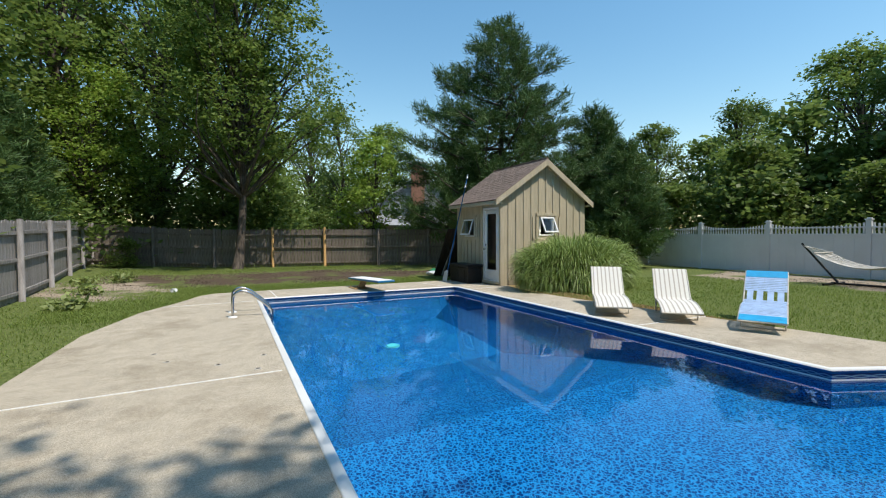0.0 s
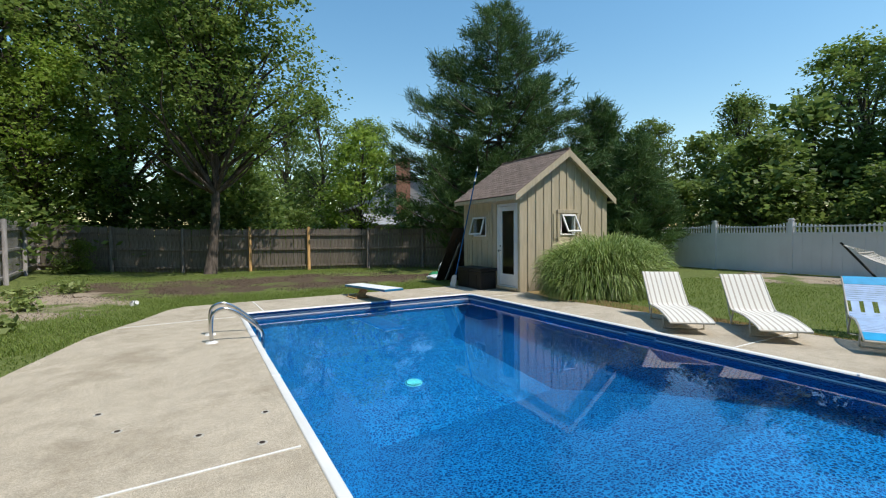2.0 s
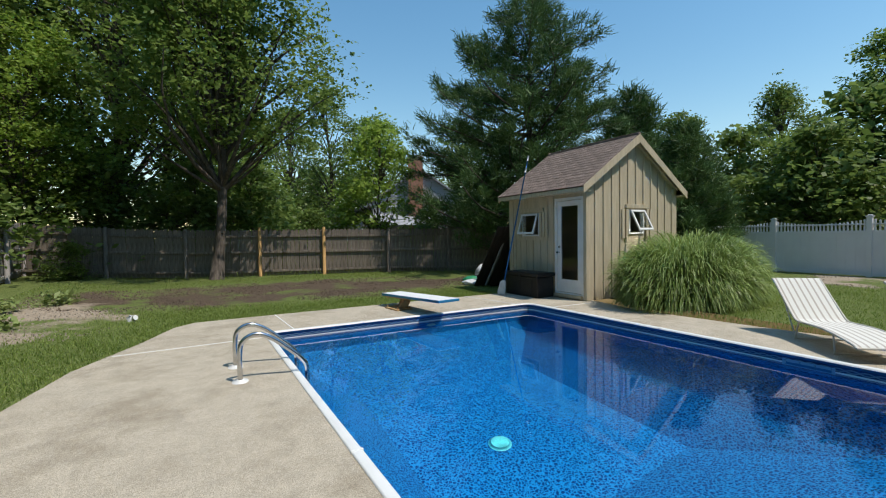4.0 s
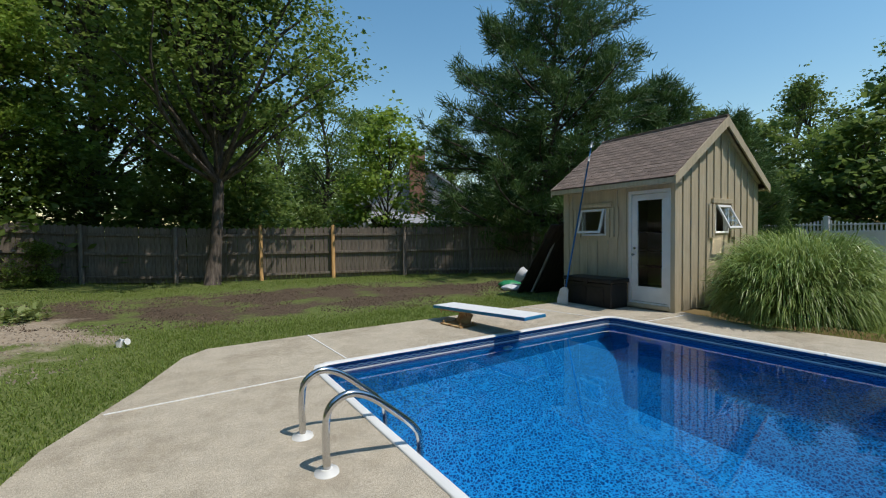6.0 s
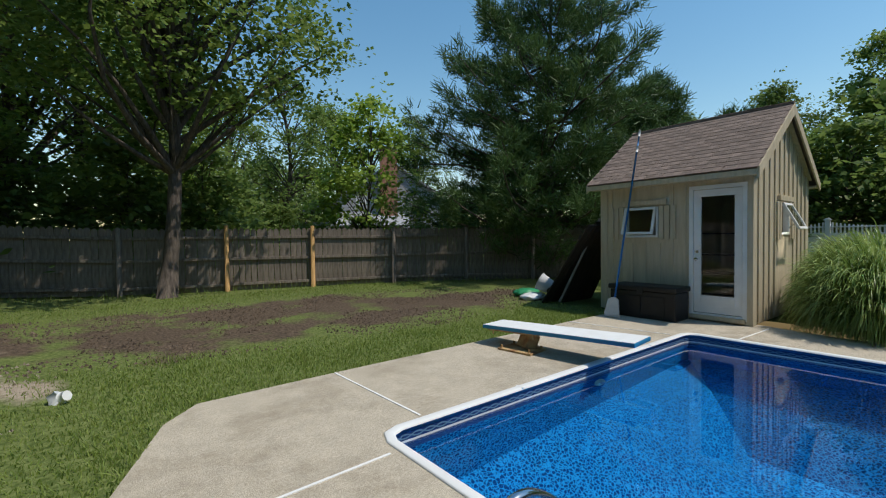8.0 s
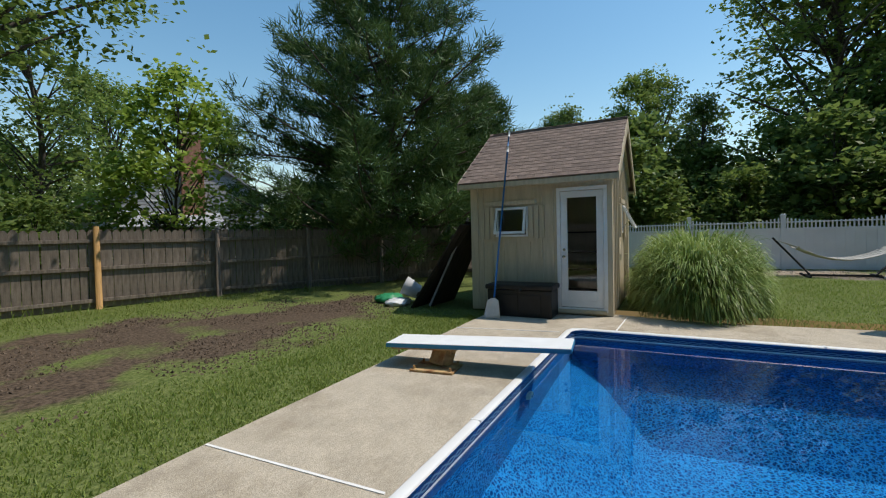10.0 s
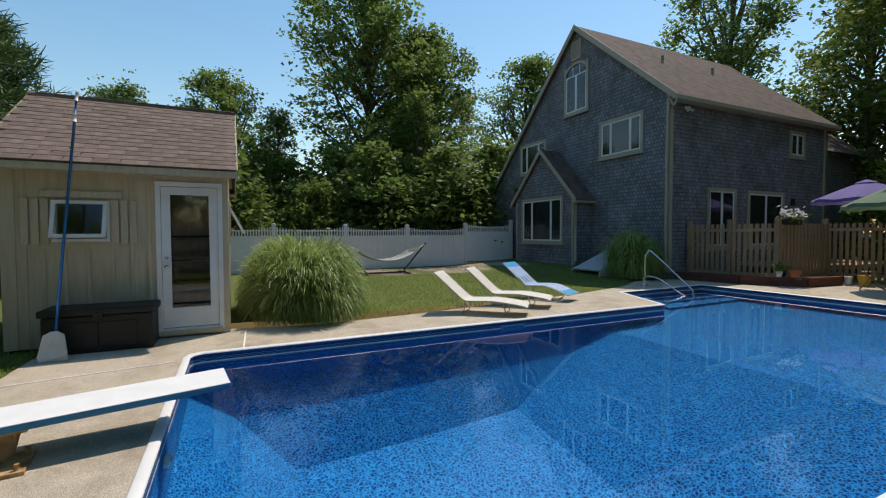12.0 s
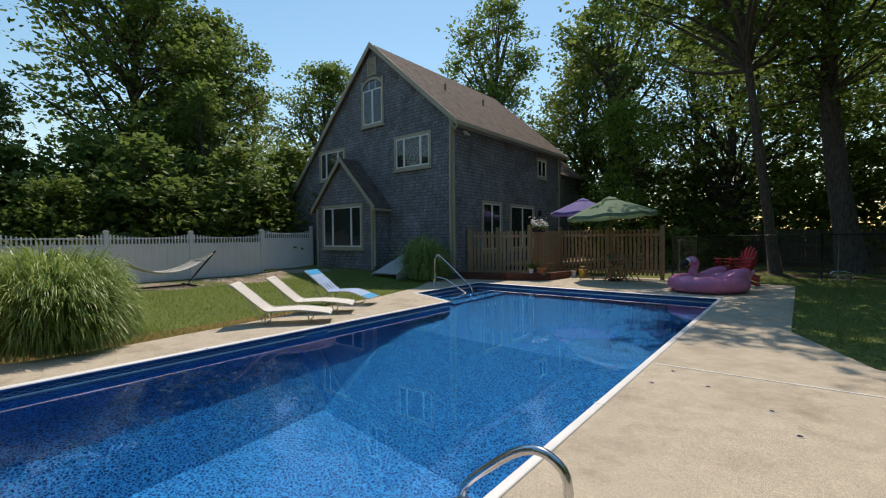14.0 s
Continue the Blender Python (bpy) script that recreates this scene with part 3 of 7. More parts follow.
def limb_points(rng, a, b, sag, steps=5):
    a, b = np.array(a, float), np.array(b, float)
    side = rng.normal(size=3) * 0.06 * np.linalg.norm(b - a)
    out = []
    for i in range(steps + 1):
        t = i / steps
        q = a + (b - a) * t + side * math.sin(math.pi * t)
        q[2] += sag * math.sin(math.pi * t)
        out.append(tuple(q))
    return out


def broadleaf(seed, height, spread, bare, trunk_r, clumps, per, size, leaf, bark, name="tree", lean=0.0, clump_r=(0.6, 1.35), fill=0.55, forks=1, low=0.18):
    """A leafy tree: tapered trunk, limbs that reach each clump, and a ragged crown."""
    rng = np.random.default_rng(seed)
    tree = empty(name, pose(0, 0, 0))
    bm = bmesh.new()
    tops = []
    for f in range(forks):
        a = rng.uniform(0, math.tau)
        off = (0.9 * f) * trunk_r
        tip = (lean + math.cos(a) * spread * 0.12 * (1 + f), math.sin(a) * spread * 0.12 * (1 + f), height * rng.uniform(0.86, 0.95))
        pts = limb_points(rng, (off * math.cos(a), off * math.sin(a), -0.25), tip, 0.0, 9)
        rad = [trunk_r * (1.0 if f == 0 else 0.7) * ((1 - i / 9.5) ** 0.8) * (1.35 if i == 0 else 1.0) for i in range(10)]
        add_tube(bm, pts, rad, 9)
        tops.append(pts)
    centres, radii = [], []
    for i in range(clumps):
        t = rng.uniform(0, 1)
        z = height * (bare + (1 - bare) * t)
        shape = math.sin(math.pi * min(1, 0.12 + 0.86 * t) ** 0.75) ** 0.6
        a = rng.uniform(0, math.tau)
        lob = 0.78 + 0.34 * noise.noise(Vector((math.cos(a) * 1.3 + seed * 3.1, math.sin(a) * 1.3, z * 0.32)))
        rr = spread * shape * lob * (1 - fill * rng.uniform(0, 1) ** 1.6)
        axis = tops[i % forks]
        j = min(9, int(9 * z / height))
        centres.append((axis[j][0] + rr * math.cos(a), axis[j][1] + rr * math.sin(a), z))
        radii.append(rng.uniform(*clump_r) * (0.75 + 0.5 * (1 - t)))
    for i, c in enumerate(centres):
        if i % 2 == 0 or i < 14:
            axis = tops[i % forks]
            h = max(low, c[2] / height - rng.uniform(0.04, 0.20))
            g = min(8.99, 9 * h)
            j = int(g)
            root = tuple(p * (1 - g % 1) + q * (g % 1) for p, q in zip(axis[j], axis[j + 1]))
            length = math.dist(root, c)
            r0 = min(trunk_r * 0.42, 0.018 * length + 0.012)
            add_tube(bm, limb_points(rng, root, c, 0.05 * length, 4), [r0 * (1 - 0.21 * k) for k in range(5)], 5, caps=False)
    part("trunk", bm, bark, tree)
    v, q = leaf_cloud(rng, centres, radii, per, size)
    part("crown", fast_mesh("crown", v, q, leaf), None, tree)
    return tree


def pine(seed, height, spread, bare, trunk_r, rows, tufts, needles, leaf, name="pine_tree", needle_len=0.22, ragged=0.3):
    """A soft-needled pine: whorls of up-swept limbs ending in needle tufts."""
    rng = np.random.default_rng(seed)
    tree = empty(name, pose(0, 0, 0))
    bm = bmesh.new()
    add_tube(bm, [(0.05 * math.sin(i), 0.05 * math.cos(2 * i), -0.2 + (height + 0.1) * i / 9) for i in range(10)], [trunk_r * (1 - i / 9.6) for i in range(10)], 9)
    cs, dirs = [], []
    for i in range(rows):
        t = (i + 0.5) / rows
        z = height * (bare + (1 - bare) * t)
        reach = spread * (1 - t) ** 0.58 * (0.35 + 0.65 * min(1, t * 6 + 0.45))
        k = int(5 + 3 * (1 - t))
        a0 = rng.uniform(0, math.tau)
        for b in range(k):
            a = a0 + math.tau * b / k + rng.normal() * 0.2
            length = reach * (1 - ragged * rng.uniform(0, 1)) + 0.12
            rise = length * rng.uniform(0.05, 0.32)
            tip = (length * math.cos(a), length * math.sin(a), z + rise)
            pts = limb_points(rng, (0, 0, z), tip, -0.08 * length, 5)
            r0 = 0.012 + 0.011 * length
            add_tube(bm, pts, [r0 * (1 - 0.17 * j) for j in range(6)], 5, caps=False)
            m = max(3, int(tufts * length / spread))
            for j in range(m):
                s = 0.28 + 0.72 * (j + rng.uniform(0, 1)) / m
                g = min(4.999, 5 * s)
                p = np.array(pts[int(g)]) * (1 - g % 1) + np.array(pts[int(g) + 1]) * (g % 1)
                side = (rng.uniform(-1, 1)) * 0.36 * length * (1.15 - s)
                p = p + np.array([-math.sin(a), math.cos(a), 0]) * side + np.array([0, 0, rng.uniform(-0.05, 0.18)])
                cs.append(p)
                dirs.append((math.cos(a) * 0.7 - math.sin(a) * np.sign(side) * 0.5, math.sin(a) * 0.7 + math.cos(a) * np.sign(side) * 0.5, 0.55))
    part("trunk", bm, BARK, tree)
    c = np.repeat(np.array(cs), needles, axis=0)
    d = np.repeat(np.array(dirs), needles, axis=0)
    n = len(c)
    d = d / np.linalg.norm(d, axis=1)[:, None] + rng.normal(size=(n, 3)) * 0.62
    d /= np.linalg.norm(d, axis=1)[:, None]
    w = np.cross(d, rng.normal(size=(n, 3)))
    w /= np.linalg.norm(w, axis=1)[:, None] + 1e-9
    s = needle_len * rng.uniform(0.7, 1.25, (n, 1))
    c = c + rng.normal(size=(n, 3)) * needle_len * 0.42
    v = np.stack([c - w * s * 0.062, c + w * s * 0.062, c + d * s + w * s * 0.02, c + d * s - w * s * 0.02], axis=1).reshape(-1, 3)
    part("crown", fast_mesh("crown", v, np.arange(4 * n).reshape(-1, 4), leaf), None, tree)
    return tree


def put(tree, x, y, turn=0.0, size=1.0, z=None, first=False):
    m = pose(x, y, ground_z(x, y) if z is None else z, 0, 0, turn)
    if first:
        tree.matrix_world = m @ Matrix.Diagonal((size, size, size, 1))
        return tree
    c = copy_thing(tree, m)
    c.scale = (size, size, size)
    return c


oak_tall = tagged(broadleaf(3, 17, 4.6, 0.16, 0.30, 150, 119, 0.21, LEAF, BARK, "oak_tree"), "tall oak tree with a ragged green crown", "tree", "woodland trees")
oak_wide = tagged(broadleaf(8, 14, 5.2, 0.10, 0.28, 160, 119, 0.215, LEAF, BARK, "oak_tree", forks=2), "broad oak tree with a dense green crown", "tree", "woodland trees")
oak_dark = tagged(broadleaf(15, 15, 4.4, 0.06, 0.26, 115, 91, 0.24, LEAF_DARK, BARK, "oak_tree", fill=0.75), "shaded oak tree of the dark wood edge", "tree", "woodland trees")
maple = tagged(broadleaf(21, 12, 3.9, 0.10, 0.2, 120, 140, 0.17, LEAF_BRIGHT, BARK, "maple_tree"), "bright green maple tree in full leaf", "tree", "woodland trees")
put(oak_tall, -7.5, 27.5, 0, 1.0, first=True)
put(oak_wide, 24.5, 19.3, 200, 0.58, first=True)
oak_round = tagged(broadleaf(27, 17.8, 7.0, 0.10, 0.30, 270, 98, 0.255, LEAF, BARK, "oak_tree", fill=0.7, forks=2, clump_r=(0.75, 1.5)), "full round-crowned oak tree behind the white fence", "tree", "woodland trees")
put(oak_round, 27.5, 3.1, 0, 1.0, first=True)
put(oak_round, 28.0, -3.6, 130, 0.84)
put(oak_dark, -11, 24, 0, 1.0, first=True)
put(maple, 3.0, 31, 0, 0.85, first=True)
# wood beyond the back fence and along the left boundary
for src, x, y, turn, size in [
        (oak_tall, -3.0, 27.0, 80, 0.95), (oak_dark, -0.5, 31, 40, 1.0), (oak_dark, -14, 18, 200, 1.1), (oak_tall, -9, 20.5, 150, 1.05), (oak_wide, -8.8, 15, 60, 0.9),
        (oak_dark, -6, 33, 10, 1.2), (maple, -4.5, 24.6, 90, 0.72), (oak_dark, 3.5, 35, 300, 0.95), (oak_wide, 9, 46, 30, 0.95), (oak_wide, 16, 44, 100, 0.9),
        (oak_tall, 23, 42, 10, 0.75), (oak_dark, 7.3, 33, 100, 0.72), (oak_wide, 13.5, -23.5, 60, 1.1), (oak_wide, 27, -17.5, 200, 0.95), (oak_dark, -12, 3, 250, 1.15),
        # beyond the white fence
        (oak_wide, 28.5, 10.2, 40, 0.74), (oak_dark, 25, 14.6, 70, 0.55), (oak_dark, 31, 16, 310, 0.62), (oak_dark, 23.5, 7.4, 160, 0.5),
        (oak_dark, 30, -2, 120, 0.8), (oak_dark, 22.5, 0.8, 100, 0.6), (maple, 22, -3.5, 30, 0.5), (oak_dark, 36, -10, 140, 0.9), (maple, 21.5, 12, 200, 0.45), (oak_tall, 20.5, 26, 40, 0.5),
        # behind the house and round the near end
        (oak_tall, 17, -19, 60, 1.1), (oak_tall, 10, -20, 190, 1.15), (oak_wide, 27.5, -11.5, 220, 1.05), (oak_dark, 5.5, -22, 30, 1.0), (oak_wide, 2.5, -18, 100, 1.0), (oak_dark, -1, -23, 10, 1.15),
        (oak_tall, -5.5, -17, 240, 1.05), (oak_dark, -9, -20, 90, 1.2), (oak_wide, -9.5, -9, 150, 1.0), (oak_dark, -13, -12, 200, 1.2), (oak_dark, -11, -3, 20, 1.05), (maple, 7.5, -15, 75, 0.75)]:
    put(src, x, y, turn, size)

big_pine = tagged(pine(5, 11.5, 6.4, 0.05, 0.22, 32, 32, 36, NEEDLE, ragged=0.55, needle_len=0.25), "large soft-needled pine tree behind the shed", "tree")
put(big_pine, 12.5, 17.6, 0, 1.0, first=True)
small_pine = tagged(pine(9, 5.0, 1.9, 0.10, 0.10, 16, 9, 48, NEEDLE), "young green pine tree by the white fence", "tree", "young pines")
put(small_pine, 15.2, 12.6, 0, 1.0, first=True)
for x, y, turn, size in [(17.0, 16.0, 50, 1.45), (-6.0, 18.5, 30, 1.1), (-5.6, 15.5, 130, 0.95), (20.5, 19, 10, 1.5)]:
    put(small_pine, x, y, turn, size)
yard_tree = tagged(broadleaf(33, 15.5, 4.3, 0.31, 0.19, 170, 266, 0.14, LEAF, BARK, "yard_tree", clump_r=(0.5, 1.1), fill=0.8, low=0.30), "slender tree with grey bark standing at the fence", "tree")
put(yard_tree, 0.85, 20.0, 0, 1.0, first=True)
sapling = tagged(broadleaf(41, 6.3, 2.3, 0.22, 0.07, 70, 75, 0.17, LEAF_BRIGHT, BARK, "sapling", clump_r=(0.3, 0.6)), "light green young tree behind the fence", "tree")
put(sapling, 7.2, 21.6, 0, 1.0, first=True)

shrub = tagged(broadleaf(52, 4.2, 2.4, 0.02, 0.06, 60, 77, 0.20, LEAF_DARK, BARK, "shrub", clump_r=(0.5, 0.9), fill=0.9), "dense shaded understorey shrub of the wood edge", "shrub", "understorey shrubs")
shrub_light = tagged(broadleaf(57, 3.6, 2.2, 0.02, 0.05, 55, 91, 0.165, LEAF, BARK, "shrub", clump_r=(0.45, 0.85), fill=0.9), "green leafy shrub at the wood edge", "shrub", "wood edge shrubs")
put(shrub, -6.3, 24.0, 0, 1.0, first=True)
put(shrub_light, 19.8, 6.5, 0, 1.0, first=True)
for x, y, turn, size in [(-2.5, 24.2, 40, 1.0), (0.2, 23.6, 80, 1.0), (2.6, 24.5, 10, 1.05), (4.9, 24.0, 200, 0.6), (-6.5, 20.5, 70, 1.1), (-6.2, 13, 10, 1.1), (-6, 9, 60, 1.1), (-6.3, 5, 90, 1.2), (10.2, 23, 120, 0.62), (5.5, 39, 10, 0.9), (3.8, 27, 60, 0.95), (6.4, 27.5, 20, 0.55), (22, 36, 80, 1.0), (17.5, 29, 160, 0.7), (14.5, 25.5, 60, 0.7), (13.5, 21, 33, 1.0),
                         (3.5, 40, 20, 1.5), (8.5, 38, 70, 1.5), (12.5, 42, 140, 1.6), (18, 38, 200, 1.5),
                         (16.4, 18.6, 20, 1.1), (19.4, 15.5, 220, 1.2), (20.2, 11, 90, 1.2), (20.5, 3.6, 140, 1.3), (20.3, 0.2, 10, 1.3), (21, -3, 60, 1.4), (24, 10.5, 10, 1.6), (23.6, 7.6, 50, 1.2), (23.4, 4.6, 100, 1.3), (24, -1.5, 140, 1.3), (32, 8, 20, 1.6), (32, 3, 70, 1.7), (26, 1, 45, 1.7), (27, 17, 45, 1.6),
                         (6.5, -16.5, 10, 1.2), (4, -20.8, 90, 1.3), (0.5, -21, 40, 1.2), (-3, -20, 200, 1.3), (-7, -18.5, 20, 1.3), (-10.5, -17.5, 70, 1.3), (-8, -6, 0, 1.2), (-8, -1, 50, 1.2), (3.0, -15.5, 130, 0.7), (-4.5, -13, 130, 0.5)]:
    put(shrub, x, y, turn, size)
for x, y, turn, size in [(19.6, 9.3, 40, 0.9), (19.9, 13.6, 80, 1.0), (7.3, 22.3, 30, 0.6), (5.6, 22.3, 70, 0.5), (9.2, 21.2, 100, 0.5), (-5.4, 17.0, 0, 0.7), (8.2, -13.5, 50, 0.9), (3.8, -12.5, 80, 0.5), (19.4, 1.5, 20, 0.9), (20.5, -1.6, 120, 1.1), (-3.2, 20.7, 10, 0.32)]:
    put(shrub_light, x, y, turn, size)
shade_tree = tagged(broadleaf(61, 15, 5.0, 0.42, 0.42, 110, 182, 0.16, LEAF, BARK, "shade_tree", lean=2.6, fill=0.7, low=0.42), "big leaning shade tree with a thick dark trunk", "tree")
put(shade_tree, -1.95, -11.8, 75, 1.0, first=True)
over_tree = tagged(broadleaf(71, 17.5, 5.8, 0.48, 0.18, 185, 147, 0.18, LEAF, BARK, "shade_tree", lean=6.0, fill=0.7, low=0.42), "tall shade tree leaning towards the pool deck", "tree")
put(over_tree, 0.3, -10.5, 67, 1.0, first=True)

# ---- the pool shed ----
SX0, SX1, SY0, SY1, SEAVE, SPEAK = 7.30, 10.32, 9.86, 12.36, 2.48, 3.52
SMID = (SX0 + SX1) / 2


def frame_rect(bm, axis, at, u0, u1, z0, z1, w, depth, m=None):
    """Four bars round an opening in an upright plane: axis 'x' means the plane x = at."""
    bars = [(u0, u1, z1 - w, z1), (u0, u1, z0, z0 + w), (u0, u0 + w, z0 + w, z1 - w), (u1 - w, u1, z0 + w, z1 - w)]
    for a, b, c, d in bars:
        if axis == "x":
            add_box(bm, (at, a, c), (at + depth, b, d), 0.004, m)
        else:
            add_box(bm, (a, at, c), (b, at + depth, d), 0.004, m)
    return bm


def awning_sash(parent, hinge, width, height, out, turn):
    """A top-hung sash swung outwards by out degrees; width runs along the wall."""
    m = Matrix.Translation(hinge) @ pose(0, 0, 0, 0, 0, turn) @ pose(0, 0, 0, -out, 0, 0)
    bm = bmesh.new()
    frame_rect(bm, "y", -0.03, -width / 2, width / 2, -height, 0, 0.045, 0.035, m)
    s = part("sash", bm, WHITE, parent, "white sash propped open")
    g = part("pane", box((-width / 2 + 0.04, -0.018, -height + 0.04), (width / 2 - 0.04, -0.012, -0.04), 0, m), GLASS, s)
    g.visible_shadow = False
    stay = bmesh.new()
    add_tube(stay, [m @ Vector((width / 2 - 0.03, 0, -height * 0.6)), Matrix.Translation(hinge) @ pose(0, 0, 0, 0, 0, turn) @ Vector((width / 2 - 0.03, 0.02, -height * 0.85))], 0.006, 5)
    part("stay", stay, STEEL, s)


def build_shed():
    shed = empty("pool_shed", pose(0, 0, 0), "cream board-and-batten shed with a brown shingle roof", "shed")
    T = 0.09
    dy0, dy1, dz0, dz1 = 9.95, 10.71, 0.11, 2.15
    wy0, wy1, wz0, wz1 = 11.26, 11.87, 1.36, 1.90
    # front wall with door and window openings
    for lo, hi in [((SX0, SY0, 0), (SX0 + T, dy0, SEAVE)), ((SX0, dy0, dz1), (SX0 + T, dy1, SEAVE)), ((SX0, dy0, 0), (SX0 + T, dy1, dz0)), ((SX0, dy1, 0), (SX0 + T, wy0, SEAVE)),
                   ((SX0, wy0, 0), (SX0 + T, wy1, wz0)), ((SX0, wy0, wz1), (SX0 + T, wy1, SEAVE)), ((SX0, wy1, 0), (SX0 + T, SY1, SEAVE))]:
        part("wall_panel", box(lo, hi), SIDING, shed)
    gx0, gx1, gz0, gz1 = 8.62, 9.14, 1.38, 1.92
    slope = (SPEAK - SEAVE) / (SMID - SX0)
    for y, hole in ((SY0, True), (SY1 - T, False)):
        bm = bmesh.new()
        if hole:
            spans = [((SX0, 0), (gx0, None)), ((gx1, 0), (SX1, None)), ((gx0, 0), (gx1, gz0)), ((gx0, gz1), (gx1, None))]
        else:
            spans = [((SX0, 0), (SX1, None))]
        for (x0, z0), (x1, z1) in spans:
            xs = [x0] + ([SMID] if x0 < SMID < x1 else []) + [x1]
            for a, b in zip(xs, xs[1:]):
                za = SPEAK - slope * abs(a - SMID) if z1 is None else z1
                zb = SPEAK - slope * abs(b - SMID) if z1 is None else z1
                vs = [bm.verts.new(p) for p in [(a, y, z0), (b, y, z0), (b, y, zb), (a, y, za), (a, y + T, z0), (b, y + T, z0), (b, y + T, zb), (a, y + T, za)]]
                for f in [(0, 1, 2, 3), (7, 6, 5, 4), (0, 4, 5, 1), (1, 5, 6, 2), (2, 6, 7, 3), (3, 7, 4, 0)]:
                    bm.faces.new([vs[i] for i in f])
        bmesh.ops.recalc_face_normals(bm, faces=bm.faces)
        part("gable_wall", bm, SIDING, shed)
    part("back_wall", box((SX1 - T, SY0 + T, 0), (SX1, SY1 - T, SEAVE)), SIDING, shed)
    part("floor_board", box((SX0 + T, SY0 + T, 0.02), (SX1 - T, SY1 - T, 0.09)), DARKWOOD, shed)
    # battens on the front and on the gable
    for y in (10.82, 11.02, 11.24, 11.5, 11.74, 11.96, 12.14):
        top = wz0 - 0.1 if wy0 - 0.1 < y < wy1 + 0.1 else SEAVE - 0.2
        part("batten", box((SX0 - 0.022, y - 0.022, 0.03), (SX0 - 0.001, y + 0.022, top), 0.004), SIDING, shed)
    x = SX0 + 0.26
    while x < SX1 - 0.1:
        z = SPEAK - slope * abs(x - SMID) - 0.12
        lo = gz1 + 0.14 if gx0 - 0.2 < x < gx1 + 0.2 else 0.03
        part("batten", box((x - 0.022, SY0 - 0.022, lo), (x + 0.022, SY0 - 0.001, z), 0.004), SIDING, shed)
        x += 0.262
    for cx, cy in ((SX0, SY0), (SX0, SY1 - 0.11), (SX1 - 0.11, SY0)):
        bm = bmesh.new()
        add_box(bm, (cx - 0.025, cy - 0.025, 0.0), (cx + 0.13, cy + 0.12, SEAVE - 0.02), 0.006)
        part("corner_board", bm, SIDING, shed)
    # roof: two thick slopes, fascia, rakes, ridge
    ov, gy0, gy1 = 0.24, SY0 - 0.13, SY1 + 0.15
    for sgn in (-1, 1):
        bm = bmesh.new()
        xe = SMID + sgn * (SMID - SX0 + ov)
        ze = SEAVE - slope * ov
        pts = [(SMID, SPEAK + 0.02), (xe, ze + 0.02), (xe, ze + 0.06), (SMID, SPEAK + 0.07)]
        vs0 = [bm.verts.new((px, gy0, pz)) for px, pz in pts]
        vs1 = [bm.verts.new((px, gy1, pz)) for px, pz in pts]
        bm.faces.new(vs0), bm.faces.new(vs1[::-1])
        for i in range(4):
            bm.faces.new((vs0[i], vs1[i], vs1[(i + 1) % 4], vs0[(i + 1) % 4]))
        bmesh.ops.recalc_face_normals(bm, faces=bm.faces)
        part("roof_deck", bm, SHINGLE, shed)
        for y in (gy0 - 0.03, gy1 + 0.005):
            bm = bmesh.new()
            a, b = Vector((SMID, y, SPEAK + 0.03)), Vector((xe, y, ze + 0.03))
            vs = [bm.verts.new(p) for p in [a + Vector((0, 0, 0.03)), b + Vector((0, 0, 0.03)), b - Vector((0, 0, 0.13)), a - Vector((0, 0, 0.15))]]
            f = bm.faces.new(vs)
            ex = bmesh.ops.extrude_face_region(bm, geom=[f])["geom"]
            for v in ex:
                if isinstance(v, bmesh.types.BMVert):
                    v.co.y += 0.028
            bmesh.ops.recalc_face_normals(bm, faces=bm.faces)
            part("rake_board", bm, SIDING, shed, "cream painted rake board")
        part("fascia", box((xe - 0.02 if sgn < 0 else xe, gy0, ze - 0.055), (xe if sgn < 0 else xe + 0.02, gy1, ze + 0.03), 0.004), SIDING, shed)
        part("soffit", box((min(xe, SMID + sgn * (SMID - SX0)) + 0.005, gy0, ze - 0.045), (max(xe, SMID + sgn * (SMID - SX0)) - 0.005, gy1, ze - 0.025)), SIDING, shed)
    part("ridge_cap", tube([(SMID, gy0 - 0.02, SPEAK + 0.06), (SMID, gy1 + 0.02, SPEAK + 0.06)], 0.05, 6), SHINGLE, shed)
    # second gable trim line under the rake
    for sgn in (-1, 1):
        bm = bmesh.new()
        beam(bm, (SMID + sgn * (SMID - SX0), SY0 - 0.012, SEAVE - 0.07), (SMID, SY0 - 0.012, SPEAK - 0.07), 0.12, 0.024)
        part("rake_trim", bm, SIDING, shed)
    # door
    door = part("door", frame_rect(bmesh.new(), "x", SX0 - 0.004, dy0 + 0.03, dy1 - 0.03, dz0 + 0.02, dz1 - 0.03, 0.11, 0.045), WHITE, shed, "white door with one tall glass pane")
    part("kick_rail", box((SX0 - 0.003, dy0 + 0.14, dz0 + 0.13), (SX0 + 0.04, dy1 - 0.14, dz0 + 0.30), 0.004), WHITE, door)
    g = part("pane", box((SX0 + 0.012, dy0 + 0.13, dz0 + 0.29), (SX0 + 0.018, dy1 - 0.13, dz1 - 0.13)), GLASS, door)
    g.visible_shadow = False
    bm = bmesh.new()
    add_tube(bm, [(SX0 - 0.01, dy1 - 0.085, 1.0), (SX0 - 0.05, dy1 - 0.085, 1.0)], 0.012, 8)
    bmesh.ops.create_uvsphere(bm, u_segments=10, v_segments=6, radius=0.03, matrix=Matrix.Translation((SX0 - 0.065, dy1 - 0.085, 1.0)))
    part("knob", bm, STEEL, door)
    bm = bmesh.new()
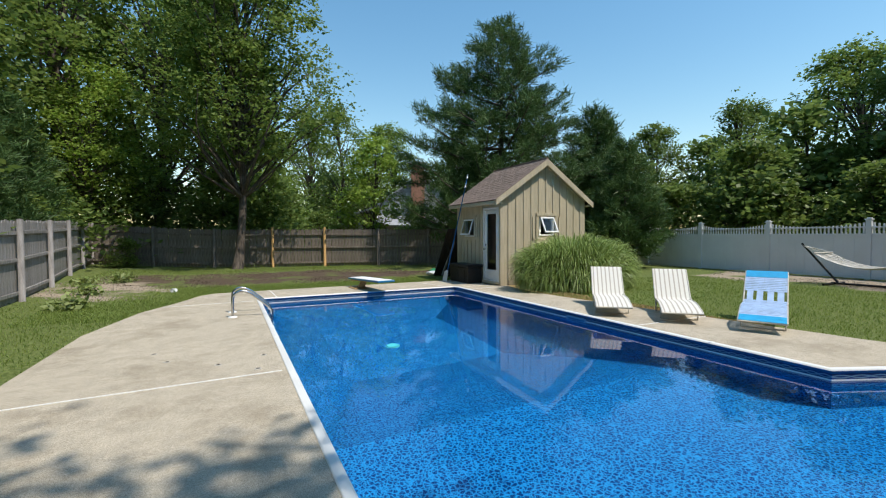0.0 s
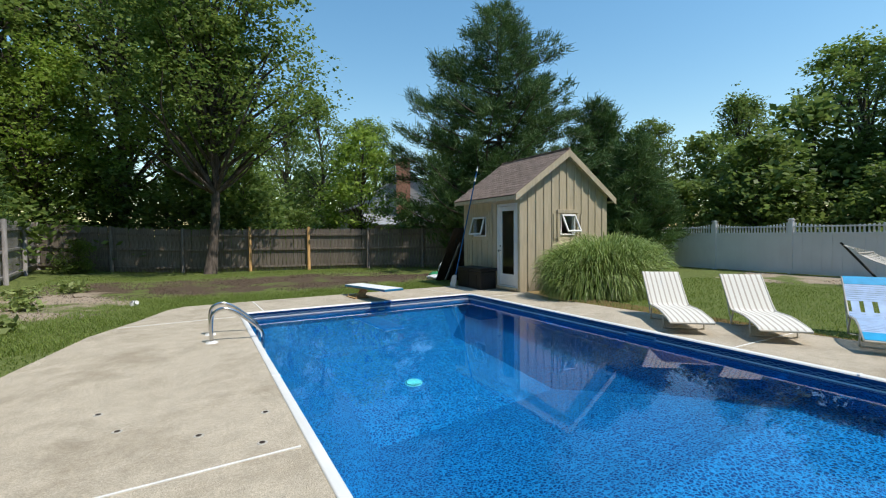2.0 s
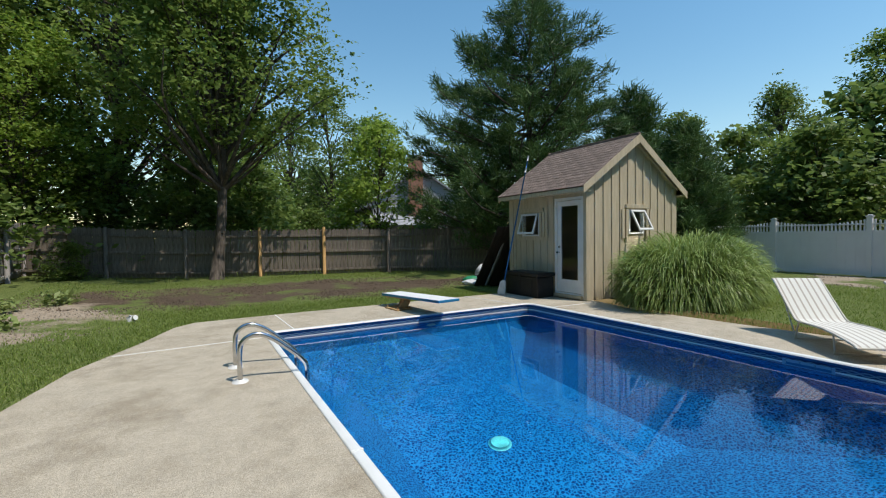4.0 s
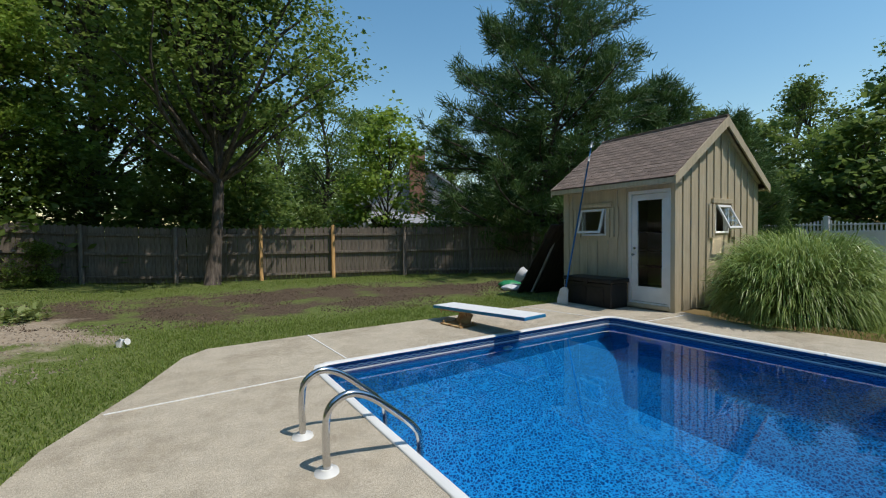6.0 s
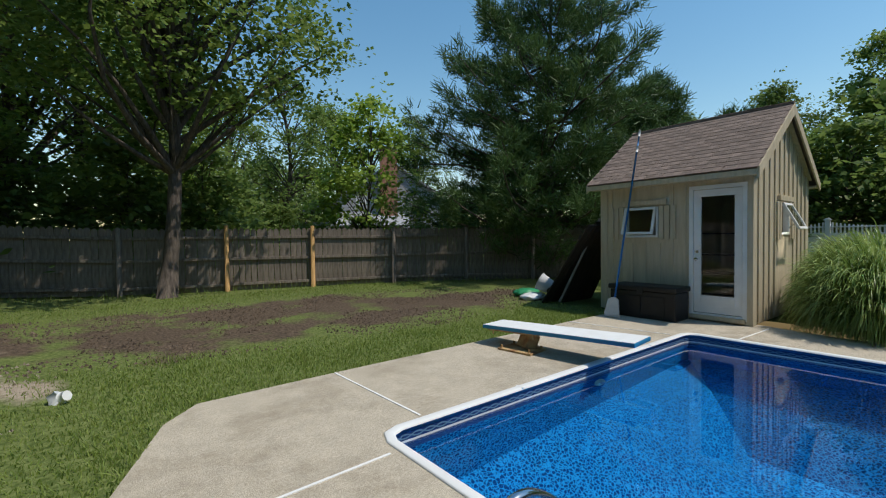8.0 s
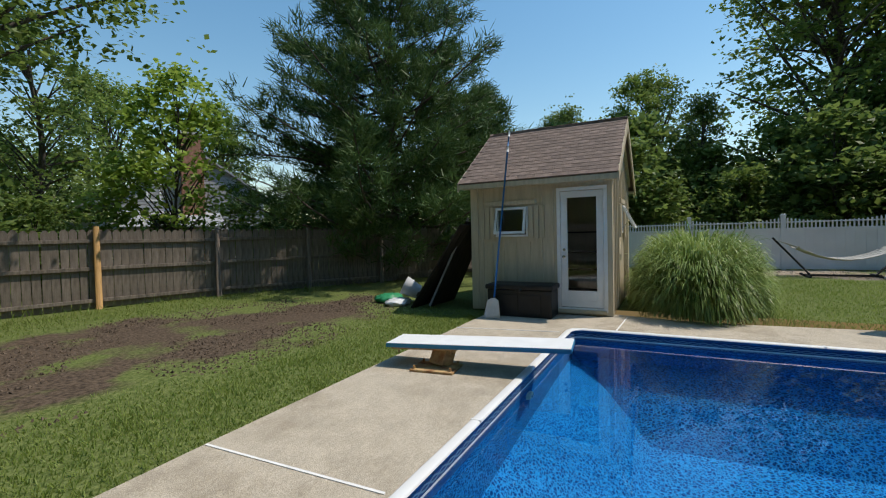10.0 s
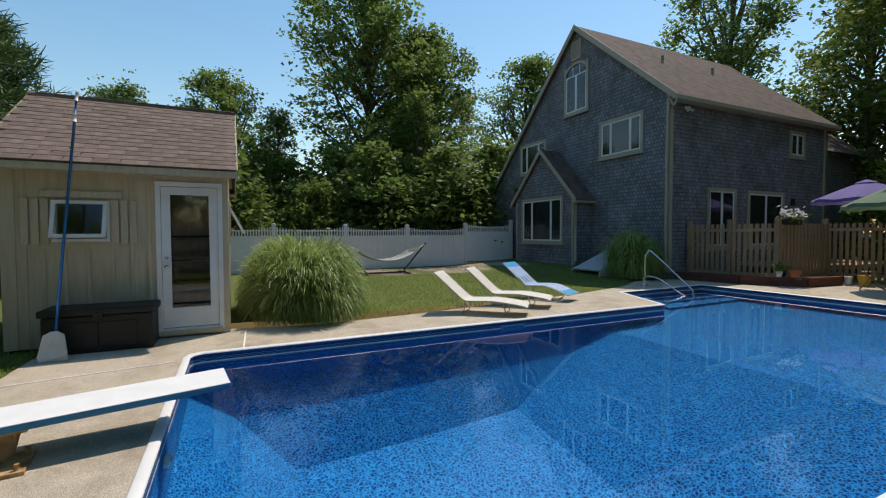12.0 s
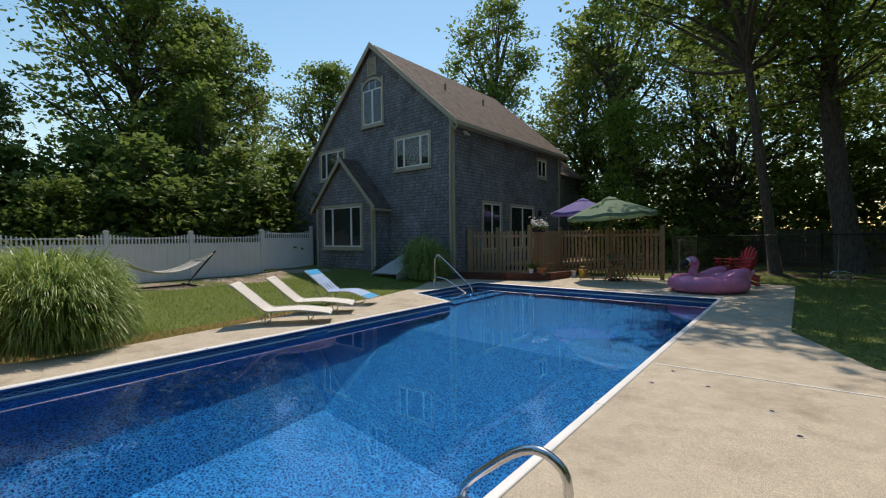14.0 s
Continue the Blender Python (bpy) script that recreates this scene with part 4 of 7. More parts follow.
    add_tube(bm, [(SX0 - 0.004, dy1 - 0.085, 1.12), (SX0 - 0.02, dy1 - 0.085, 1.12)], 0.024, 10)
    part("lock", bm, STEEL, door)
    part("door_frame", frame_rect(bmesh.new(), "x", SX0 - 0.03, dy0 - 0.035, dy1 + 0.035, 0.06, dz1 + 0.04, 0.062, 0.05), WHITE, shed)
    part("threshold", box((SX0 - 0.08, dy0 - 0.02, 0.03), (SX0 + 0.02, dy1 + 0.02, 0.095), 0.008), SIDING, shed)
    # front window: sash, head trim and slatted shutters
    win = part("window_frame", frame_rect(bmesh.new(), "x", SX0 - 0.02, wy0, wy1, wz0, wz1, 0.04, 0.09), WHITE, shed)
    awning_sash(win, (SX0 - 0.03, (wy0 + wy1) / 2, wz1 - 0.01), wy1 - wy0 - 0.03, 0.5, 17, -90)
    part("window_head", box((SX0 - 0.04, wy0 - 0.14, wz1 + 0.035), (SX0 - 0.001, wy1 + 0.1, wz1 + 0.12), 0.005), SIDING, shed)
    for s0 in (wy0 - 0.30, wy0 - 0.20, wy0 - 0.10, wy1 + 0.02, wy1 + 0.12, wy1 + 0.22):
        part("shutter_slat", box((SX0 - 0.045, s0, wz0 - 0.03), (SX0 - 0.023, s0 + 0.078, wz1 + 0.01), 0.004), SIDING, shed)
    win = part("window_frame", frame_rect(bmesh.new(), "y", SY0 - 0.02, gx0, gx1, gz0, gz1, 0.04, 0.09), WHITE, shed)
    awning_sash(win, ((gx0 + gx1) / 2, SY0 - 0.03, gz1 - 0.01), gx1 - gx0 - 0.03, 0.5, 27, 0)
    part("window_head", box((gx0 - 0.12, SY0 - 0.05, gz1 + 0.035), (gx1 + 0.12, SY0 - 0.001, gz1 + 0.12), 0.005), SIDING, shed)
    for s0 in (gx0 - 0.26, gx0 - 0.13, gx1 + 0.04, gx1 + 0.17):
        part("shutter_slat", box((s0, SY0 - 0.05, gz0 - 0.08), (s0 + 0.085, SY0 - 0.023, gz1 + 0.01), 0.004), SIDING, shed)
    # shelves seen dimly through the glass
    for z in (0.55, 0.95, 1.4):
        part("shelf", box((SX1 - 0.5, SY0 + 0.12, z), (SX1 - 0.1, SY1 - 0.12, z + 0.03)), DARKWOOD, shed)
    return shed, slope, ov, gy0, gy1


shed, shed_slope, shed_ov, shed_y0, shed_y1 = build_shed()


def build_deck_box():
    b = empty("deck_box", pose(6.98, 11.29, 0.0), "black plastic storage box against the shed", "storage box")
    part("body", box((-0.24, -0.56, 0.0), (0.24, 0.56, 0.46), 0.02), BLACK, b)
    part("lid", box((-0.27, -0.59, 0.465), (0.27, 0.59, 0.55), 0.025), BLACK, b)
    for y in (-0.2, 0.2):
        part("panel_rib", box((-0.255, y - 0.19, 0.06), (-0.238, y + 0.19, 0.38), 0.006), BLACK, b)
    part("clasp", box((-0.285, -0.05, 0.42), (-0.265, 0.05, 0.5), 0.005), BLACK, b)


build_deck_box()
POLEBLUE = mat("blue_pole_paint", (0.02, 0.13, 0.32), 0.35, metal=0.3, vary=0.1)
SCOOP = mat("grey_scoop", (0.62, 0.64, 0.66), 0.5, vary=0.12)


def build_pole():
    p = empty("pool_pole", pose(0, 0, 0), "blue pole with a pale scoop leaning on the shed roof", "pool tool")
    a, b = Vector((6.50, 11.66, 0.10)), Vector((7.22, 11.55, 3.28))
    d = (b - a).normalized()
    part("shaft", tube([a + d * 0.25, a + d * 2.9], 0.016, 10), POLEBLUE, p)
    part("collar", tube([a + d * 2.85, a + d * 2.95], 0.021, 10), WHITE, p)
    part("upper_shaft", tube([a + d * 2.95, a + d * 3.16], 0.013, 10), POLEBLUE, p)
    part("grip", tube([a + d * 3.14, b], [0.018, 0.018], 10), WHITE, p)
    bm = bmesh.new()
    outline = [(-0.13, 0.0), (0.13, 0.0), (0.135, 0.06), (0.095, 0.30), (0.03, 0.34), (-0.03, 0.34), (-0.095, 0.30), (-0.135, 0.06)]
    fr = [bm.verts.new((0.0 - 0.05 * math.sin(3.1 * min(1, z / 0.34)), y, z)) for y, z in outline]
    bm.faces.new(fr)
    ex = bmesh.ops.extrude_face_region(bm, geom=list(bm.faces))["geom"]
    for v in ex:
        if isinstance(v, bmesh.types.BMVert):
            v.co.x += 0.03
    bmesh.ops.recalc_face_normals(bm, faces=bm.faces)
    s = part("scoop", bm, SCOOP, p, "pale grey plastic scoop")
    s.matrix_world = pose(6.46, 11.66, 0.005, 0, 12, 0)


build_pole()


def build_junk():
    for i, (y, lean, w, h, mt) in enumerate([(12.45, 1.15, 1.25, 2.0, DARKWOOD), (12.5, 0.85, 1.1, 1.9, DARKWOOD)]):
        m = pose(7.6 + 0.3 * i, y + lean, ground_z(7.5, 13) + 0.0, 35 - 9 * i, 0, 0)
        ob = empty("leaning_panel", m, "dark weathered wooden panel leaning on the shed", "wood panel", "leaning panels")
        for k in range(5):
            part("board", box((-w / 2 + k * w / 5, -0.02, 0), (-w / 2 + (k + 1) * w / 5 - 0.012, 0.01, h), 0.004), mt, ob)
        for z in (0.3, h - 0.35):
            part("batten", box((-w / 2, 0.011, z), (w / 2, 0.04, z + 0.09), 0.004), mt, ob)
    bm = bmesh.new()
    beam(bm, (7.15, 13.25, 0.03), (7.5, 12.52, 1.75), 0.09, 0.04, 0.004)
    tagged(part("plank", bm, FENCE_GREY), "grey plank leaning against the shed end", "plank")
    bm = bmesh.new()
    add_tube(bm, [(0, 0, 0), (0, 0, 0.02), (0, 0, 0.34), (0, 0, 0.36)], [0.13, 0.15, 0.20, 0.215], 14)
    ob = part("bucket", bm, SCOOP)
    ob.matrix_world = pose(7.6, 13.75, 0.22, -62, 10, 30)
    tagged(ob, "tipped grey plastic bucket lying in weeds", "bucket")
    bag = mat("white_sack", (0.7, 0.72, 0.74), 0.5, vary=0.2, scale=8)
    green = mat("green_sack", (0.03, 0.28, 0.12), 0.5, vary=0.25, scale=8)
    for (x, y, sx, sy, sz, mt, lab) in [(7.3, 14.1, 0.34, 0.24, 0.09, bag, "crumpled white plastic sack on the grass"), (7.55, 14.5, 0.3, 0.3, 0.12, green, "green garden sack on the grass")]:
        bm = bmesh.new()
        bmesh.ops.create_icosphere(bm, subdivisions=3, radius=1)
        for v in bm.verts:
            k = 1 + 0.35 * noise.noise(v.co * 2.3 + Vector((x, y, 0)))
            v.co = Vector((v.co.x * sx * k, v.co.y * sy * k, max(-0.6, v.co.z * k) * sz))
        ob = part("sack", bm, mt, smooth=True)
        ob.location = (x, y, ground_z(x, y) + sz * 0.6)
        tagged(ob, lab, "sack")


build_junk()

# ---- fences ----
def picket_mesh(w, h, t, pointed):
    bm = bmesh.new()
    pr = [(-w / 2, 0), (w / 2, 0), (w / 2, h - (0.06 if pointed else 0.0)), (w * 0.2, h), (-w * 0.2, h), (-w / 2, h - (0.06 if pointed else 0.0))]
    lo = [bm.verts.new((x, 0, z)) for x, z in pr]
    hi = [bm.verts.new((x, t, z)) for x, z in pr]
    bm.faces.new(lo), bm.faces.new(hi[::-1])
    for i in range(6):
        bm.faces.new((lo[i], hi[i], hi[(i + 1) % 6], lo[(i + 1) % 6]))
    bmesh.ops.recalc_face_normals(bm, faces=bm.faces)
    return mesh_of(bm, "picket", FENCE)


def wood_fence(points, height, mt, label, new_posts=(), spacing=2.35, inside_left=True, group=""):
    """Stockade fence along the points, rails and posts on the yard side."""
    f = empty("wooden_fence", pose(0, 0, 0), label, "fence", group)
    pk = picket_mesh(0.135, height, 0.018, True)
    pk.materials[0] = mt
    pts = []
    for a, b in zip(points, points[1:]):
        a, b = Vector(a), Vector(b)
        n = max(1, round((b - a).length / spacing))
        pts += [a.lerp(b, i / n) for i in range(n)]
    pts.append(Vector(points[-1]))
    rng = random.Random(4)
    for i, p in enumerate(pts):
        z = ground_z(p.x, p.y)
        fresh = i in new_posts
        h = height + (0.10 if fresh else 0.05)
        bm = tube([(0, 0, -0.3), (0, 0, h - 0.02), (0, 0, h)], [0.06, 0.055, 0.04], 10)
        o = part("post", bm, NEWPOST if fresh else mt, f, "new yellow round post" if fresh else "")
        q = (pts[min(i + 1, len(pts) - 1)] - pts[max(i - 1, 0)]).normalized()
        s = 0.085 if inside_left else -0.085
        o.location = (p.x + s * q.y, p.y - s * q.x, z)
    for a, b in zip(pts, pts[1:]):
        d = (b - a).normalized()
        nrm = Vector((d.y, -d.x)) * (1 if inside_left else -1)
        za, zb = ground_z(a.x, a.y), ground_z(b.x, b.y)
        for zr in (0.18, height * 0.52, height * 0.86):
            bm = bmesh.new()
            beam(bm, (a.x + nrm.x * 0.03, a.y + nrm.y * 0.03, za + zr), (b.x + nrm.x * 0.03, b.y + nrm.y * 0.03, zb + zr + rng.uniform(-0.02, 0.02)), 0.04, 0.075, 0.006)
            part("rail", bm, mt, f)
        n = int((b - a).length / 0.139)
        for k in range(n):
            t = (k + 0.5) / n
            o = new("picket", pk)
            o.parent = f
            p = a.lerp(b, t)
            o.matrix_world = pose(p.x, p.y, za + (zb - za) * t + 0.02 + rng.uniform(-0.015, 0.012), 0, rng.uniform(-0.5, 0.5), math.degrees(math.atan2(d.y, d.x)))
    return f


wood_fence([(-4.6, 22.3), (2.3, 20.4), (4.45, 19.85), (6.75, 19.15), (8.8, 18.1), (10.6, 16.9), (13.5, 15.7), (17.3, 14.6)], 1.66, FENCE, "weathered brown stockade fence behind the lawn", new_posts=(3, 4))
wood_fence([(-3.25, 3.0), (-3.4, 11.6), (-3.6, 14.0), (-3.95, 16.8), (-4.6, 22.3)], 1.66, FENCE_GREY, "grey weathered stockade fence along the lawn")
wood_fence([(-12, -15.5), (-4, -17.2), (5, -19.2)], 1.7, FENCE, "old wooden fence in the shade of the woods", inside_left=False)


def white_fence(x, ys):
    f = empty("vinyl_fence", pose(0, 0, 0), "white vinyl privacy fence with a scalloped picket top", "fence")
    for y in ys:
        z = ground_z(x, y)
        o = part("post", box((x - 0.065, y - 0.065, z - 0.2), (x + 0.065, y + 0.065, z + 1.76), 0.006), VINYL, f)
        bm = box((x - 0.085, y - 0.085, z + 1.761), (x + 0.085, y + 0.085, z + 1.79), 0.006)
        add_box(bm, (x - 0.06, y - 0.06, z + 1.79), (x + 0.06, y + 0.06, z + 1.825), 0.02)
        part("post_cap", bm, VINYL, o)
    for a, b in zip(ys, ys[1:]):
        lo, hi = min(a, b) + 0.066, max(a, b) - 0.066
        z = ground_z(x, (a + b) / 2)
        n = 10
        for k in range(n):
            y0 = lo + (hi - lo) * k / n
            part("board", box((x - 0.018, y0 + 0.001, z + 0.02), (x + 0.018, y0 + (hi - lo) / n - 0.001, z + 1.30), 0.004), VINYL, f)
        for z0, z1 in ((0.02, 0.12), (1.29, 1.36), (1.53, 1.57)):
            part("rail", box((x - 0.035, lo, z + z0), (x + 0.035, hi, z + z1), 0.005), VINYL, f)
        m = 24
        for k in range(m):
            y = lo + (hi - lo) * (k + 0.5) / m
            t = abs(2 * (k + 0.5) / m - 1)
            top = 1.585 + 0.12 * t ** 2.2
            bm = bmesh.new()
            add_box(bm, (x - 0.012, y - 0.022, z + 1.36), (x + 0.012, y + 0.022, z + top - 0.012))
            add_box(bm, (x - 0.007, y - 0.012, z + top - 0.012), (x + 0.007, y + 0.012, z + top))
            part("picket", bm, VINYL, f)


white_fence(17.43, [13.9, 13.3, 10.85, 8.42, 5.75, 3.15, 0.36, -2.1])


def deck_fence(points, height, name_label):
    f = empty("slatted_fence", pose(0, 0, 0), name_label, "fence")
    slat = mesh_of(box((-0.045, -0.010, 0), (0.045, 0.010, height - 0.16), 0.003), "slat", DECKWOOD)
    for i, p in enumerate(points):
        z = 0.0
        o = part("post", box((p[0] - 0.055, p[1] - 0.055, -0.02), (p[0] + 0.055, p[1] + 0.055, height + 0.07), 0.006), DECKWOOD, f)
        part("post_cap", box((p[0] - 0.07, p[1] - 0.07, height + 0.071), (p[0] + 0.07, p[1] + 0.07, height + 0.1), 0.01), DECKWOOD, o)
    for a, b in zip(points, points[1:]):
        a, b = Vector(a), Vector(b)
        d = (b - a).normalized()
        ang = math.degrees(math.atan2(d.y, d.x))
        for z in (0.25, height - 0.22):
            bm = bmesh.new()
            beam(bm, (a.x, a.y, z), (b.x, b.y, z), 0.05, 0.085, 0.005)
            part("rail", bm, DECKWOOD, f)
        n = int((b - a).length / 0.135)
        for k in range(n):
            p = a.lerp(b, (k + 0.5) / n)
            o = new("slat", slat)
            o.parent = f
            o.matrix_world = pose(p.x - d.y * -0.036, p.y + d.x * 0.036, 0.12, 0, 0, ang)


deck_fence([(9.35, -3.45), (8.25, -3.72), (7.1, -4.0), (6.86, -6.0), (5.05, -6.05), (3.25, -6.1)], 1.75, "brown slatted wooden screen round the house deck")


def chain_fence():
    f = empty("chain_link_fence", pose(0, 0, 0), "black chain-link fence along the wood edge", "fence")
    posts = [(3.0, -6.4), (2.6, -8.6), (-0.9, -8.5), (-3.2, -8.4)]
    for x, y in posts:
        z = ground_z(x, y)
        o = part("post", tube([(x, y, z - 0.1), (x, y, z + 1.5)], 0.03, 10), BLACKMETAL, f)
        bm = bmesh.new()
        bmesh.ops.create_uvsphere(bm, u_segments=10, v_segments=6, radius=0.036, matrix=Matrix.Translation((x, y, z + 1.51)))
        part("post_cap", bm, BLACKMETAL, o)
    for a, b in zip(posts, posts[1:]):
        za, zb = ground_z(*a), ground_z(*b)
        for h in (1.46, 0.08):
            part("rail", tube([(*a, za + h), (*b, zb + h)], 0.021 if h > 1 else 0.008, 8), BLACKMETAL, f)
        bm = bmesh.new()
        A, B = Vector((*a, za)), Vector((*b, zb))
        L, H, s = (B - A).length, 1.4, 0.11
        d = (B - A).normalized()
        k = -int(H / s)
        while k * s < L:
            for sg in (1, -1):
                u0, u1 = (k * s, k * s + H) if sg > 0 else (k * s + H, k * s)
                z0, z1 = 0.06, 0.06 + H
                c0, c1 = max(0, min(L, u0)), max(0, min(L, u1))
                if abs(u1 - u0) > 1e-6 and c0 != c1:
                    t0, t1 = (c0 - u0) / (u1 - u0), (c1 - u0) / (u1 - u0)
                    p, q = A + d * c0 + Vector((0, 0, z0 + H * t0)), A + d * c1 + Vector((0, 0, z0 + H * t1))
                    add_tube(bm, [p, q], 0.0028, 3, caps=False)
            k += 1
        part("mesh_panel", bm, BLACKMETAL, f)


chain_fence()

# ---- the house ----
def shingle_wall_mat():
    """Weathered cedar shingles: lapped courses with staggered gaps, each shingle its own grey."""
    m = bpy.data.materials.new("cedar_shingles")
    m.use_nodes = True
    n, l = m.node_tree.nodes, m.node_tree.links
    bs = n["Principled BSDF"]
    tc = n.new("ShaderNodeTexCoord")
    sp = n.new("ShaderNodeSeparateXYZ")
    l.new(tc.outputs["Object"], sp.inputs[0])
    add = n.new("ShaderNodeMath")
    l.new(sp.outputs["X"], add.inputs[0]), l.new(sp.outputs["Y"], add.inputs[1])
    cb = n.new("ShaderNodeCombineXYZ")
    l.new(add.outputs[0], cb.inputs["X"]), l.new(sp.outputs["Z"], cb.inputs["Y"])
    br = n.new("ShaderNodeTexBrick")
    br.inputs["Scale"].default_value = 1.0
    br.inputs["Brick Width"].default_value, br.inputs["Row Height"].default_value = 0.13, 0.125
    br.inputs["Mortar Size"].default_value, br.inputs["Mortar Smooth"].default_value = 0.010, 0.3
    br.inputs["Color1"].default_value, br.inputs["Color2"].default_value = (0.17, 0.172, 0.19, 1), (0.275, 0.272, 0.29, 1)
    br.inputs["Mortar"].default_value = (0.07, 0.07, 0.076, 1)
    l.new(cb.outputs[0], br.inputs["Vector"])
    nz = n.new("ShaderNodeTexNoise")
    nz.inputs["Scale"].default_value, nz.inputs["Detail"].default_value = 1.2, 6
    l.new(tc.outputs["Object"], nz.inputs["Vector"])
    r = n.new("ShaderNodeValToRGB")
    r.color_ramp.elements[0].position, r.color_ramp.elements[1].position = 0.3, 0.7
    r.color_ramp.elements[0].color, r.color_ramp.elements[1].color = (0.7, 0.66, 0.62, 1), (1.12, 1.12, 1.15, 1)
    l.new(nz.outputs["Fac"], r.inputs[0])
    mx = n.new("ShaderNodeMix")
    mx.data_type, mx.blend_type = "RGBA", "MULTIPLY"
    mx.inputs["Factor"].default_value = 1
    l.new(br.outputs["Color"], mx.inputs["A"]), l.new(r.outputs[0], mx.inputs["B"])
    l.new(mx.outputs["Result"], bs.inputs["Base Color"])
    bs.inputs["Roughness"].default_value = 0.92
    fr = n.new("ShaderNodeMath")
    fr.operation = "FRACT"
    dv = n.new("ShaderNodeMath")
    dv.operation = "DIVIDE"
    dv.inputs[1].default_value = 0.125
    l.new(sp.outputs["Z"], dv.inputs[0]), l.new(dv.outputs[0], fr.inputs[0])
    bp = n.new("ShaderNodeBump")
    bp.inputs["Strength"].default_value, bp.inputs["Distance"].default_value = 0.9, 0.018
    bp.invert = True
    l.new(fr.outputs[0], bp.inputs["Height"]), l.new(bp.outputs[0], bs.inputs["Normal"])
    return m


SHINGLES = shingle_wall_mat()
HX0, HX1, HY, HB, HEAVE, HPEAK, HPX = 9.5, 19.6, -2.65, -12.1, 5.94, 9.6, 13.65
ROOF = mat("house_roof_shingle", (0.125, 0.092, 0.075), 0.95, vary=0.4, scale=3.5, bump=0.8, bump_scale=30, stretch=(1, 1, 1))


def slab(bm, a, b, c, d, thick):
    """A thick sheet through four corners."""
    p = [Vector(q) for q in (a, b, c, d)]
    nrm = (p[1] - p[0]).cross(p[3] - p[0]).normalized() * thick
    lo = [bm.verts.new(q) for q in p]
    hi = [bm.verts.new(q + nrm) for q in p]
    bm.faces.new(lo[::-1]), bm.faces.new(hi)
    for i in range(4):
        bm.faces.new((lo[i], lo[(i + 1) % 4], hi[(i + 1) % 4], hi[i]))
    return bm


def window_unit(parent, axis, at, u0, u1, z0, z1, lights, face=1, arched=False):
    """A trimmed window on a wall plane; lights: the widths of its sashes. face: the way the wall looks."""
    def bx(ua, ub, za, zb, d0, d1, bev=0.006):
        a0, a1 = sorted((at + face * d0, at + face * d1))
        return ((ua, a0, za), (ub, a1, zb)) if axis == "y" else ((a0, ua, za), (a1, ub, zb))
    w = 0.11
    bm = bmesh.new()
    for ua, ub, za, zb in [(u0, u1, z0, z0 + w), (u0, u0 + w, z0 + w, z1 - w), (u1 - w, u1, z0 + w, z1 - w)] + ([] if arched else [(u0, u1, z1 - w, z1)]):
        add_box(bm, *bx(ua, ub, za, zb, 0.003, 0.05), 0.006)
    if arched:
        c, r1, r0, rise = (u0 + u1) / 2, (u1 - u0) / 2, (u1 - u0) / 2 - w, 0.45
        zs, n = z1 - rise, 12
        for i in range(n):
            t0, t1 = math.pi * i / n, math.pi * (i + 1) / n
            pts = [(c - r1 * math.cos(t0), zs + rise * math.sin(t0)), (c - r1 * math.cos(t1), zs + rise * math.sin(t1)), (c - r0 * math.cos(t1), zs + (rise - w) * math.sin(t1)), (c - r0 * math.cos(t0), zs + (rise - w) * math.sin(t0))]
            lo = [bm.verts.new((u, at + face * 0.003, z) if axis == "y" else (at + face * 0.003, u, z)) for u, z in pts]
            hi = [bm.verts.new((u, at + face * 0.05, z) if axis == "y" else (at + face * 0.05, u, z)) for u, z in pts]
            bm.faces.new(lo), bm.faces.new(hi[::-1])
            for k in range(4):
                bm.faces.new((lo[k], lo[(k + 1) % 4], hi[(k + 1) % 4], hi[k]))
        add_box(bm, *bx(u0 + w, u0 + w + 0.01, zs - 0.2, zs, 0.003, 0.04))
        bmesh.ops.recalc_face_normals(bm, faces=bm.faces)
    win = part("window", bm, BEIGE, parent, "window with beige trim")
    part("sill", box(*bx(u0 - 0.04, u1 + 0.04, z0 - 0.05, z0 - 0.003, 0.003, 0.09), 0.008), BEIGE, win)
    # sheet on the solid wall; its near-black colour stands for an unlit room
    part("room_shade_sheet", box(*bx(u0 + 0.02, u1 - 0.02, z0 + 0.02, z1 - (0.28 if arched else 0.02), 0.003, 0.006)), ROOM_SHADE, win)
    u = u0 + w
    total = sum(lights)
    ztop = z1 - (0.50 if arched else w)
    for li in lights:
        wd = (u1 - u0 - 2 * w) * li / total
        bm = bmesh.new()
        for a0, a1, c0, c1 in [(u, u + wd, z0 + w, z0 + w + 0.05), (u, u + wd, ztop - 0.05, ztop), (u, u + 0.05, z0 + w + 0.05, ztop - 0.05), (u + wd - 0.05, u + wd, z0 + w + 0.05, ztop - 0.05)]:
            add_box(bm, *bx(a0 + 0.003, a1 - 0.003, c0, c1, 0.007, 0.035), 0.004)
        s = part("sash", bm, WHITE, win)
        s_g = part("pane", box(*bx(u + 0.04, u + wd - 0.04, z0 + w + 0.04, ztop - 0.04, 0.014, 0.018)), GLASS, s)
        s_g.visible_shadow = False
        u += wd
    if arched:
        g = part("pane", box(*bx(u0 + w + 0.05, u1 - w - 0.05, ztop + 0.02, z1 - 0.17, 0.014, 0.018)), GLASS, win)
        g.visible_shadow = False
        for du in (0.33, 0.66):
            uu = u0 + w + (u1 - u0 - 2 * w) * du
            part("muntin", box(*bx(uu - 0.015, uu + 0.015, ztop + 0.02, z1 - 0.14, 0.019, 0.03)), WHITE, win)
    return win


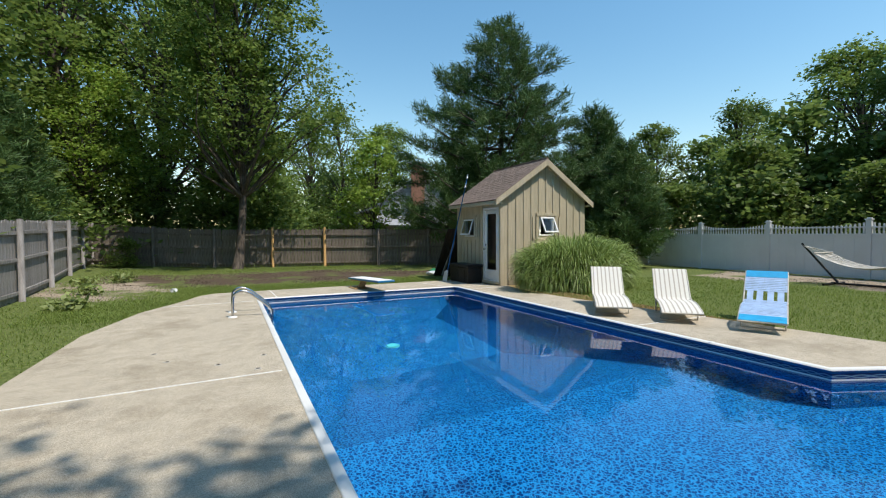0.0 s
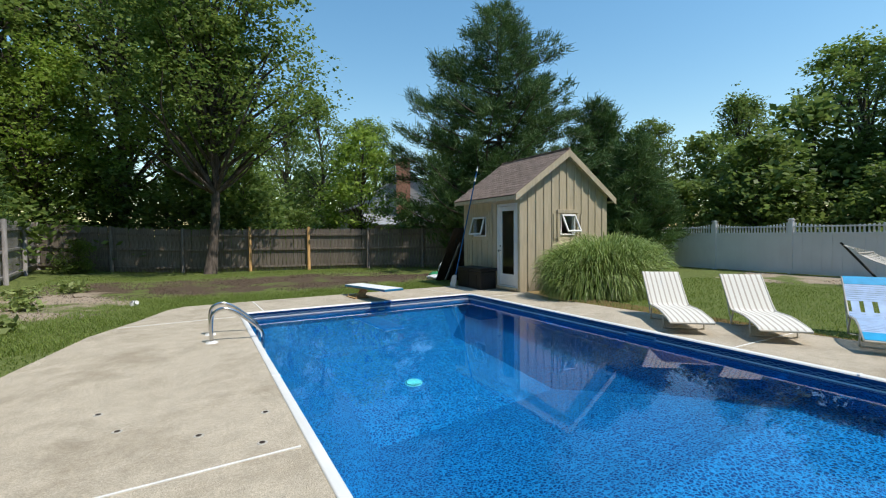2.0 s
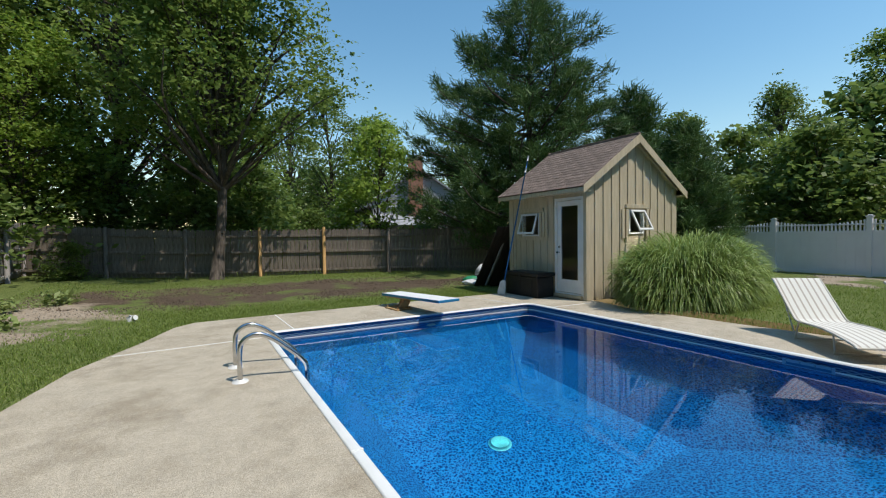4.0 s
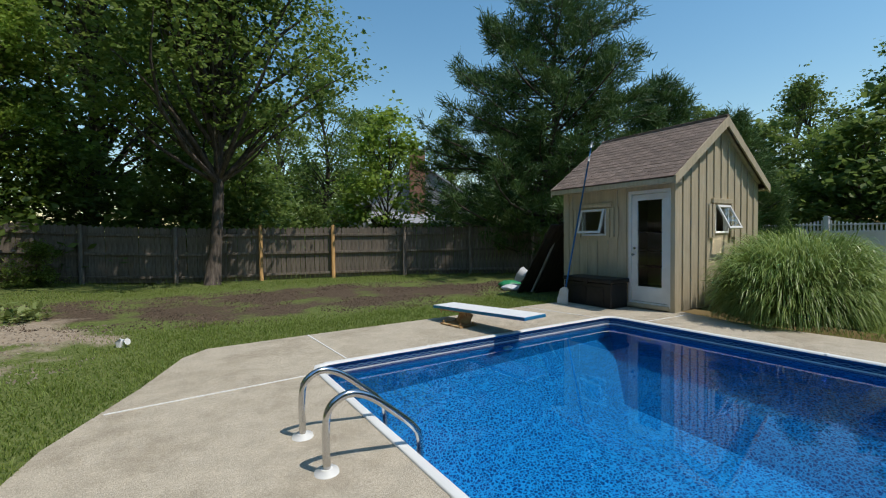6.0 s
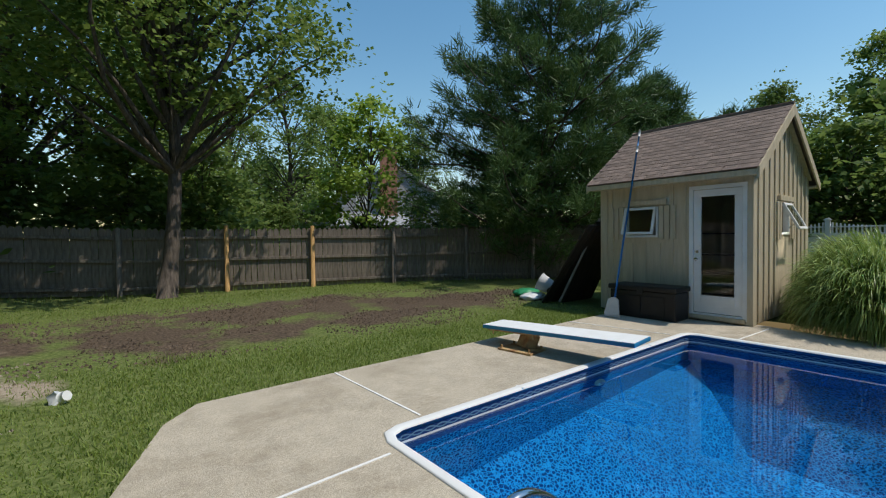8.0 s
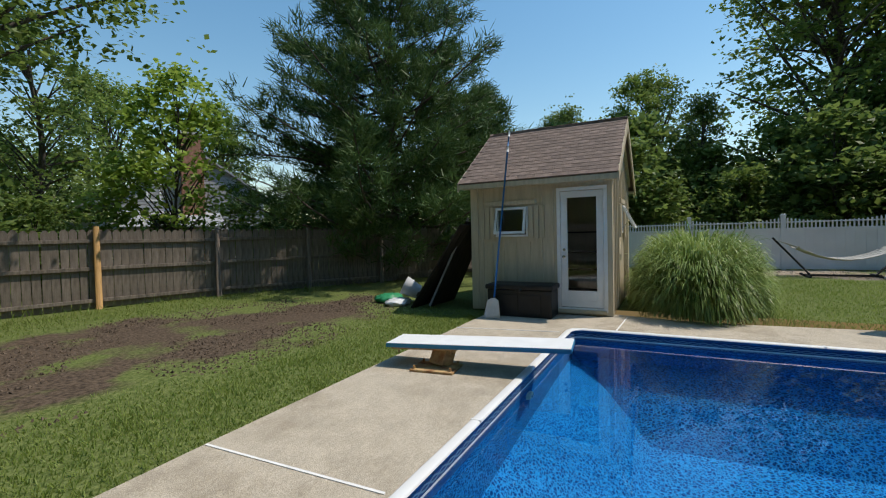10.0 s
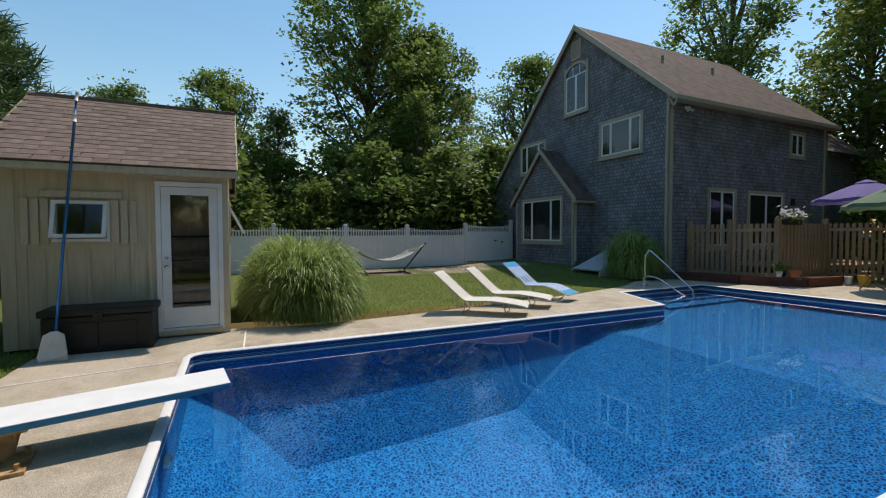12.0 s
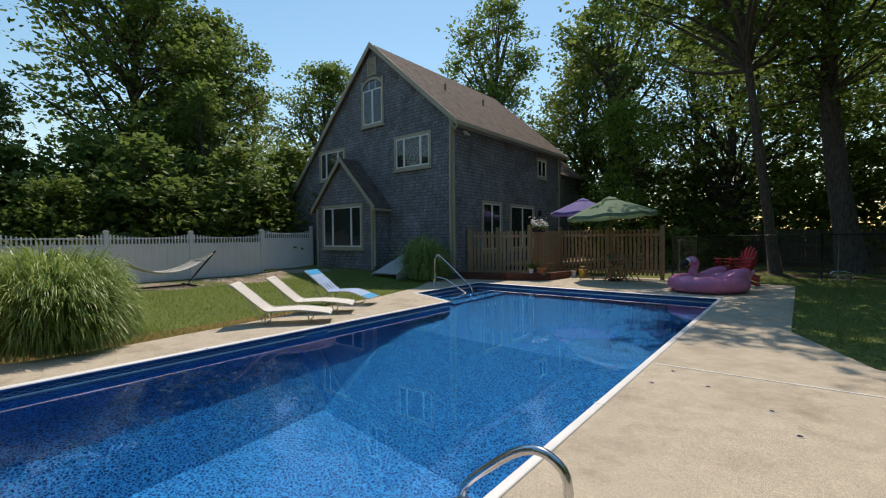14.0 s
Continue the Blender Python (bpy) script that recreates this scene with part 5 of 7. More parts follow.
def build_house():
    house = empty("house", pose(0, 0, 0), "grey cedar-shingled two-storey house with a steep gable", "house")
    s0 = (HPEAK - HEAVE) / (HPX - HX0)
    zl = HPEAK - 0.985 * (HX1 - HPX)
    bm = bmesh.new()
    front = [(HX0, 0), (HX1, 0), (HX1, zl), (HPX, HPEAK), (HX0, HEAVE)]
    a = [bm.verts.new((x, HY, z)) for x, z in front]
    b = [bm.verts.new((x, HB, z)) for x, z in front]
    bm.faces.new(a), bm.faces.new(b[::-1])
    for i in range(5):
        bm.faces.new((a[i], a[(i + 1) % 5], b[(i + 1) % 5], b[i]))
    bmesh.ops.recalc_face_normals(bm, faces=bm.faces)
    part("wall", bm, SHINGLES, house, "weathered grey cedar shingle walls")
    ext = bmesh.new()
    add_box(ext, (HX0 + 0.7, HB - 4.5, 0), (HX1, HB, 4.9))
    part("rear_wing", ext, SHINGLES, house)
    # roof slopes with overhang
    bm = bmesh.new()
    o = 0.30
    yf, yb = HY + 0.16, HB - 0.2
    slab(bm, (HX0 - o, yf, HEAVE - o * s0 + 0.03), (HX0 - o, yb, HEAVE - o * s0 + 0.03), (HPX, yb, HPEAK + 0.03), (HPX, yf, HPEAK + 0.03), -0.10)
    bmesh.ops.recalc_face_normals(bm, faces=bm.faces)
    part("roof", bm, ROOF, house, "worn brown asphalt shingle roof")
    bm = bmesh.new()
    slab(bm, (HPX, yf, HPEAK + 0.03), (HPX, yb, HPEAK + 0.03), (HX1 + o, yb, zl - o * 0.985 + 0.03), (HX1 + o, yf, zl - o * 0.985 + 0.03), -0.10)
    bmesh.ops.recalc_face_normals(bm, faces=bm.faces)
    part("roof", bm, ROOF, house, "worn brown asphalt shingle roof")
    bm = bmesh.new()
    slab(bm, (HX0 + 0.3, HB - 0.2, 4.9), (HX0 + 0.3, HB - 4.8, 4.9), (HPX, HB - 4.8, 8.1), (HPX, HB - 0.2, 8.1), -0.1)
    bmesh.ops.recalc_face_normals(bm, faces=bm.faces)
    part("roof", bm, ROOF, house, "worn brown asphalt shingle roof")
    # rakes and eave trim
    for p, q in [((HX0 - o, HEAVE - o * s0), (HPX, HPEAK)), ((HPX, HPEAK), (HX1 + o, zl - o * 0.985))]:
        bm = bmesh.new()
        vs = [bm.verts.new((p[0], yf - 0.01, p[1] + 0.08)), bm.verts.new((q[0], yf - 0.01, q[1] + 0.08)), bm.verts.new((q[0], yf - 0.01, q[1] - 0.16)), bm.verts.new((p[0], yf - 0.01, p[1] - 0.14))]
        f = bm.faces.new(vs)
        for v in bmesh.ops.extrude_face_region(bm, geom=[f])["geom"]:
            if isinstance(v, bmesh.types.BMVert):
                v.co.y += 0.04
        bmesh.ops.recalc_face_normals(bm, faces=bm.faces)
        part("rake_board", bm, BEIGE, house)
    part("gutter", box((HX0 - o - 0.06, yb, HEAVE - o * s0 - 0.12), (HX0 - o + 0.04, yf, HEAVE - o * s0 + 0.02), 0.02), BEIGE, house, "beige eave gutter")
    part("soffit", box((HX0 - o + 0.045, yb, HEAVE - o * s0 - 0.10), (HX0 - 0.003, yf - 0.02, HEAVE - o * s0 - 0.07)), BEIGE, house)
    part("corner_board", box((HX0 - 0.03, HY - 0.12, 0.2), (HX0 + 0.11, HY + 0.03, HEAVE - 0.1), 0.006), BEIGE, house)
    part("downspout", tube(bend([(HX0 - 0.26, HY + 0.06, HEAVE - 0.38), (HX0 - 0.2, HY + 0.08, HEAVE - 0.55), (HX0 + 0.02, HY + 0.09, HEAVE - 0.8), (HX0 + 0.03, HY + 0.09, 0.3)], 4), 0.045, 8), BEIGE, house)
    part("corner_board", box((HX0 - 0.03, HB + 0.2, 0.2), (HX0 - 0.003, HB + 0.34, HEAVE - 0.3), 0.006), BEIGE, house)
    for y in (-3.4,):
        fl = part("flood_light", box((HX0 - 0.1, y - 0.1, HEAVE - 0.52), (HX0 - 0.003, y + 0.1, HEAVE - 0.45), 0.01), WHITE, house, "twin outdoor flood light")
        for k in (-0.08, 0.08):
            part("lamp_head", tube([(HX0 - 0.08, y + k, HEAVE - 0.52), (HX0 - 0.16, y + k * 1.6, HEAVE - 0.6)], [0.03, 0.055], 10), WHITE, fl)
    for y in (-5.2, -8.2):
        part("roof_vent", tube([(11.8, y, 7.75), (11.8, y, 8.25)], 0.05, 8), BEIGE, house)
    part("roof_vent", box((10.6, -7.6, 6.72), (10.85, -7.3, 6.92), 0.01), DARKWOOD, house)
    # windows of the gable
    window_unit(house, "y", HY, 10.47, 12.42, 4.18, 5.56, (1, 2, 1))
    window_unit(house, "y", HY, 13.0, 14.36, 6.21, 8.26, (1, 1), arched=True)
    window_unit(house, "y", HY, 15.5, 17.42, 4.18, 5.60, (1, 2, 1))
    v = part("gable_vent", frame_rect(bmesh.new(), "y", HY + 0.003, 13.42, 13.95, 8.34, 9.08, 0.06, 0.04), BEIGE, house)
    for k in range(8):
        part("louvre", box((13.48, HY + 0.004, 8.41 + 0.077 * k), (13.89, HY + 0.03, 8.46 + 0.077 * k), 0.003), BEIGE, v)
    # side windows and doors to the deck
    window_unit(house, "x", HX0, -6.05, -4.5, 0.9, 2.98, (1, 1), face=-1)
    window_unit(house, "x", HX0, -9.0, -6.7, 0.9, 2.96, (1, 1), face=-1)
    window_unit(house, "x", HX0, -10.35, -9.3, 4.3, 5.32, (1, 1), face=-1)
    part("wall_lamp", box((HX0 - 0.12, -9.6, 2.5), (HX0 - 0.003, -9.48, 2.75), 0.02), BLACKMETAL, house)
    return house


house = build_house()


def build_bay():
    """The gabled bump-out under the big gable."""
    b = empty("house_extension", pose(0, 0, 0), "small gabled shingle extension with a large window", "house extension")
    x0, x1, y, ze, zp, mid = 12.85, 16.55, -1.8, 2.95, 4.86, 14.7
    bm = bmesh.new()
    pr = [(x0, 0), (x1, 0), (x1, ze), (mid, zp), (x0, ze)]
    a = [bm.verts.new((x, y, z)) for x, z in pr]
    c = [bm.verts.new((x, HY + 0.004, z)) for x, z in pr]
    bm.faces.new(a), bm.faces.new(c[::-1])
    for i in range(5):
        bm.faces.new((a[i], a[(i + 1) % 5], c[(i + 1) % 5], c[i]))
    bmesh.ops.recalc_face_normals(bm, faces=bm.faces)
    part("wall", bm, SHINGLES, b)
    s, o, yf = (zp - ze) / (mid - x0), 0.26, y + 0.14
    bm = bmesh.new()
    slab(bm, (x0 - o, yf, ze - o * s + 0.03), (x0 - o, HY + 0.004, ze - o * s + 0.03), (mid, HY + 0.004, zp + 0.03), (mid, yf, zp + 0.03), -0.08)
    slab(bm, (mid, yf, zp + 0.03), (mid, HY + 0.004, zp + 0.03), (x1 + o, HY + 0.004, ze - o * s + 0.03), (x1 + o, yf, ze - o * s + 0.03), -0.08)
    bmesh.ops.recalc_face_normals(bm, faces=bm.faces)
    part("roof", bm, ROOF, b)
    for xe in (x0 - o, x1 + o):
        bm = bmesh.new()
        vs = [bm.verts.new((xe, yf - 0.01, ze - o * s + 0.08)), bm.verts.new((mid, yf - 0.01, zp + 0.08)), bm.verts.new((mid, yf - 0.01, zp - 0.12)), bm.verts.new((xe, yf - 0.01, ze - o * s - 0.1))]
        f = bm.faces.new(vs)
        for v in bmesh.ops.extrude_face_region(bm, geom=[f])["geom"]:
            if isinstance(v, bmesh.types.BMVert):
                v.co.y += 0.04
        bmesh.ops.recalc_face_normals(bm, faces=bm.faces)
        part("rake_board", bm, BEIGE, b)
    part("eave_return", box((x0 - o, HY + 0.004, ze - o * s - 0.08), (x0 - 0.003, yf - 0.02, ze - o * s + 0.0), 0.006), BEIGE, b)
    for x in (x0, x1 - 0.09):
        part("corner_board", box((x - 0.012, y - 0.09, 0.25), (x + 0.1, y + 0.022, ze - 0.12), 0.005), BEIGE, b)
    part("downspout", tube([(x0 - 0.08, y - 0.02, ze - 0.2), (x0 - 0.08, y - 0.02, 0.4)], 0.045, 8), BEIGE, b)
    window_unit(b, "y", y, 13.42, 16.1, 1.05, 2.93, (0.8, 1.6, 0.8))
    return b


build_bay()


def build_bulkhead():
    b = empty("cellar_bulkhead", pose(0, 0, 0), "sloping pale metal cellar hatch against the house", "cellar hatch")
    pale = mat("pale_metal_paint", (0.55, 0.56, 0.57), 0.45, vary=0.12)
    z0 = ground_z(11.3, -1.6)
    for x0 in (10.75, 11.36):
        bm = bmesh.new()
        slab(bm, (x0, -1.0, z0 + 0.10), (x0 + 0.6, -1.0, z0 + 0.10), (x0 + 0.6, -2.62, z0 + 0.72), (x0, -2.62, z0 + 0.72), -0.05)
        bmesh.ops.recalc_face_normals(bm, faces=bm.faces)
        part("hatch_door", bm, pale, b)
    for x in (10.68, 11.97):
        bm = bmesh.new()
        vs = [bm.verts.new(p) for p in [(x, -0.95, z0 - 0.1), (x, -2.64, z0 - 0.1), (x, -2.64, z0 + 0.70), (x, -0.95, z0 + 0.09)]]
        f = bm.faces.new(vs)
        for v in bmesh.ops.extrude_face_region(bm, geom=[f])["geom"]:
            if isinstance(v, bmesh.types.BMVert):
                v.co.x += 0.06
        bmesh.ops.recalc_face_normals(bm, faces=bm.faces)
        part("side_wall", bm, pale, b)


build_bulkhead()


def build_neighbour():
    """The neighbour's house behind the trees, with its brick chimney."""
    h = empty("neighbour_house", pose(0, 0, 0), "grey clapboard house with a brick chimney beyond trees", "house")
    clap = mat("grey_clapboard", (0.42, 0.43, 0.44), 0.8, vary=0.15, scale=2, stretch=(0.3, 0.3, 8))
    m = pose(13.75, 30.4, 0.1, 0, 0, -25) @ Matrix.Diagonal((0.76, 0.76, 0.79, 1))
    bm = bmesh.new()
    pr = [(-4.2, 0), (4.2, 0), (4.2, 4.6), (0, 7.3), (-4.2, 4.6)]
    a = [bm.verts.new((x, 0, z)) for x, z in pr]
    c = [bm.verts.new((x, 9, z)) for x, z in pr]
    bm.faces.new(a), bm.faces.new(c[::-1])
    for i in range(5):
        bm.faces.new((a[i], a[(i + 1) % 5], c[(i + 1) % 5], c[i]))
    bmesh.ops.recalc_face_normals(bm, faces=bm.faces)
    w = part("wall", bm, clap, h)
    for k in range(36):
        z = 0.2 + 0.2 * k
        half = 4.2 if z < 4.6 else 4.2 * (7.3 - z) / 2.7
        if half > 0.1:
            part("clapboard", box((-half, -0.03, z), (half, -0.002, z + 0.17)), clap, h)
    bm = bmesh.new()
    slab(bm, (-4.6, -0.3, 4.4), (-4.6, 9.3, 4.4), (0, 9.3, 7.4), (0, -0.3, 7.4), -0.12)
    slab(bm, (0, -0.3, 7.4), (0, 9.3, 7.4), (4.6, 9.3, 4.4), (4.6, -0.3, 4.4), -0.12)
    slab(bm, (-9.5, -1.2, 2.9), (-9.5, 4.0, 2.9), (-4.2, 4.0, 4.3), (-4.2, -1.2, 4.3), -0.12)
    slab(bm, (-4.4, -2.4, 2.6), (1.2, -2.4, 2.6), (1.2, -0.05, 3.6), (-4.4, -0.05, 3.6), -0.1)
    bmesh.ops.recalc_face_normals(bm, faces=bm.faces)
    part("roof", bm, mat("grey_roof", (0.36, 0.37, 0.39), 0.9, vary=0.2, scale=3), h)
    part("side_wing", box((-9.0, -0.6, 0), (-4.21, 4, 2.9)), clap, h)
    brick = mat("chimney_brick", (0.40, 0.20, 0.13), 0.9, vary=0.3, scale=6, bump=0.4, bump_scale=20)
    ch = part("chimney", box((-1.0, -0.65, 0), (0.3, -0.06, 8.4), 0.01), brick, h, "red brick chimney")
    part("chimney_cap", box((-1.08, -0.73, 8.401), (0.38, 0.02, 8.55), 0.01), mat("cap_stone", (0.45, 0.42, 0.38), 0.9), ch)
    wn = part("window", frame_rect(bmesh.new(), "y", -0.06, -2.9, -2.1, 4.2, 5.3, 0.1, 0.05), WHITE, h)
    part("pane", box((-2.82, -0.02, 4.28), (-2.18, -0.006, 5.22)), GLASS, wn)
    h.matrix_world = m


build_neighbour()

# ---- poolside things ----
BOARDWHITE = mat("board_white", (0.80, 0.81, 0.80), 0.6, vary=0.05, bump=0.3, bump_scale=150)
BOARDBLUE = mat("board_blue", (0.02, 0.20, 0.38), 0.45, vary=0.1)
RUSTY = mat("tan_rusty_metal", (0.50, 0.35, 0.17), 0.7, vary=0.35, scale=9, tint=(0.26, 0.12, 0.05))


def build_board():
    m = Matrix.Translation((3.74, 11.79, 0.205)) @ pose(0, 0, 0, 0, 0, -83) @ pose(0, 0, 0, 0, -1.8, 0)
    b = empty("diving_board", pose(0, 0, 0), "white diving board on a tan steel stand", "diving board")
    part("board", box((0, -0.225, 0.0), (1.97, 0.225, 0.045), 0.012, m), BOARDBLUE, b, "blue-edged board")
    part("tread", box((0.008, -0.22, 0.0455), (1.962, 0.22, 0.050), 0.002, m), BOARDWHITE, b, "gritty white top")
    part("under_frame", box((0.05, -0.17, -0.03), (0.80, 0.17, -0.002), 0.006, m), RUSTY, b)
    bm = bmesh.new()
    beam(bm, m @ Vector((0.62, -0.02, -0.03)), m @ Vector((0.58, -0.1, -0.21)), 0.2, 0.16, 0.01)
    part("pedestal", bm, RUSTY, b, "tan pedestal")
    mm = pose(3.64, 11.2, 0.012, 0, 0, -83)
    base = part("base_plate", box((-0.24, -0.17, -0.01), (0.24, 0.17, 0.012), 0.004, mm), RUSTY, b)
    for x in (-0.2, 0.2):
        for y in (-0.13, 0.13):
            part("bolt", tube([mm @ Vector((x, y, 0)), mm @ Vector((x, y, 0.05))], 0.014, 6), RUSTY, base)
    for x in (0.12, 0.74):
        for y in (-0.15, 0.15):
            part("bolt", tube([m @ Vector((x, y, -0.075)), m @ Vector((x, y, -0.02))], 0.012, 6), RUSTY, b)
    return b


rebase(build_board(), 3.6, 11.3)


def build_ladder():
    lad = empty("pool_ladder", pose(0, 0, 0), "polished steel pool ladder with two arched rails", "pool ladder")
    for y in (8.64, 8.08):
        pts = bend([(0.59, y, 0.0), (0.59, y, 0.27), (0.62, y, 0.395), (0.735, y, 0.45), (0.87, y, 0.405), (1.03, y, 0.28), (1.17, y, 0.15), (1.225, y, 0.04), (1.225, y, -0.25), (1.225, y, -1.1)], 5)
        r = part("rail", tube(pts, 0.024, 12), STEEL, lad)
        part("escutcheon", tube([(0.59, y, 0.001), (0.59, y, 0.018), (0.59, y, 0.028)], [0.075, 0.07, 0.035], 16), WHITE, r, "white base ring")
    for z in (-0.42, -0.7, -0.98):
        part("tread", box((1.18, 8.10, z), (1.27, 8.62, z + 0.03), 0.008), WHITE, lad)
    return lad


rebase(build_ladder(), 0.9, 8.43)


def build_handrail():
    h = empty("handrail", pose(0, 0, 0), "steel handrail over the pool steps", "handrail")
    for y in (-0.55,):
        pts = bend([(8.62, y, 0.0), (8.62, y, 0.75), (8.55, y, 0.90), (8.40, y, 0.92), (7.35, y, 0.12), (7.2, y, -0.05), (7.18, y, -0.55)], 6)
        part("rail", tube(pts, 0.024, 12), STEEL, h)
    pts = bend([(8.50, -0.35, 0.0), (8.50, -0.35, 0.20), (8.42, -0.35, 0.28), (8.0, -0.33, 0.24), (7.55, -0.31, 0.02), (6.75, -0.28, -0.35)], 6)
    part("lower_rail", tube(pts, 0.020, 12), STEEL, h)
    for x, y in ((8.62, -0.55), (8.50, -0.35)):
        part("escutcheon", tube([(x, y, 0.001), (x, y, 0.022)], [0.07, 0.05], 14), STEEL, h)
    return h


rebase(build_handrail(), 8.1, -0.4)


FRAMEPAINT = mat("cream_frame_paint", (0.55, 0.52, 0.46), 0.45, vary=0.15)


def build_fittings():
    sk = empty("skimmer_faceplate", pose(XR, 5.62, -0.115), "pale blue skimmer plate in the pool wall", "pool skimmer")
    plate = mat("pale_blue_plastic", (0.20, 0.42, 0.60), 0.4, vary=0.1)
    bm = bmesh.new()
    frame_rect(bm, "x", -0.018, -0.24, 0.24, -0.055, 0.055, 0.03, 0.014)
    part("plate", bm, plate, sk)
    part("throat", box((-0.006, -0.21, -0.025), (-0.002, 0.21, 0.025)), TRACK, sk)
    for x in (-0.21, -0.07, 0.07, 0.21):
        part("screw", tube([(-0.018, x, 0.04), (-0.022, x, 0.04)], 0.007, 6), STEEL, sk)
    rt = empty("return_fitting", pose(3.85, YF, -0.40), "round pale return jet in the pool wall", "pool fitting")
    part("ring", tube([(0, -0.003, 0), (0, -0.03, 0), (0, -0.04, 0)], [0.09, 0.085, 0.05], 20), mat("pale_green_plastic", (0.55, 0.68, 0.55), 0.4), rt)
    part("jet", tube([(0, -0.04, 0), (0, -0.055, 0)], [0.03, 0.025], 12), plate, rt)
    lt = part("floor_drain", tube([(3.33, 7.57, -2.298), (3.33, 7.57, -2.26)], [0.14, 0.11], 20), mat("drain_aqua", (0.1, 0.62, 0.62), 0.5))
    tagged(lt, "round aqua cover on the pool floor", "pool fitting")
    for x, y in [(0.90, 5.24), (-0.095, 5.415), (0.81, 4.69), (0.427, 5.035), (-0.276, 5.87)]:
        a = part("deck_anchor", tube([(x, y, 0.0005), (x, y, 0.004)], [0.036, 0.031], 14), FRAMEPAINT)
        tagged(a, "small metal anchor cup in the deck", "deck anchor", "deck anchors")
        # flat dark disc: the shade inside the anchor's hollow, put in as colour
        part("cup", tube([(x, y, 0.0045), (x, y, 0.0055)], 0.021, 12), DARKWOOD, a)


build_fittings()


def strip(bm, path, w, thick=0.006):
    """A band of width w (along y) that follows path in x and z."""
    rings = []
    for x, z in path:
        rings.append([bm.verts.new((x, y, z + t)) for y, t in ((-w / 2, 0), (w / 2, 0), (w / 2, thick), (-w / 2, thick))])
    for a, b in zip(rings, rings[1:]):
        for i in range(4):
            bm.faces.new((a[i], a[(i + 1) % 4], b[(i + 1) % 4], b[i]))
    bm.faces.new(rings[0]), bm.faces.new(rings[-1][::-1])
    bmesh.ops.recalc_face_normals(bm, faces=bm.faces)
    return bm


def stripe_mat():
    """Sling cloth with fine lengthwise stripes."""
    m = bpy.data.materials.new("striped_sling")
    m.use_nodes = True
    n, l = m.node_tree.nodes, m.node_tree.links
    bs = n["Principled BSDF"]
    tc = n.new("ShaderNodeTexCoord")
    sp = n.new("ShaderNodeSeparateXYZ")
    l.new(tc.outputs["Object"], sp.inputs[0])
    mu = n.new("ShaderNodeMath")
    mu.operation = "MULTIPLY"
    mu.inputs[1].default_value = 82
    l.new(sp.outputs["Y"], mu.inputs[0])
    si = n.new("ShaderNodeMath")
    si.operation = "SINE"
    l.new(mu.outputs[0], si.inputs[0])
    r = n.new("ShaderNodeValToRGB")
    r.color_ramp.elements[0].position, r.color_ramp.elements[1].position = 0.45, 0.75
    r.color_ramp.elements[0].color, r.color_ramp.elements[1].color = (0.74, 0.72, 0.66, 1), (0.45, 0.40, 0.34, 1)
    l.new(si.outputs[0], r.inputs[0]), l.new(r.outputs[0], bs.inputs["Base Color"])
    bs.inputs["Roughness"].default_value = 0.8
    return m


SLING = stripe_mat()
WEBBLUE = mat("pale_blue_webbing", (0.42, 0.58, 0.84), 0.55, vary=0.15)
WEBCYAN = mat("cyan_webbing", (0.02, 0.38, 0.72), 0.45, vary=0.12)


def leg_loop(parent, x, drop, spread, mt, z0):
    pts = bend([(x - spread, -0.26, z0), (x, -0.27, 0.05), (x + 0.02, -0.22, 0.014), (x + 0.02, 0.22, 0.014), (x, 0.27, 0.05), (x - spread, 0.26, z0)], 5)
    part("leg", tube(pts, 0.011, 8), mt, parent)


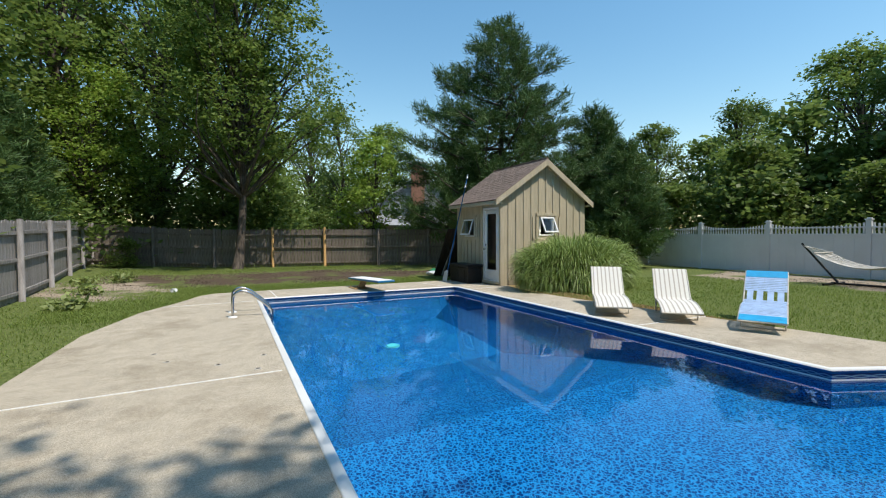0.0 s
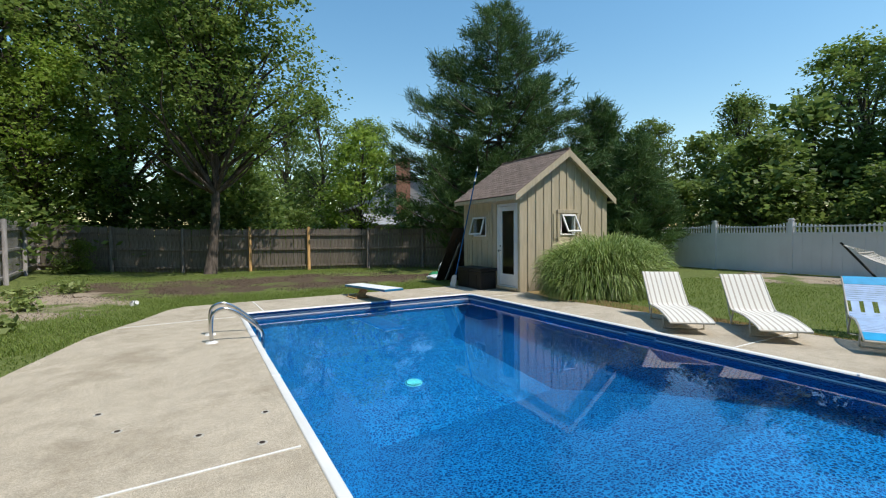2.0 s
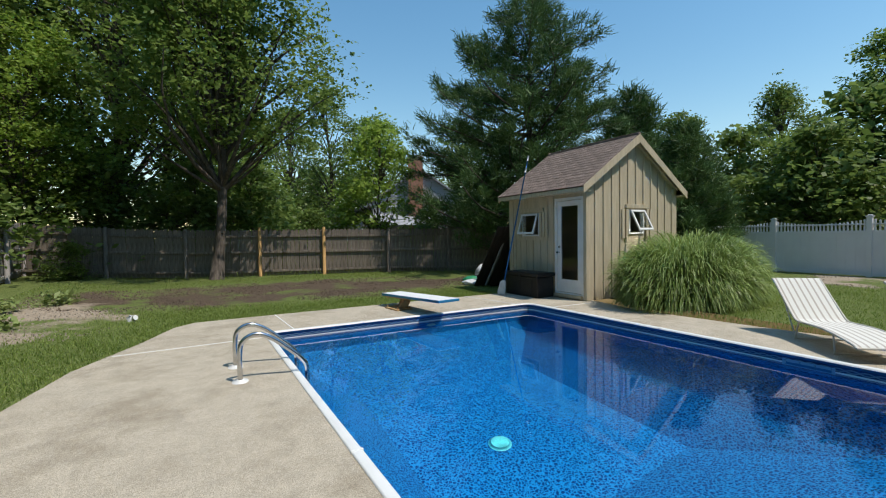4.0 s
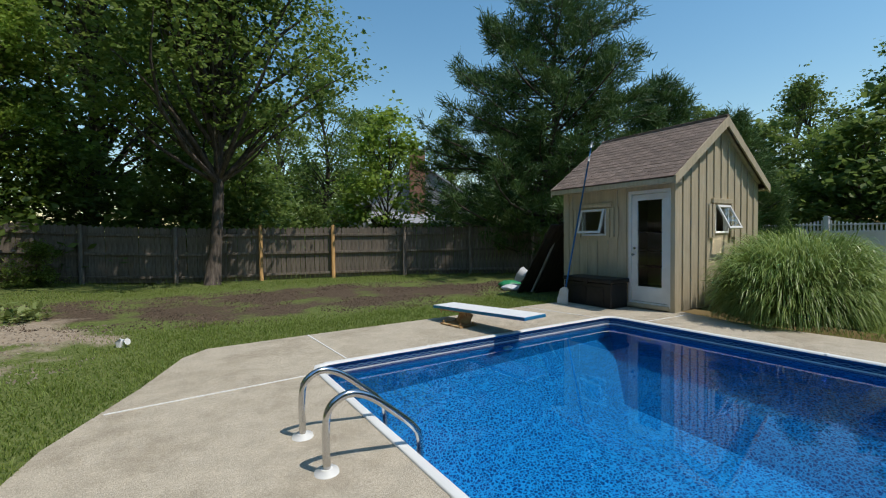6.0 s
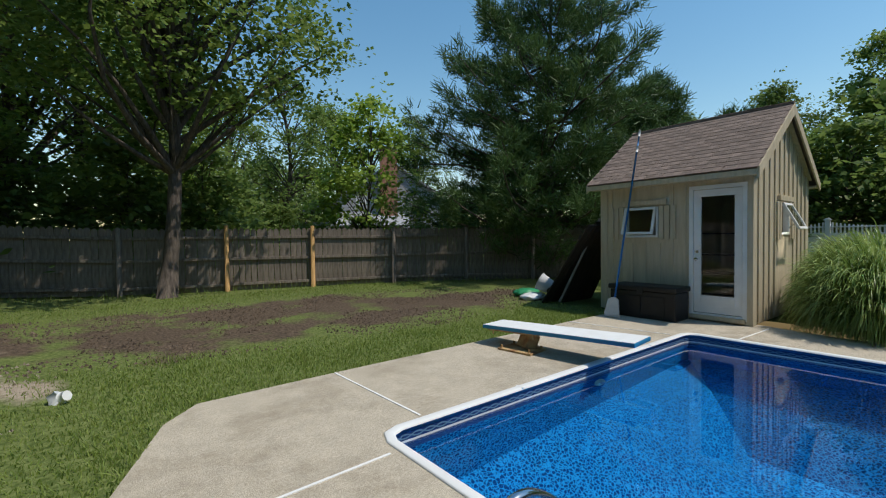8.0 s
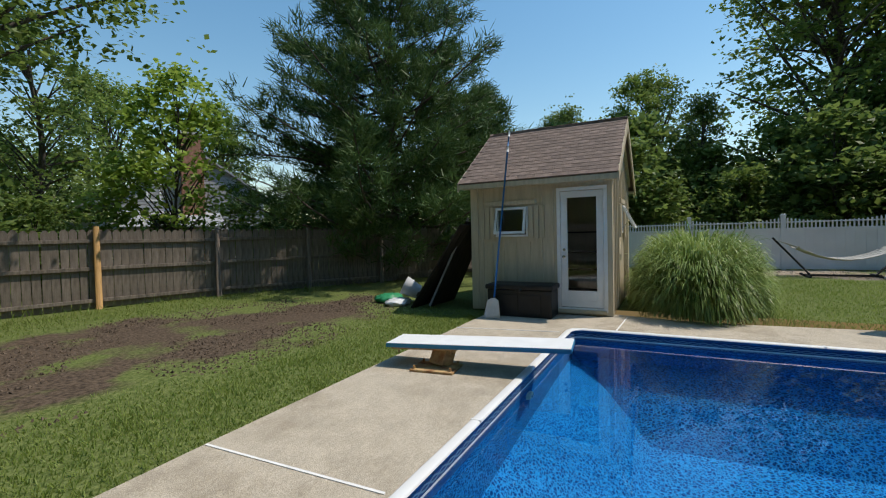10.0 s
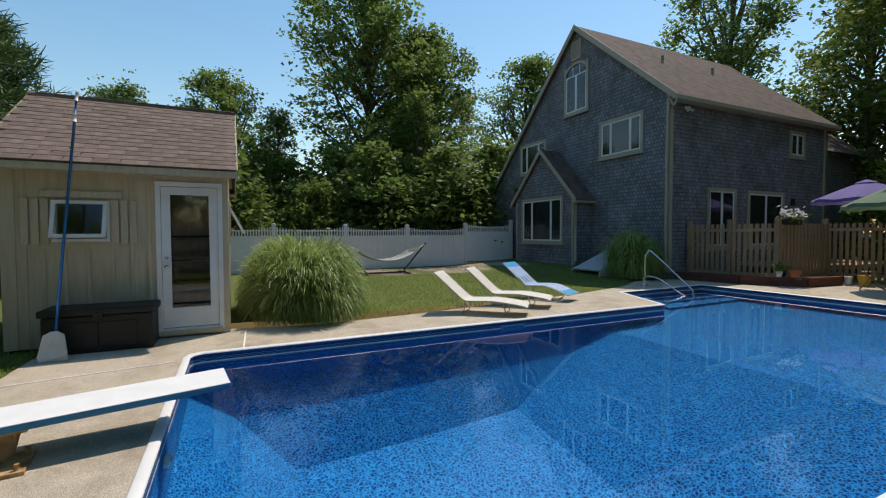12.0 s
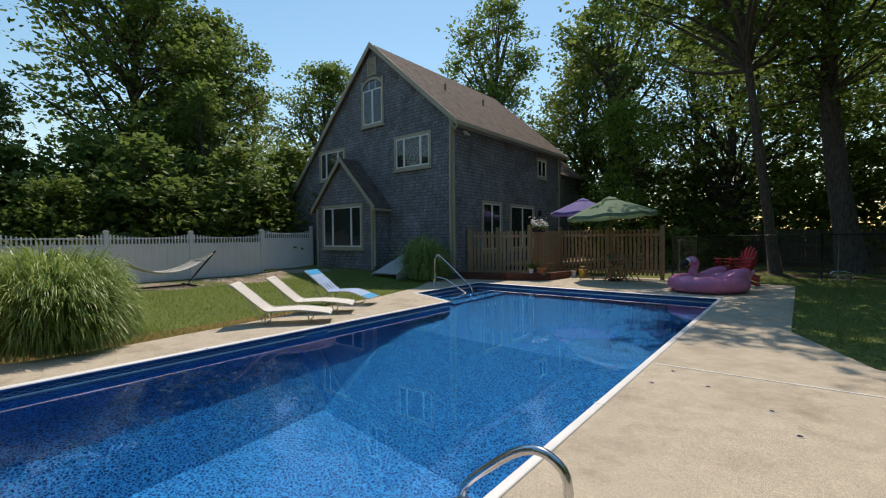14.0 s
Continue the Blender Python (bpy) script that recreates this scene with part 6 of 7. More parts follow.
def chaise(foot, head, mt_frame, webbed, label):
    """A folding sun lounger, foot end at the origin, back raised at the far end of +x."""
    d = Vector(head[:2]) - Vector(foot[:2])
    c = empty("sun_lounger", pose(foot[0], foot[1], 0, 0, 0, math.degrees(math.atan2(d.y, d.x))), label, "sun lounger", "loungers by the pool")
    path = [(0, 0.165), (0.10, 0.20), (0.55, 0.255), (0.95, 0.25), (1.08, 0.255), (1.2, 0.33), (1.62, 0.70), (1.68, 0.72)] if not webbed else [(0, 0.155), (0.08, 0.17), (0.50, 0.30), (0.95, 0.29), (1.02, 0.30), (1.55, 0.73), (1.58, 0.735)]
    for y in (-0.285, 0.285):
        part("side_rail", tube(bend([(x, y, z) for x, z in path], 3), 0.0125, 8), mt_frame, c)
    for x, z in (path[0], path[-1]):
        part("cross_bar", tube([(x, -0.285, z), (x, 0.285, z)], 0.0125, 8), mt_frame, c)
    leg_loop(c, 0.36, 0, -0.05, mt_frame, 0.235)
    leg_loop(c, 1.12, 0, 0.06, mt_frame, 0.26)
    part("brace", tube([(1.12, -0.27, 0.03), (1.4, -0.28, 0.5)], 0.008, 6), mt_frame, c)
    part("brace", tube([(1.12, 0.27, 0.03), (1.4, 0.28, 0.5)], 0.008, 6), mt_frame, c)
    fine = bend([(x, 0, z) for x, z in path], 6)
    if not webbed:
        bm = strip(bmesh.new(), [(p.x, p.z + 0.006 - 0.012 * math.sin(math.pi * i / (len(fine) - 1))) for i, p in enumerate(fine)], 0.56)
        part("sling", bm, SLING, c, "cream striped sling")
    else:
        def at(s):
            total = [0]
            for a, b in zip(fine, fine[1:]):
                total.append(total[-1] + (b - a).length)
            s = max(0, min(total[-1] - 1e-4, s * total[-1]))
            for i in range(len(fine) - 1):
                if total[i + 1] >= s:
                    t = (s - total[i]) / (total[i + 1] - total[i])
                    return fine[i].lerp(fine[i + 1], t)
        n = 46
        for k in range(n):
            s0, s1 = k / n, (k + 0.82) / n
            if 0.605 < s0 < 0.70:
                continue
            end = s0 < 0.09 or s0 > 0.87
            a, b = at(s0), at((k + 0.99) / n if end else s1)
            part("web_strap", strip(bmesh.new(), [(a.x, a.z + 0.014), (b.x, b.z + 0.014)], 0.56, 0.004), WEBCYAN if end else WEBBLUE, c)
        for y in (-0.2, -0.07, 0.07, 0.2):
            a, b = at(0.58), at(0.72)
            bm = strip(bmesh.new(), [(a.x, a.z + 0.012), (b.x, b.z + 0.012)], 0.085, 0.004)
            bmesh.ops.translate(bm, verts=bm.verts, vec=(0, y, 0))
            part("web_strap", bm, WEBBLUE, c)
    return c


chaise((6.42, 5.06), (7.52, 6.3), FRAMEPAINT, False, "cream striped sling lounger with its back raised")
chaise((6.90, 4.15), (8.08, 5.27), FRAMEPAINT, False, "cream striped lounger beside the lawn edge")
chaise((7.28, 3.22), (8.60, 3.86), FRAMEPAINT, True, "blue webbed folding lounger with its back raised")


# ---- maiden grass clump ----
def grass_clump(name, cx, cy, rx, ry, height, count, seed, material, label, width=0.014, arch=0.55):
    rng = np.random.default_rng(seed)
    a = rng.uniform(0, math.tau, count)
    r = np.sqrt(rng.uniform(0, 1, count))
    base = np.stack([0.84 * rx * r * np.cos(a), 0.84 * ry * r * np.sin(a), np.zeros(count)], 1)
    out = np.stack([np.cos(a) / rx, np.sin(a) / ry], 1)
    out /= np.linalg.norm(out, axis=1)[:, None]
    turn = rng.normal(0, 0.55, count)
    ox = out[:, 0] * np.cos(turn) - out[:, 1] * np.sin(turn)
    oy = out[:, 0] * np.sin(turn) + out[:, 1] * np.cos(turn)
    L = height * rng.uniform(0.7, 1.12, count) * (1.05 - 0.22 * r ** 3)
    lean = arch * rng.uniform(0.5, 1.3, count) * (0.30 + 0.95 * r ** 2.5)
    droop = rng.uniform(0.5, 1.15, count) * (0.55 + 0.55 * r)
    side_leaf = rng.uniform(0, 1, count) < 0.62
    z0 = np.where(side_leaf, rng.uniform(0.12, 0.80, count) * height * (1 - 0.30 * r ** 2) * 0.95, 0.0)
    L = np.where(side_leaf, rng.uniform(0.55, 1.0, count) * 0.42 * height, L)
    seg, rows = 7, []
    for k in range(seg + 1):
        t = k / seg
        hor = L * lean * (0.25 * t + 0.75 * t ** 2.6)
        ver = L * (t - 0.62 * droop * max(0.0, t - 0.45) ** 1.6 * 2.2 - 0.12 * lean * t)
        hor = np.where(side_leaf, L * (0.70 * t - 0.12 * t * t) * (0.5 + 0.7 * lean / arch), hor)
        ver = np.where(side_leaf, z0 + L * (0.72 * t - (0.75 + 0.5 * droop) * t ** 2.1), ver)
        c = base + np.stack([ox * hor, oy * hor, np.maximum(ver, 0.02)], 1)
        w = width * (1 - 0.85 * t ** 1.5)
        side = np.stack([-oy, ox, np.zeros(count)], 1) * w
        rows += [c - side, c + side]
    v = np.stack(rows, 1)
    q = []
    for k in range(seg):
        q.append([2 * k, 2 * k + 1, 2 * k + 3, 2 * k + 2])
    q = (np.array(q)[None] + (np.arange(count) * 2 * (seg + 1))[:, None, None]).reshape(-1, 4)
    ob = part(name, fast_mesh(name, v.reshape(-1, 3), q, material), None)
    ob.location = (cx, cy, ground_z(cx, cy))
    return tagged(ob, label, "ornamental grass")


def fountain_grass(cx, cy, rx, ry, height, count, seed):
    """A broad mound of long blades: they rise from the crown of the plant, turn over at the mound's skin and hang down outside."""
    rng = np.random.default_rng(seed)
    a = rng.uniform(0, math.tau, count)
    up = rng.uniform(0.04, 1.0, count)
    ring = (1 - up ** 3.2) ** (1 / 2.6) * (0.86 + 0.14 * np.minimum(1, up / 0.4))
    deep = 1 - 0.30 * rng.uniform(0, 1, count) ** 2
    lump = np.array([1 + 0.11 * noise.noise(Vector((math.cos(p) * 2.2, math.sin(p) * 2.2, u * 2.5 + seed))) for p, u in zip(a, up)])
    sx, sy = rx * ring * np.cos(a) * deep * lump, ry * ring * np.sin(a) * deep * lump
    sz = height * up * deep * lump
    base = np.stack([sx * rng.uniform(0.35, 0.75, count), sy * rng.uniform(0.35, 0.75, count), np.maximum(0, sz - rng.uniform(0.5, 1.0, count))], 1)
    out = np.stack([np.cos(a) * ry, np.sin(a) * rx], 1)
    out /= np.linalg.norm(out, axis=1)[:, None]
    twist = rng.normal(0, 0.7, count)
    ox = out[:, 0] * np.cos(twist) - out[:, 1] * np.sin(twist)
    oy = out[:, 0] * np.sin(twist) + out[:, 1] * np.cos(twist)
    reach = rng.uniform(0.05, 0.24, count) * (0.35 + 0.65 * np.minimum(1, up / 0.6))
    drop = rng.uniform(0.10, 0.48, count) * (1.1 - 0.55 * up)
    high = np.stack([0.93 * sx + 0.02 * ox, 0.93 * sy + 0.02 * oy, sz + rng.uniform(0.05, 0.24, count)], 1)
    tip = np.stack([sx + ox * reach, sy + oy * reach, np.maximum(0.03, sz - drop)], 1)
    bare = rng.uniform(0, 1, count) < 0.05
    tip[bare, 2] = sz[bare] + rng.uniform(0.0, 0.12, int(bare.sum()))
    seg, rows = 6, []
    wide = 0.0105 * rng.uniform(0.6, 1.35, count)[:, None]
    side = np.stack([-oy, ox, rng.normal(0, 0.25, count)], 1)
    for k in range(seg + 1):
        t = k / seg
        c = base * (1 - t) ** 2 + high * (2 * t * (1 - t)) + tip * t * t
        w = side * wide * (1 - 0.85 * t ** 2)
        rows += [c - w, c + w]
    v = np.stack(rows, 1)
    q = np.array([[2 * k, 2 * k + 1, 2 * k + 3, 2 * k + 2] for k in range(seg)])
    q = (q[None] + (np.arange(count) * 2 * (seg + 1))[:, None, None]).reshape(-1, 4)
    ob = part("ornamental_grass", fast_mesh("ornamental_grass", v.reshape(-1, 3), q, REED), None)
    ob.location = (cx, cy, ground_z(cx, cy))
    return tagged(ob, "broad mound of arching green ornamental grass by the shed", "ornamental grass")


fountain_grass(8.86, 8.58, 2.0, 1.16, 1.48, 13000, 11)
grass_clump("ornamental_grass", 10.1, -1.75, 0.8, 0.7, 2.0, 2200, 13, REED, "tall dark ornamental grass beside the house", arch=0.45)


# ---- hammock ----
def build_hammock():
    h = empty("hammock", pose(15.2, 4.8, ground_z(15.2, 4.8)), "pale rope hammock on a dark steel stand", "hammock")
    rope = mat("pale_rope", (0.55, 0.53, 0.48), 0.9, vary=0.15)
    y0, y1 = -1.55, 1.6
    part("base_bar", tube([(0, -0.75, 0.04), (0, 0.9, 0.04)], 0.03, 10), BLACKMETAL, h)
    part("upright", tube([(0, -0.62, 0.05), (0, y0, 1.10)], 0.028, 10), BLACKMETAL, h)
    part("upright", tube([(0, 0.75, 0.05), (0, y1, 1.10)], 0.028, 10), BLACKMETAL, h)
    for y in (-0.7, 0.85):
        part("foot", tube([(-0.55, y, 0.03), (0.55, y, 0.03)], 0.028, 10), BLACKMETAL, h)
    part("spreader", tube([(-0.5, y0 + 0.55, 0.83), (0.5, y0 + 0.55, 0.83)], 0.02, 8), FRAMEPAINT, h)
    part("spreader", tube([(-0.5, y1 - 0.5, 0.85), (0.5, y1 - 0.5, 0.85)], 0.02, 8), FRAMEPAINT, h)
    bm = bmesh.new()
    ya, yb = y0 + 0.55, y1 - 0.5
    sag = lambda y: 0.84 - 0.34 * (1 - ((y - (ya + yb) / 2) / ((yb - ya) / 2)) ** 2)
    n = 26
    for k in range(n):
        for s in (1, -1):
            pts = []
            for j in range(9):
                t = j / 8
                y = ya + (yb - ya) * t
                u = (k / (n - 1) + s * 0.55 * t) % 2
                x = -0.5 + (u if u <= 1 else 2 - u)
                pts.append((x, y, sag(y) - 0.05 * (1 - (2 * x) ** 2)))
            add_tube(bm, pts, 0.006, 4, caps=False)
    part("rope_bed", bm, rope, h)
    bm = bmesh.new()
    for k in range(8):
        x = -0.48 + 0.96 * k / 7
        add_tube(bm, [(x, ya, 0.83), (0, y0 + 0.03, 1.05)], 0.005, 4, caps=False)
    part("end_ropes", bm, rope, h)
    bm = bmesh.new()
    for k in range(8):
        add_tube(bm, [(-0.48 + 0.96 * k / 7, yb, 0.85), (0, y1 - 0.03, 1.05)], 0.005, 4, caps=False)
    part("end_ropes", bm, rope, h)


build_hammock()


# ---- house deck: raised bed, pots, table, chairs, umbrellas ----
def build_planter():
    p = empty("timber_planter", pose(0, 0, 0), "low red-brown timber planter bed with gravel", "planter")
    A = [(9.3, -2.75), (7.6, -3.15), (6.35, -3.9), (6.2, -5.3)]
    for a, b in zip(A, A[1:]):
        for z in (0.0, 0.125):
            bm = bmesh.new()
            beam(bm, (*a, z + 0.062), (*b, z + 0.062), 0.12, 0.12, 0.01)
            part("timber", bm, REDWOOD, p)
    bm = prism([(9.3, -2.8), (7.6, -3.2), (6.4, -3.95), (6.25, -5.3), (6.8, -5.8), (7.0, -4.1), (9.3, -3.45)], 0.01, 0.19)
    part("fill", bm, mat("planter_soil", (0.16, 0.12, 0.09), 0.95, vary=0.4, scale=20, bump=0.8), p)
    rng = random.Random(8)
    for i in range(60):
        x, y = rng.uniform(6.45, 7.4), rng.uniform(-4.1, -3.75)
        bm = bmesh.new()
        bmesh.ops.create_icosphere(bm, subdivisions=1, radius=rng.uniform(0.025, 0.045))
        o = part("stone", bm, BARK_PALE, p)
        o.location = (x - (y + 3.9) * 0.3, y, 0.21)


build_planter()
TERRA = mat("terracotta", (0.42, 0.15, 0.07), 0.8, vary=0.2)


def pot(x, y, z, r, h, mt, label, plant=None):
    p = empty("flower_pot", pose(x, y, z), label, "flower pot", "pots on the planter")
    part("pot", tube([(0, 0, 0), (0, 0, h * 0.82), (0, 0, h * 0.83), (0, 0, h)], [r * 0.7, r * 0.93, r, r], 16), mt, p)
    if plant:
        rng = np.random.default_rng(int(x * 10))
        v, q = leaf_cloud(rng, [(0, 0, h + r)], [r * 1.5], 160, 0.06)
        part("plant", fast_mesh("plant", v, q, plant), None, p)


PETAL = leaf_mat("white_petal", (0.55, 0.55, 0.60), (0.8, 0.8, 0.82))
pot(6.55, -3.75, 0.25, 0.15, 0.2, TERRA, "terracotta flower pot on the planter edge", None)
pot(6.85, -3.60, 0.25, 0.09, 0.16, SCOOP, "small painted pot with a leafy plant", LEAF)
pot(6.9, -3.9, 0.25, 0.08, 0.14, POLEBLUE, "small blue glazed pot", LEAF_DARK)
yellow = mat("yellow_plastic", (0.55, 0.36, 0.05), 0.5, vary=0.15)
pot(5.75, -5.45, 0.0, 0.15, 0.3, yellow, "yellow bucket standing on the deck", None)
pot(6.05, -5.35, 0.0, 0.09, 0.25, SCOOP, "pale watering pot on the deck", None)
fb = empty("flower_box", pose(7.0, -4.45, 1.67), "white flowering petunias in a box on the screen", "flower box")
part("trough", box((-0.1, -0.35, 0), (0.1, 0.35, 0.16), 0.01), DARKWOOD, fb)
_v, _q = leaf_cloud(np.random.default_rng(5), [(0, -0.2, 0.22), (0, 0.2, 0.22), (0, 0, 0.24)], [0.2, 0.2, 0.2], 90, 0.07)
part("leaves", fast_mesh("leaves", _v, _q, LEAF), None, fb)
_v, _q = leaf_cloud(np.random.default_rng(6), [(-0.05, -0.2, 0.27), (-0.05, 0.2, 0.27), (-0.05, 0, 0.3)], [0.2, 0.2, 0.2], 40, 0.09)
part("flowers", fast_mesh("flowers", _v, _q, PETAL), None, fb)
TEAK = mat("teak_wood", (0.30, 0.19, 0.10), 0.65, vary=0.3, scale=6, stretch=(3, 3, 1))


def build_table():
    t = empty("patio_table", pose(4.45, -5.0, 0), "round slatted wooden patio table", "table")
    top = part("tabletop", tube([(0, 0, 0.70), (0, 0, 0.715)], 0.5, 28), TEAK, t)
    for k in range(9):
        x = -0.44 + 0.11 * k
        L = math.sqrt(max(0.01, 0.49 ** 2 - x * x))
        part("slat", box((x - 0.045, -L, 0.7155), (x + 0.045, L, 0.732), 0.003), TEAK, top)
    for a in (45, 135, 225, 315):
        c, s = math.cos(radians(a)), math.sin(radians(a))
        bm = bmesh.new()
        beam(bm, (0.42 * c, 0.42 * s, 0.0), (-0.28 * c, -0.28 * s, 0.70), 0.045, 0.025, 0.004)
        part("leg", bm, TEAK, t)
    cup = part("candle_jar", tube([(4.62, -4.8, 0.733), (4.62, -4.8, 0.88)], [0.06, 0.065], 14), mat("green_glass", (0.08, 0.2, 0.12), 0.15))
    tagged(cup, "dark green candle jar on the patio table", "jar")


def folding_chair(x, y, turn):
    c = empty("folding_chair", pose(x, y, 0, 0, 0, turn), "slatted wooden folding chair by the patio table", "chair", "chairs round the patio table")
    for sx in (-0.2, 0.2):
        bm = bmesh.new()
        beam(bm, (sx, -0.26, 0.0), (sx, 0.17, 0.44), 0.03, 0.022, 0.003)
        part("front_leg", bm, TEAK, c)
        bm = bmesh.new()
        beam(bm, (sx * 0.9, 0.22, 0.0), (sx * 0.9, -0.08, 0.45), 0.03, 0.022, 0.003)
        part("rear_leg", bm, TEAK, c)
        bm = bmesh.new()
        beam(bm, (sx, 0.17, 0.40), (sx, 0.33, 0.9), 0.03, 0.022, 0.003)
        part("back_post", bm, TEAK, c)
    for k in range(6):
        part("seat_slat", box((-0.21, -0.2 + 0.068 * k, 0.44), (0.21, -0.15 + 0.068 * k, 0.456), 0.003), TEAK, c)
    for k in range(3):
        z = 0.62 + 0.115 * k
        part("back_slat", box((-0.2, 0.235 + 0.037 * k, z), (0.2, 0.25 + 0.037 * k, z + 0.06), 0.003), TEAK, c)
    return c


build_table()
ch = folding_chair(5.35, -4.75, -70)
for x, y, turn in ((3.95, -5.0, 80), (4.75, -5.72, 175), (4.2, -4.55, 45)):
    copy_thing(ch, pose(x, y, 0, 0, 0, turn))


def umbrella(x, y, base, top, radius, rim, mt, label, tilt=0.0):
    u = empty("patio_umbrella", pose(x, y, base, 0, tilt, 12), label, "patio umbrella")
    part("pole", tube([(0, 0, 0.0), (0, 0, top)], 0.019, 10), TEAK if base == 0 else BLACKMETAL, u)
    part("finial", tube([(0, 0, top), (0, 0, top + 0.05), (0, 0, top + 0.09)], [0.03, 0.025, 0.005], 10), mt, u)
    n, drop = 8, top - rim
    bm = bmesh.new()
    rows = 7
    ring = []
    for j in range(rows + 1):
        t = j / rows
        r = []
        for k in range(n * 4):
            a = math.tau * k / (n * 4)
            seam = abs((k % 4) / 2 - 1)
            rad = radius * t * (1 - 0.055 * (1 - seam) * t)
            z = top - drop * (t ** 1.15) - 0.05 * (1 - seam) * t * t
            r.append(bm.verts.new((max(rad, 0.03) * math.cos(a), max(rad, 0.03) * math.sin(a), z)))
        ring.append(r)
    lip = [bm.verts.new((v.co.x * 1.01, v.co.y * 1.01, v.co.z - 0.10)) for v in ring[-1]]
    ring.append(lip)
    for a, b in zip(ring, ring[1:]):
        for k in range(n * 4):
            bm.faces.new((a[k], a[(k + 1) % (n * 4)], b[(k + 1) % (n * 4)], b[k]))
    bmesh.ops.recalc_face_normals(bm, faces=bm.faces)
    can = part("canopy", bm, mt, u)
    bm = bmesh.new()
    r0 = [bm.verts.new((0.04 * math.cos(math.tau * k / 16), 0.04 * math.sin(math.tau * k / 16), top + 0.045)) for k in range(16)]
    r1 = [bm.verts.new((0.28 * math.cos(math.tau * k / 16), 0.28 * math.sin(math.tau * k / 16), top - drop * 0.13 + 0.02)) for k in range(16)]
    for k in range(16):
        bm.faces.new((r0[k], r0[(k + 1) % 16], r1[(k + 1) % 16], r1[k]))
    part("vent", bm, mt, can)
    for k in range(n):
        a = math.tau * k / n
        part("rib", tube([(0.03 * math.cos(a), 0.03 * math.sin(a), top - 0.03), (radius * 0.99 * math.cos(a), radius * 0.99 * math.sin(a), rim - 0.02)], 0.008, 5), TEAK, u)
    if base == 0:
        part("base", tube([(0, 0, 0), (0, 0, 0.05), (0, 0, 0.08)], [0.24, 0.22, 0.05], 20), BLACKMETAL, u)


def cloth(name, c, thin=0.3):
    return leaf_mat(name, tuple(0.85 * v for v in c), c, rough=0.8, through_light=thin, rnd=0.02)


umbrella(4.47, -5.0, 0.0, 2.78, 1.42, 2.22, cloth("green_canvas", (0.20, 0.31, 0.20)), "faded green umbrella over the patio table", 3.5)
house_deck = part("floor", box((6.95, -11.5, 0.3), (9.45, -6.2, 0.42), 0.01), DECKWOOD)
tagged(house_deck, "raised wooden deck beside the house", "deck", kind="structure")
umbrella(6.72, -8.0, 0.42, 2.62, 1.35, 2.08, cloth("violet_canvas", (0.24, 0.20, 0.52)), "violet umbrella on the house deck")


def adirondack(x, y, turn):
    """A pile of stacked red chairs with fanned backs."""
    red = mat("red_resin", (0.42, 0.035, 0.045), 0.45, vary=0.15)
    for s in range(3):
        c = empty("adirondack_chair", pose(x + 0.0, y, 0.0 + 0.105 * s, 0, 0, turn), "red plastic garden chair in a stack", "chair", "stacked red chairs")
        for k in range(6):
            y0 = -0.32 + 0.095 * k
            part("seat_slat", box((-0.25, y0, 0.36 - 0.018 * k), (0.25, y0 + 0.08, 0.38 - 0.018 * k), 0.004), red, c)
        for k in range(5):
            a = (k - 2) * 5.5
            top = 0.98 - 0.035 * (k - 2) ** 2
            m = Matrix.Translation((0.085 * (k - 2), 0.24, 0.26)) @ pose(0, 0, 0, -20, a, 0)
            part("back_slat", box((-0.045, -0.009, 0), (0.045, 0.009, top - 0.26), 0.006, m), red, c)
        for sx in (-0.29, 0.29):
            part("arm", box((sx - 0.06, -0.42, 0.555), (sx + 0.06, 0.34, 0.58), 0.008), red, c)
            part("front_leg", box((sx - 0.02, -0.36, 0.0 if s == 0 else 0.1), (sx + 0.02, -0.26, 0.553), 0.006), red, c)
            bm = bmesh.new()
            beam(bm, (sx * 0.9, -0.3, 0.34), (sx * 0.9, 0.55, 0.0 if s == 0 else 0.03), 0.035, 0.09, 0.006)
            part("rear_leg", bm, red, c)


adirondack(1.15, -5.5, 132)


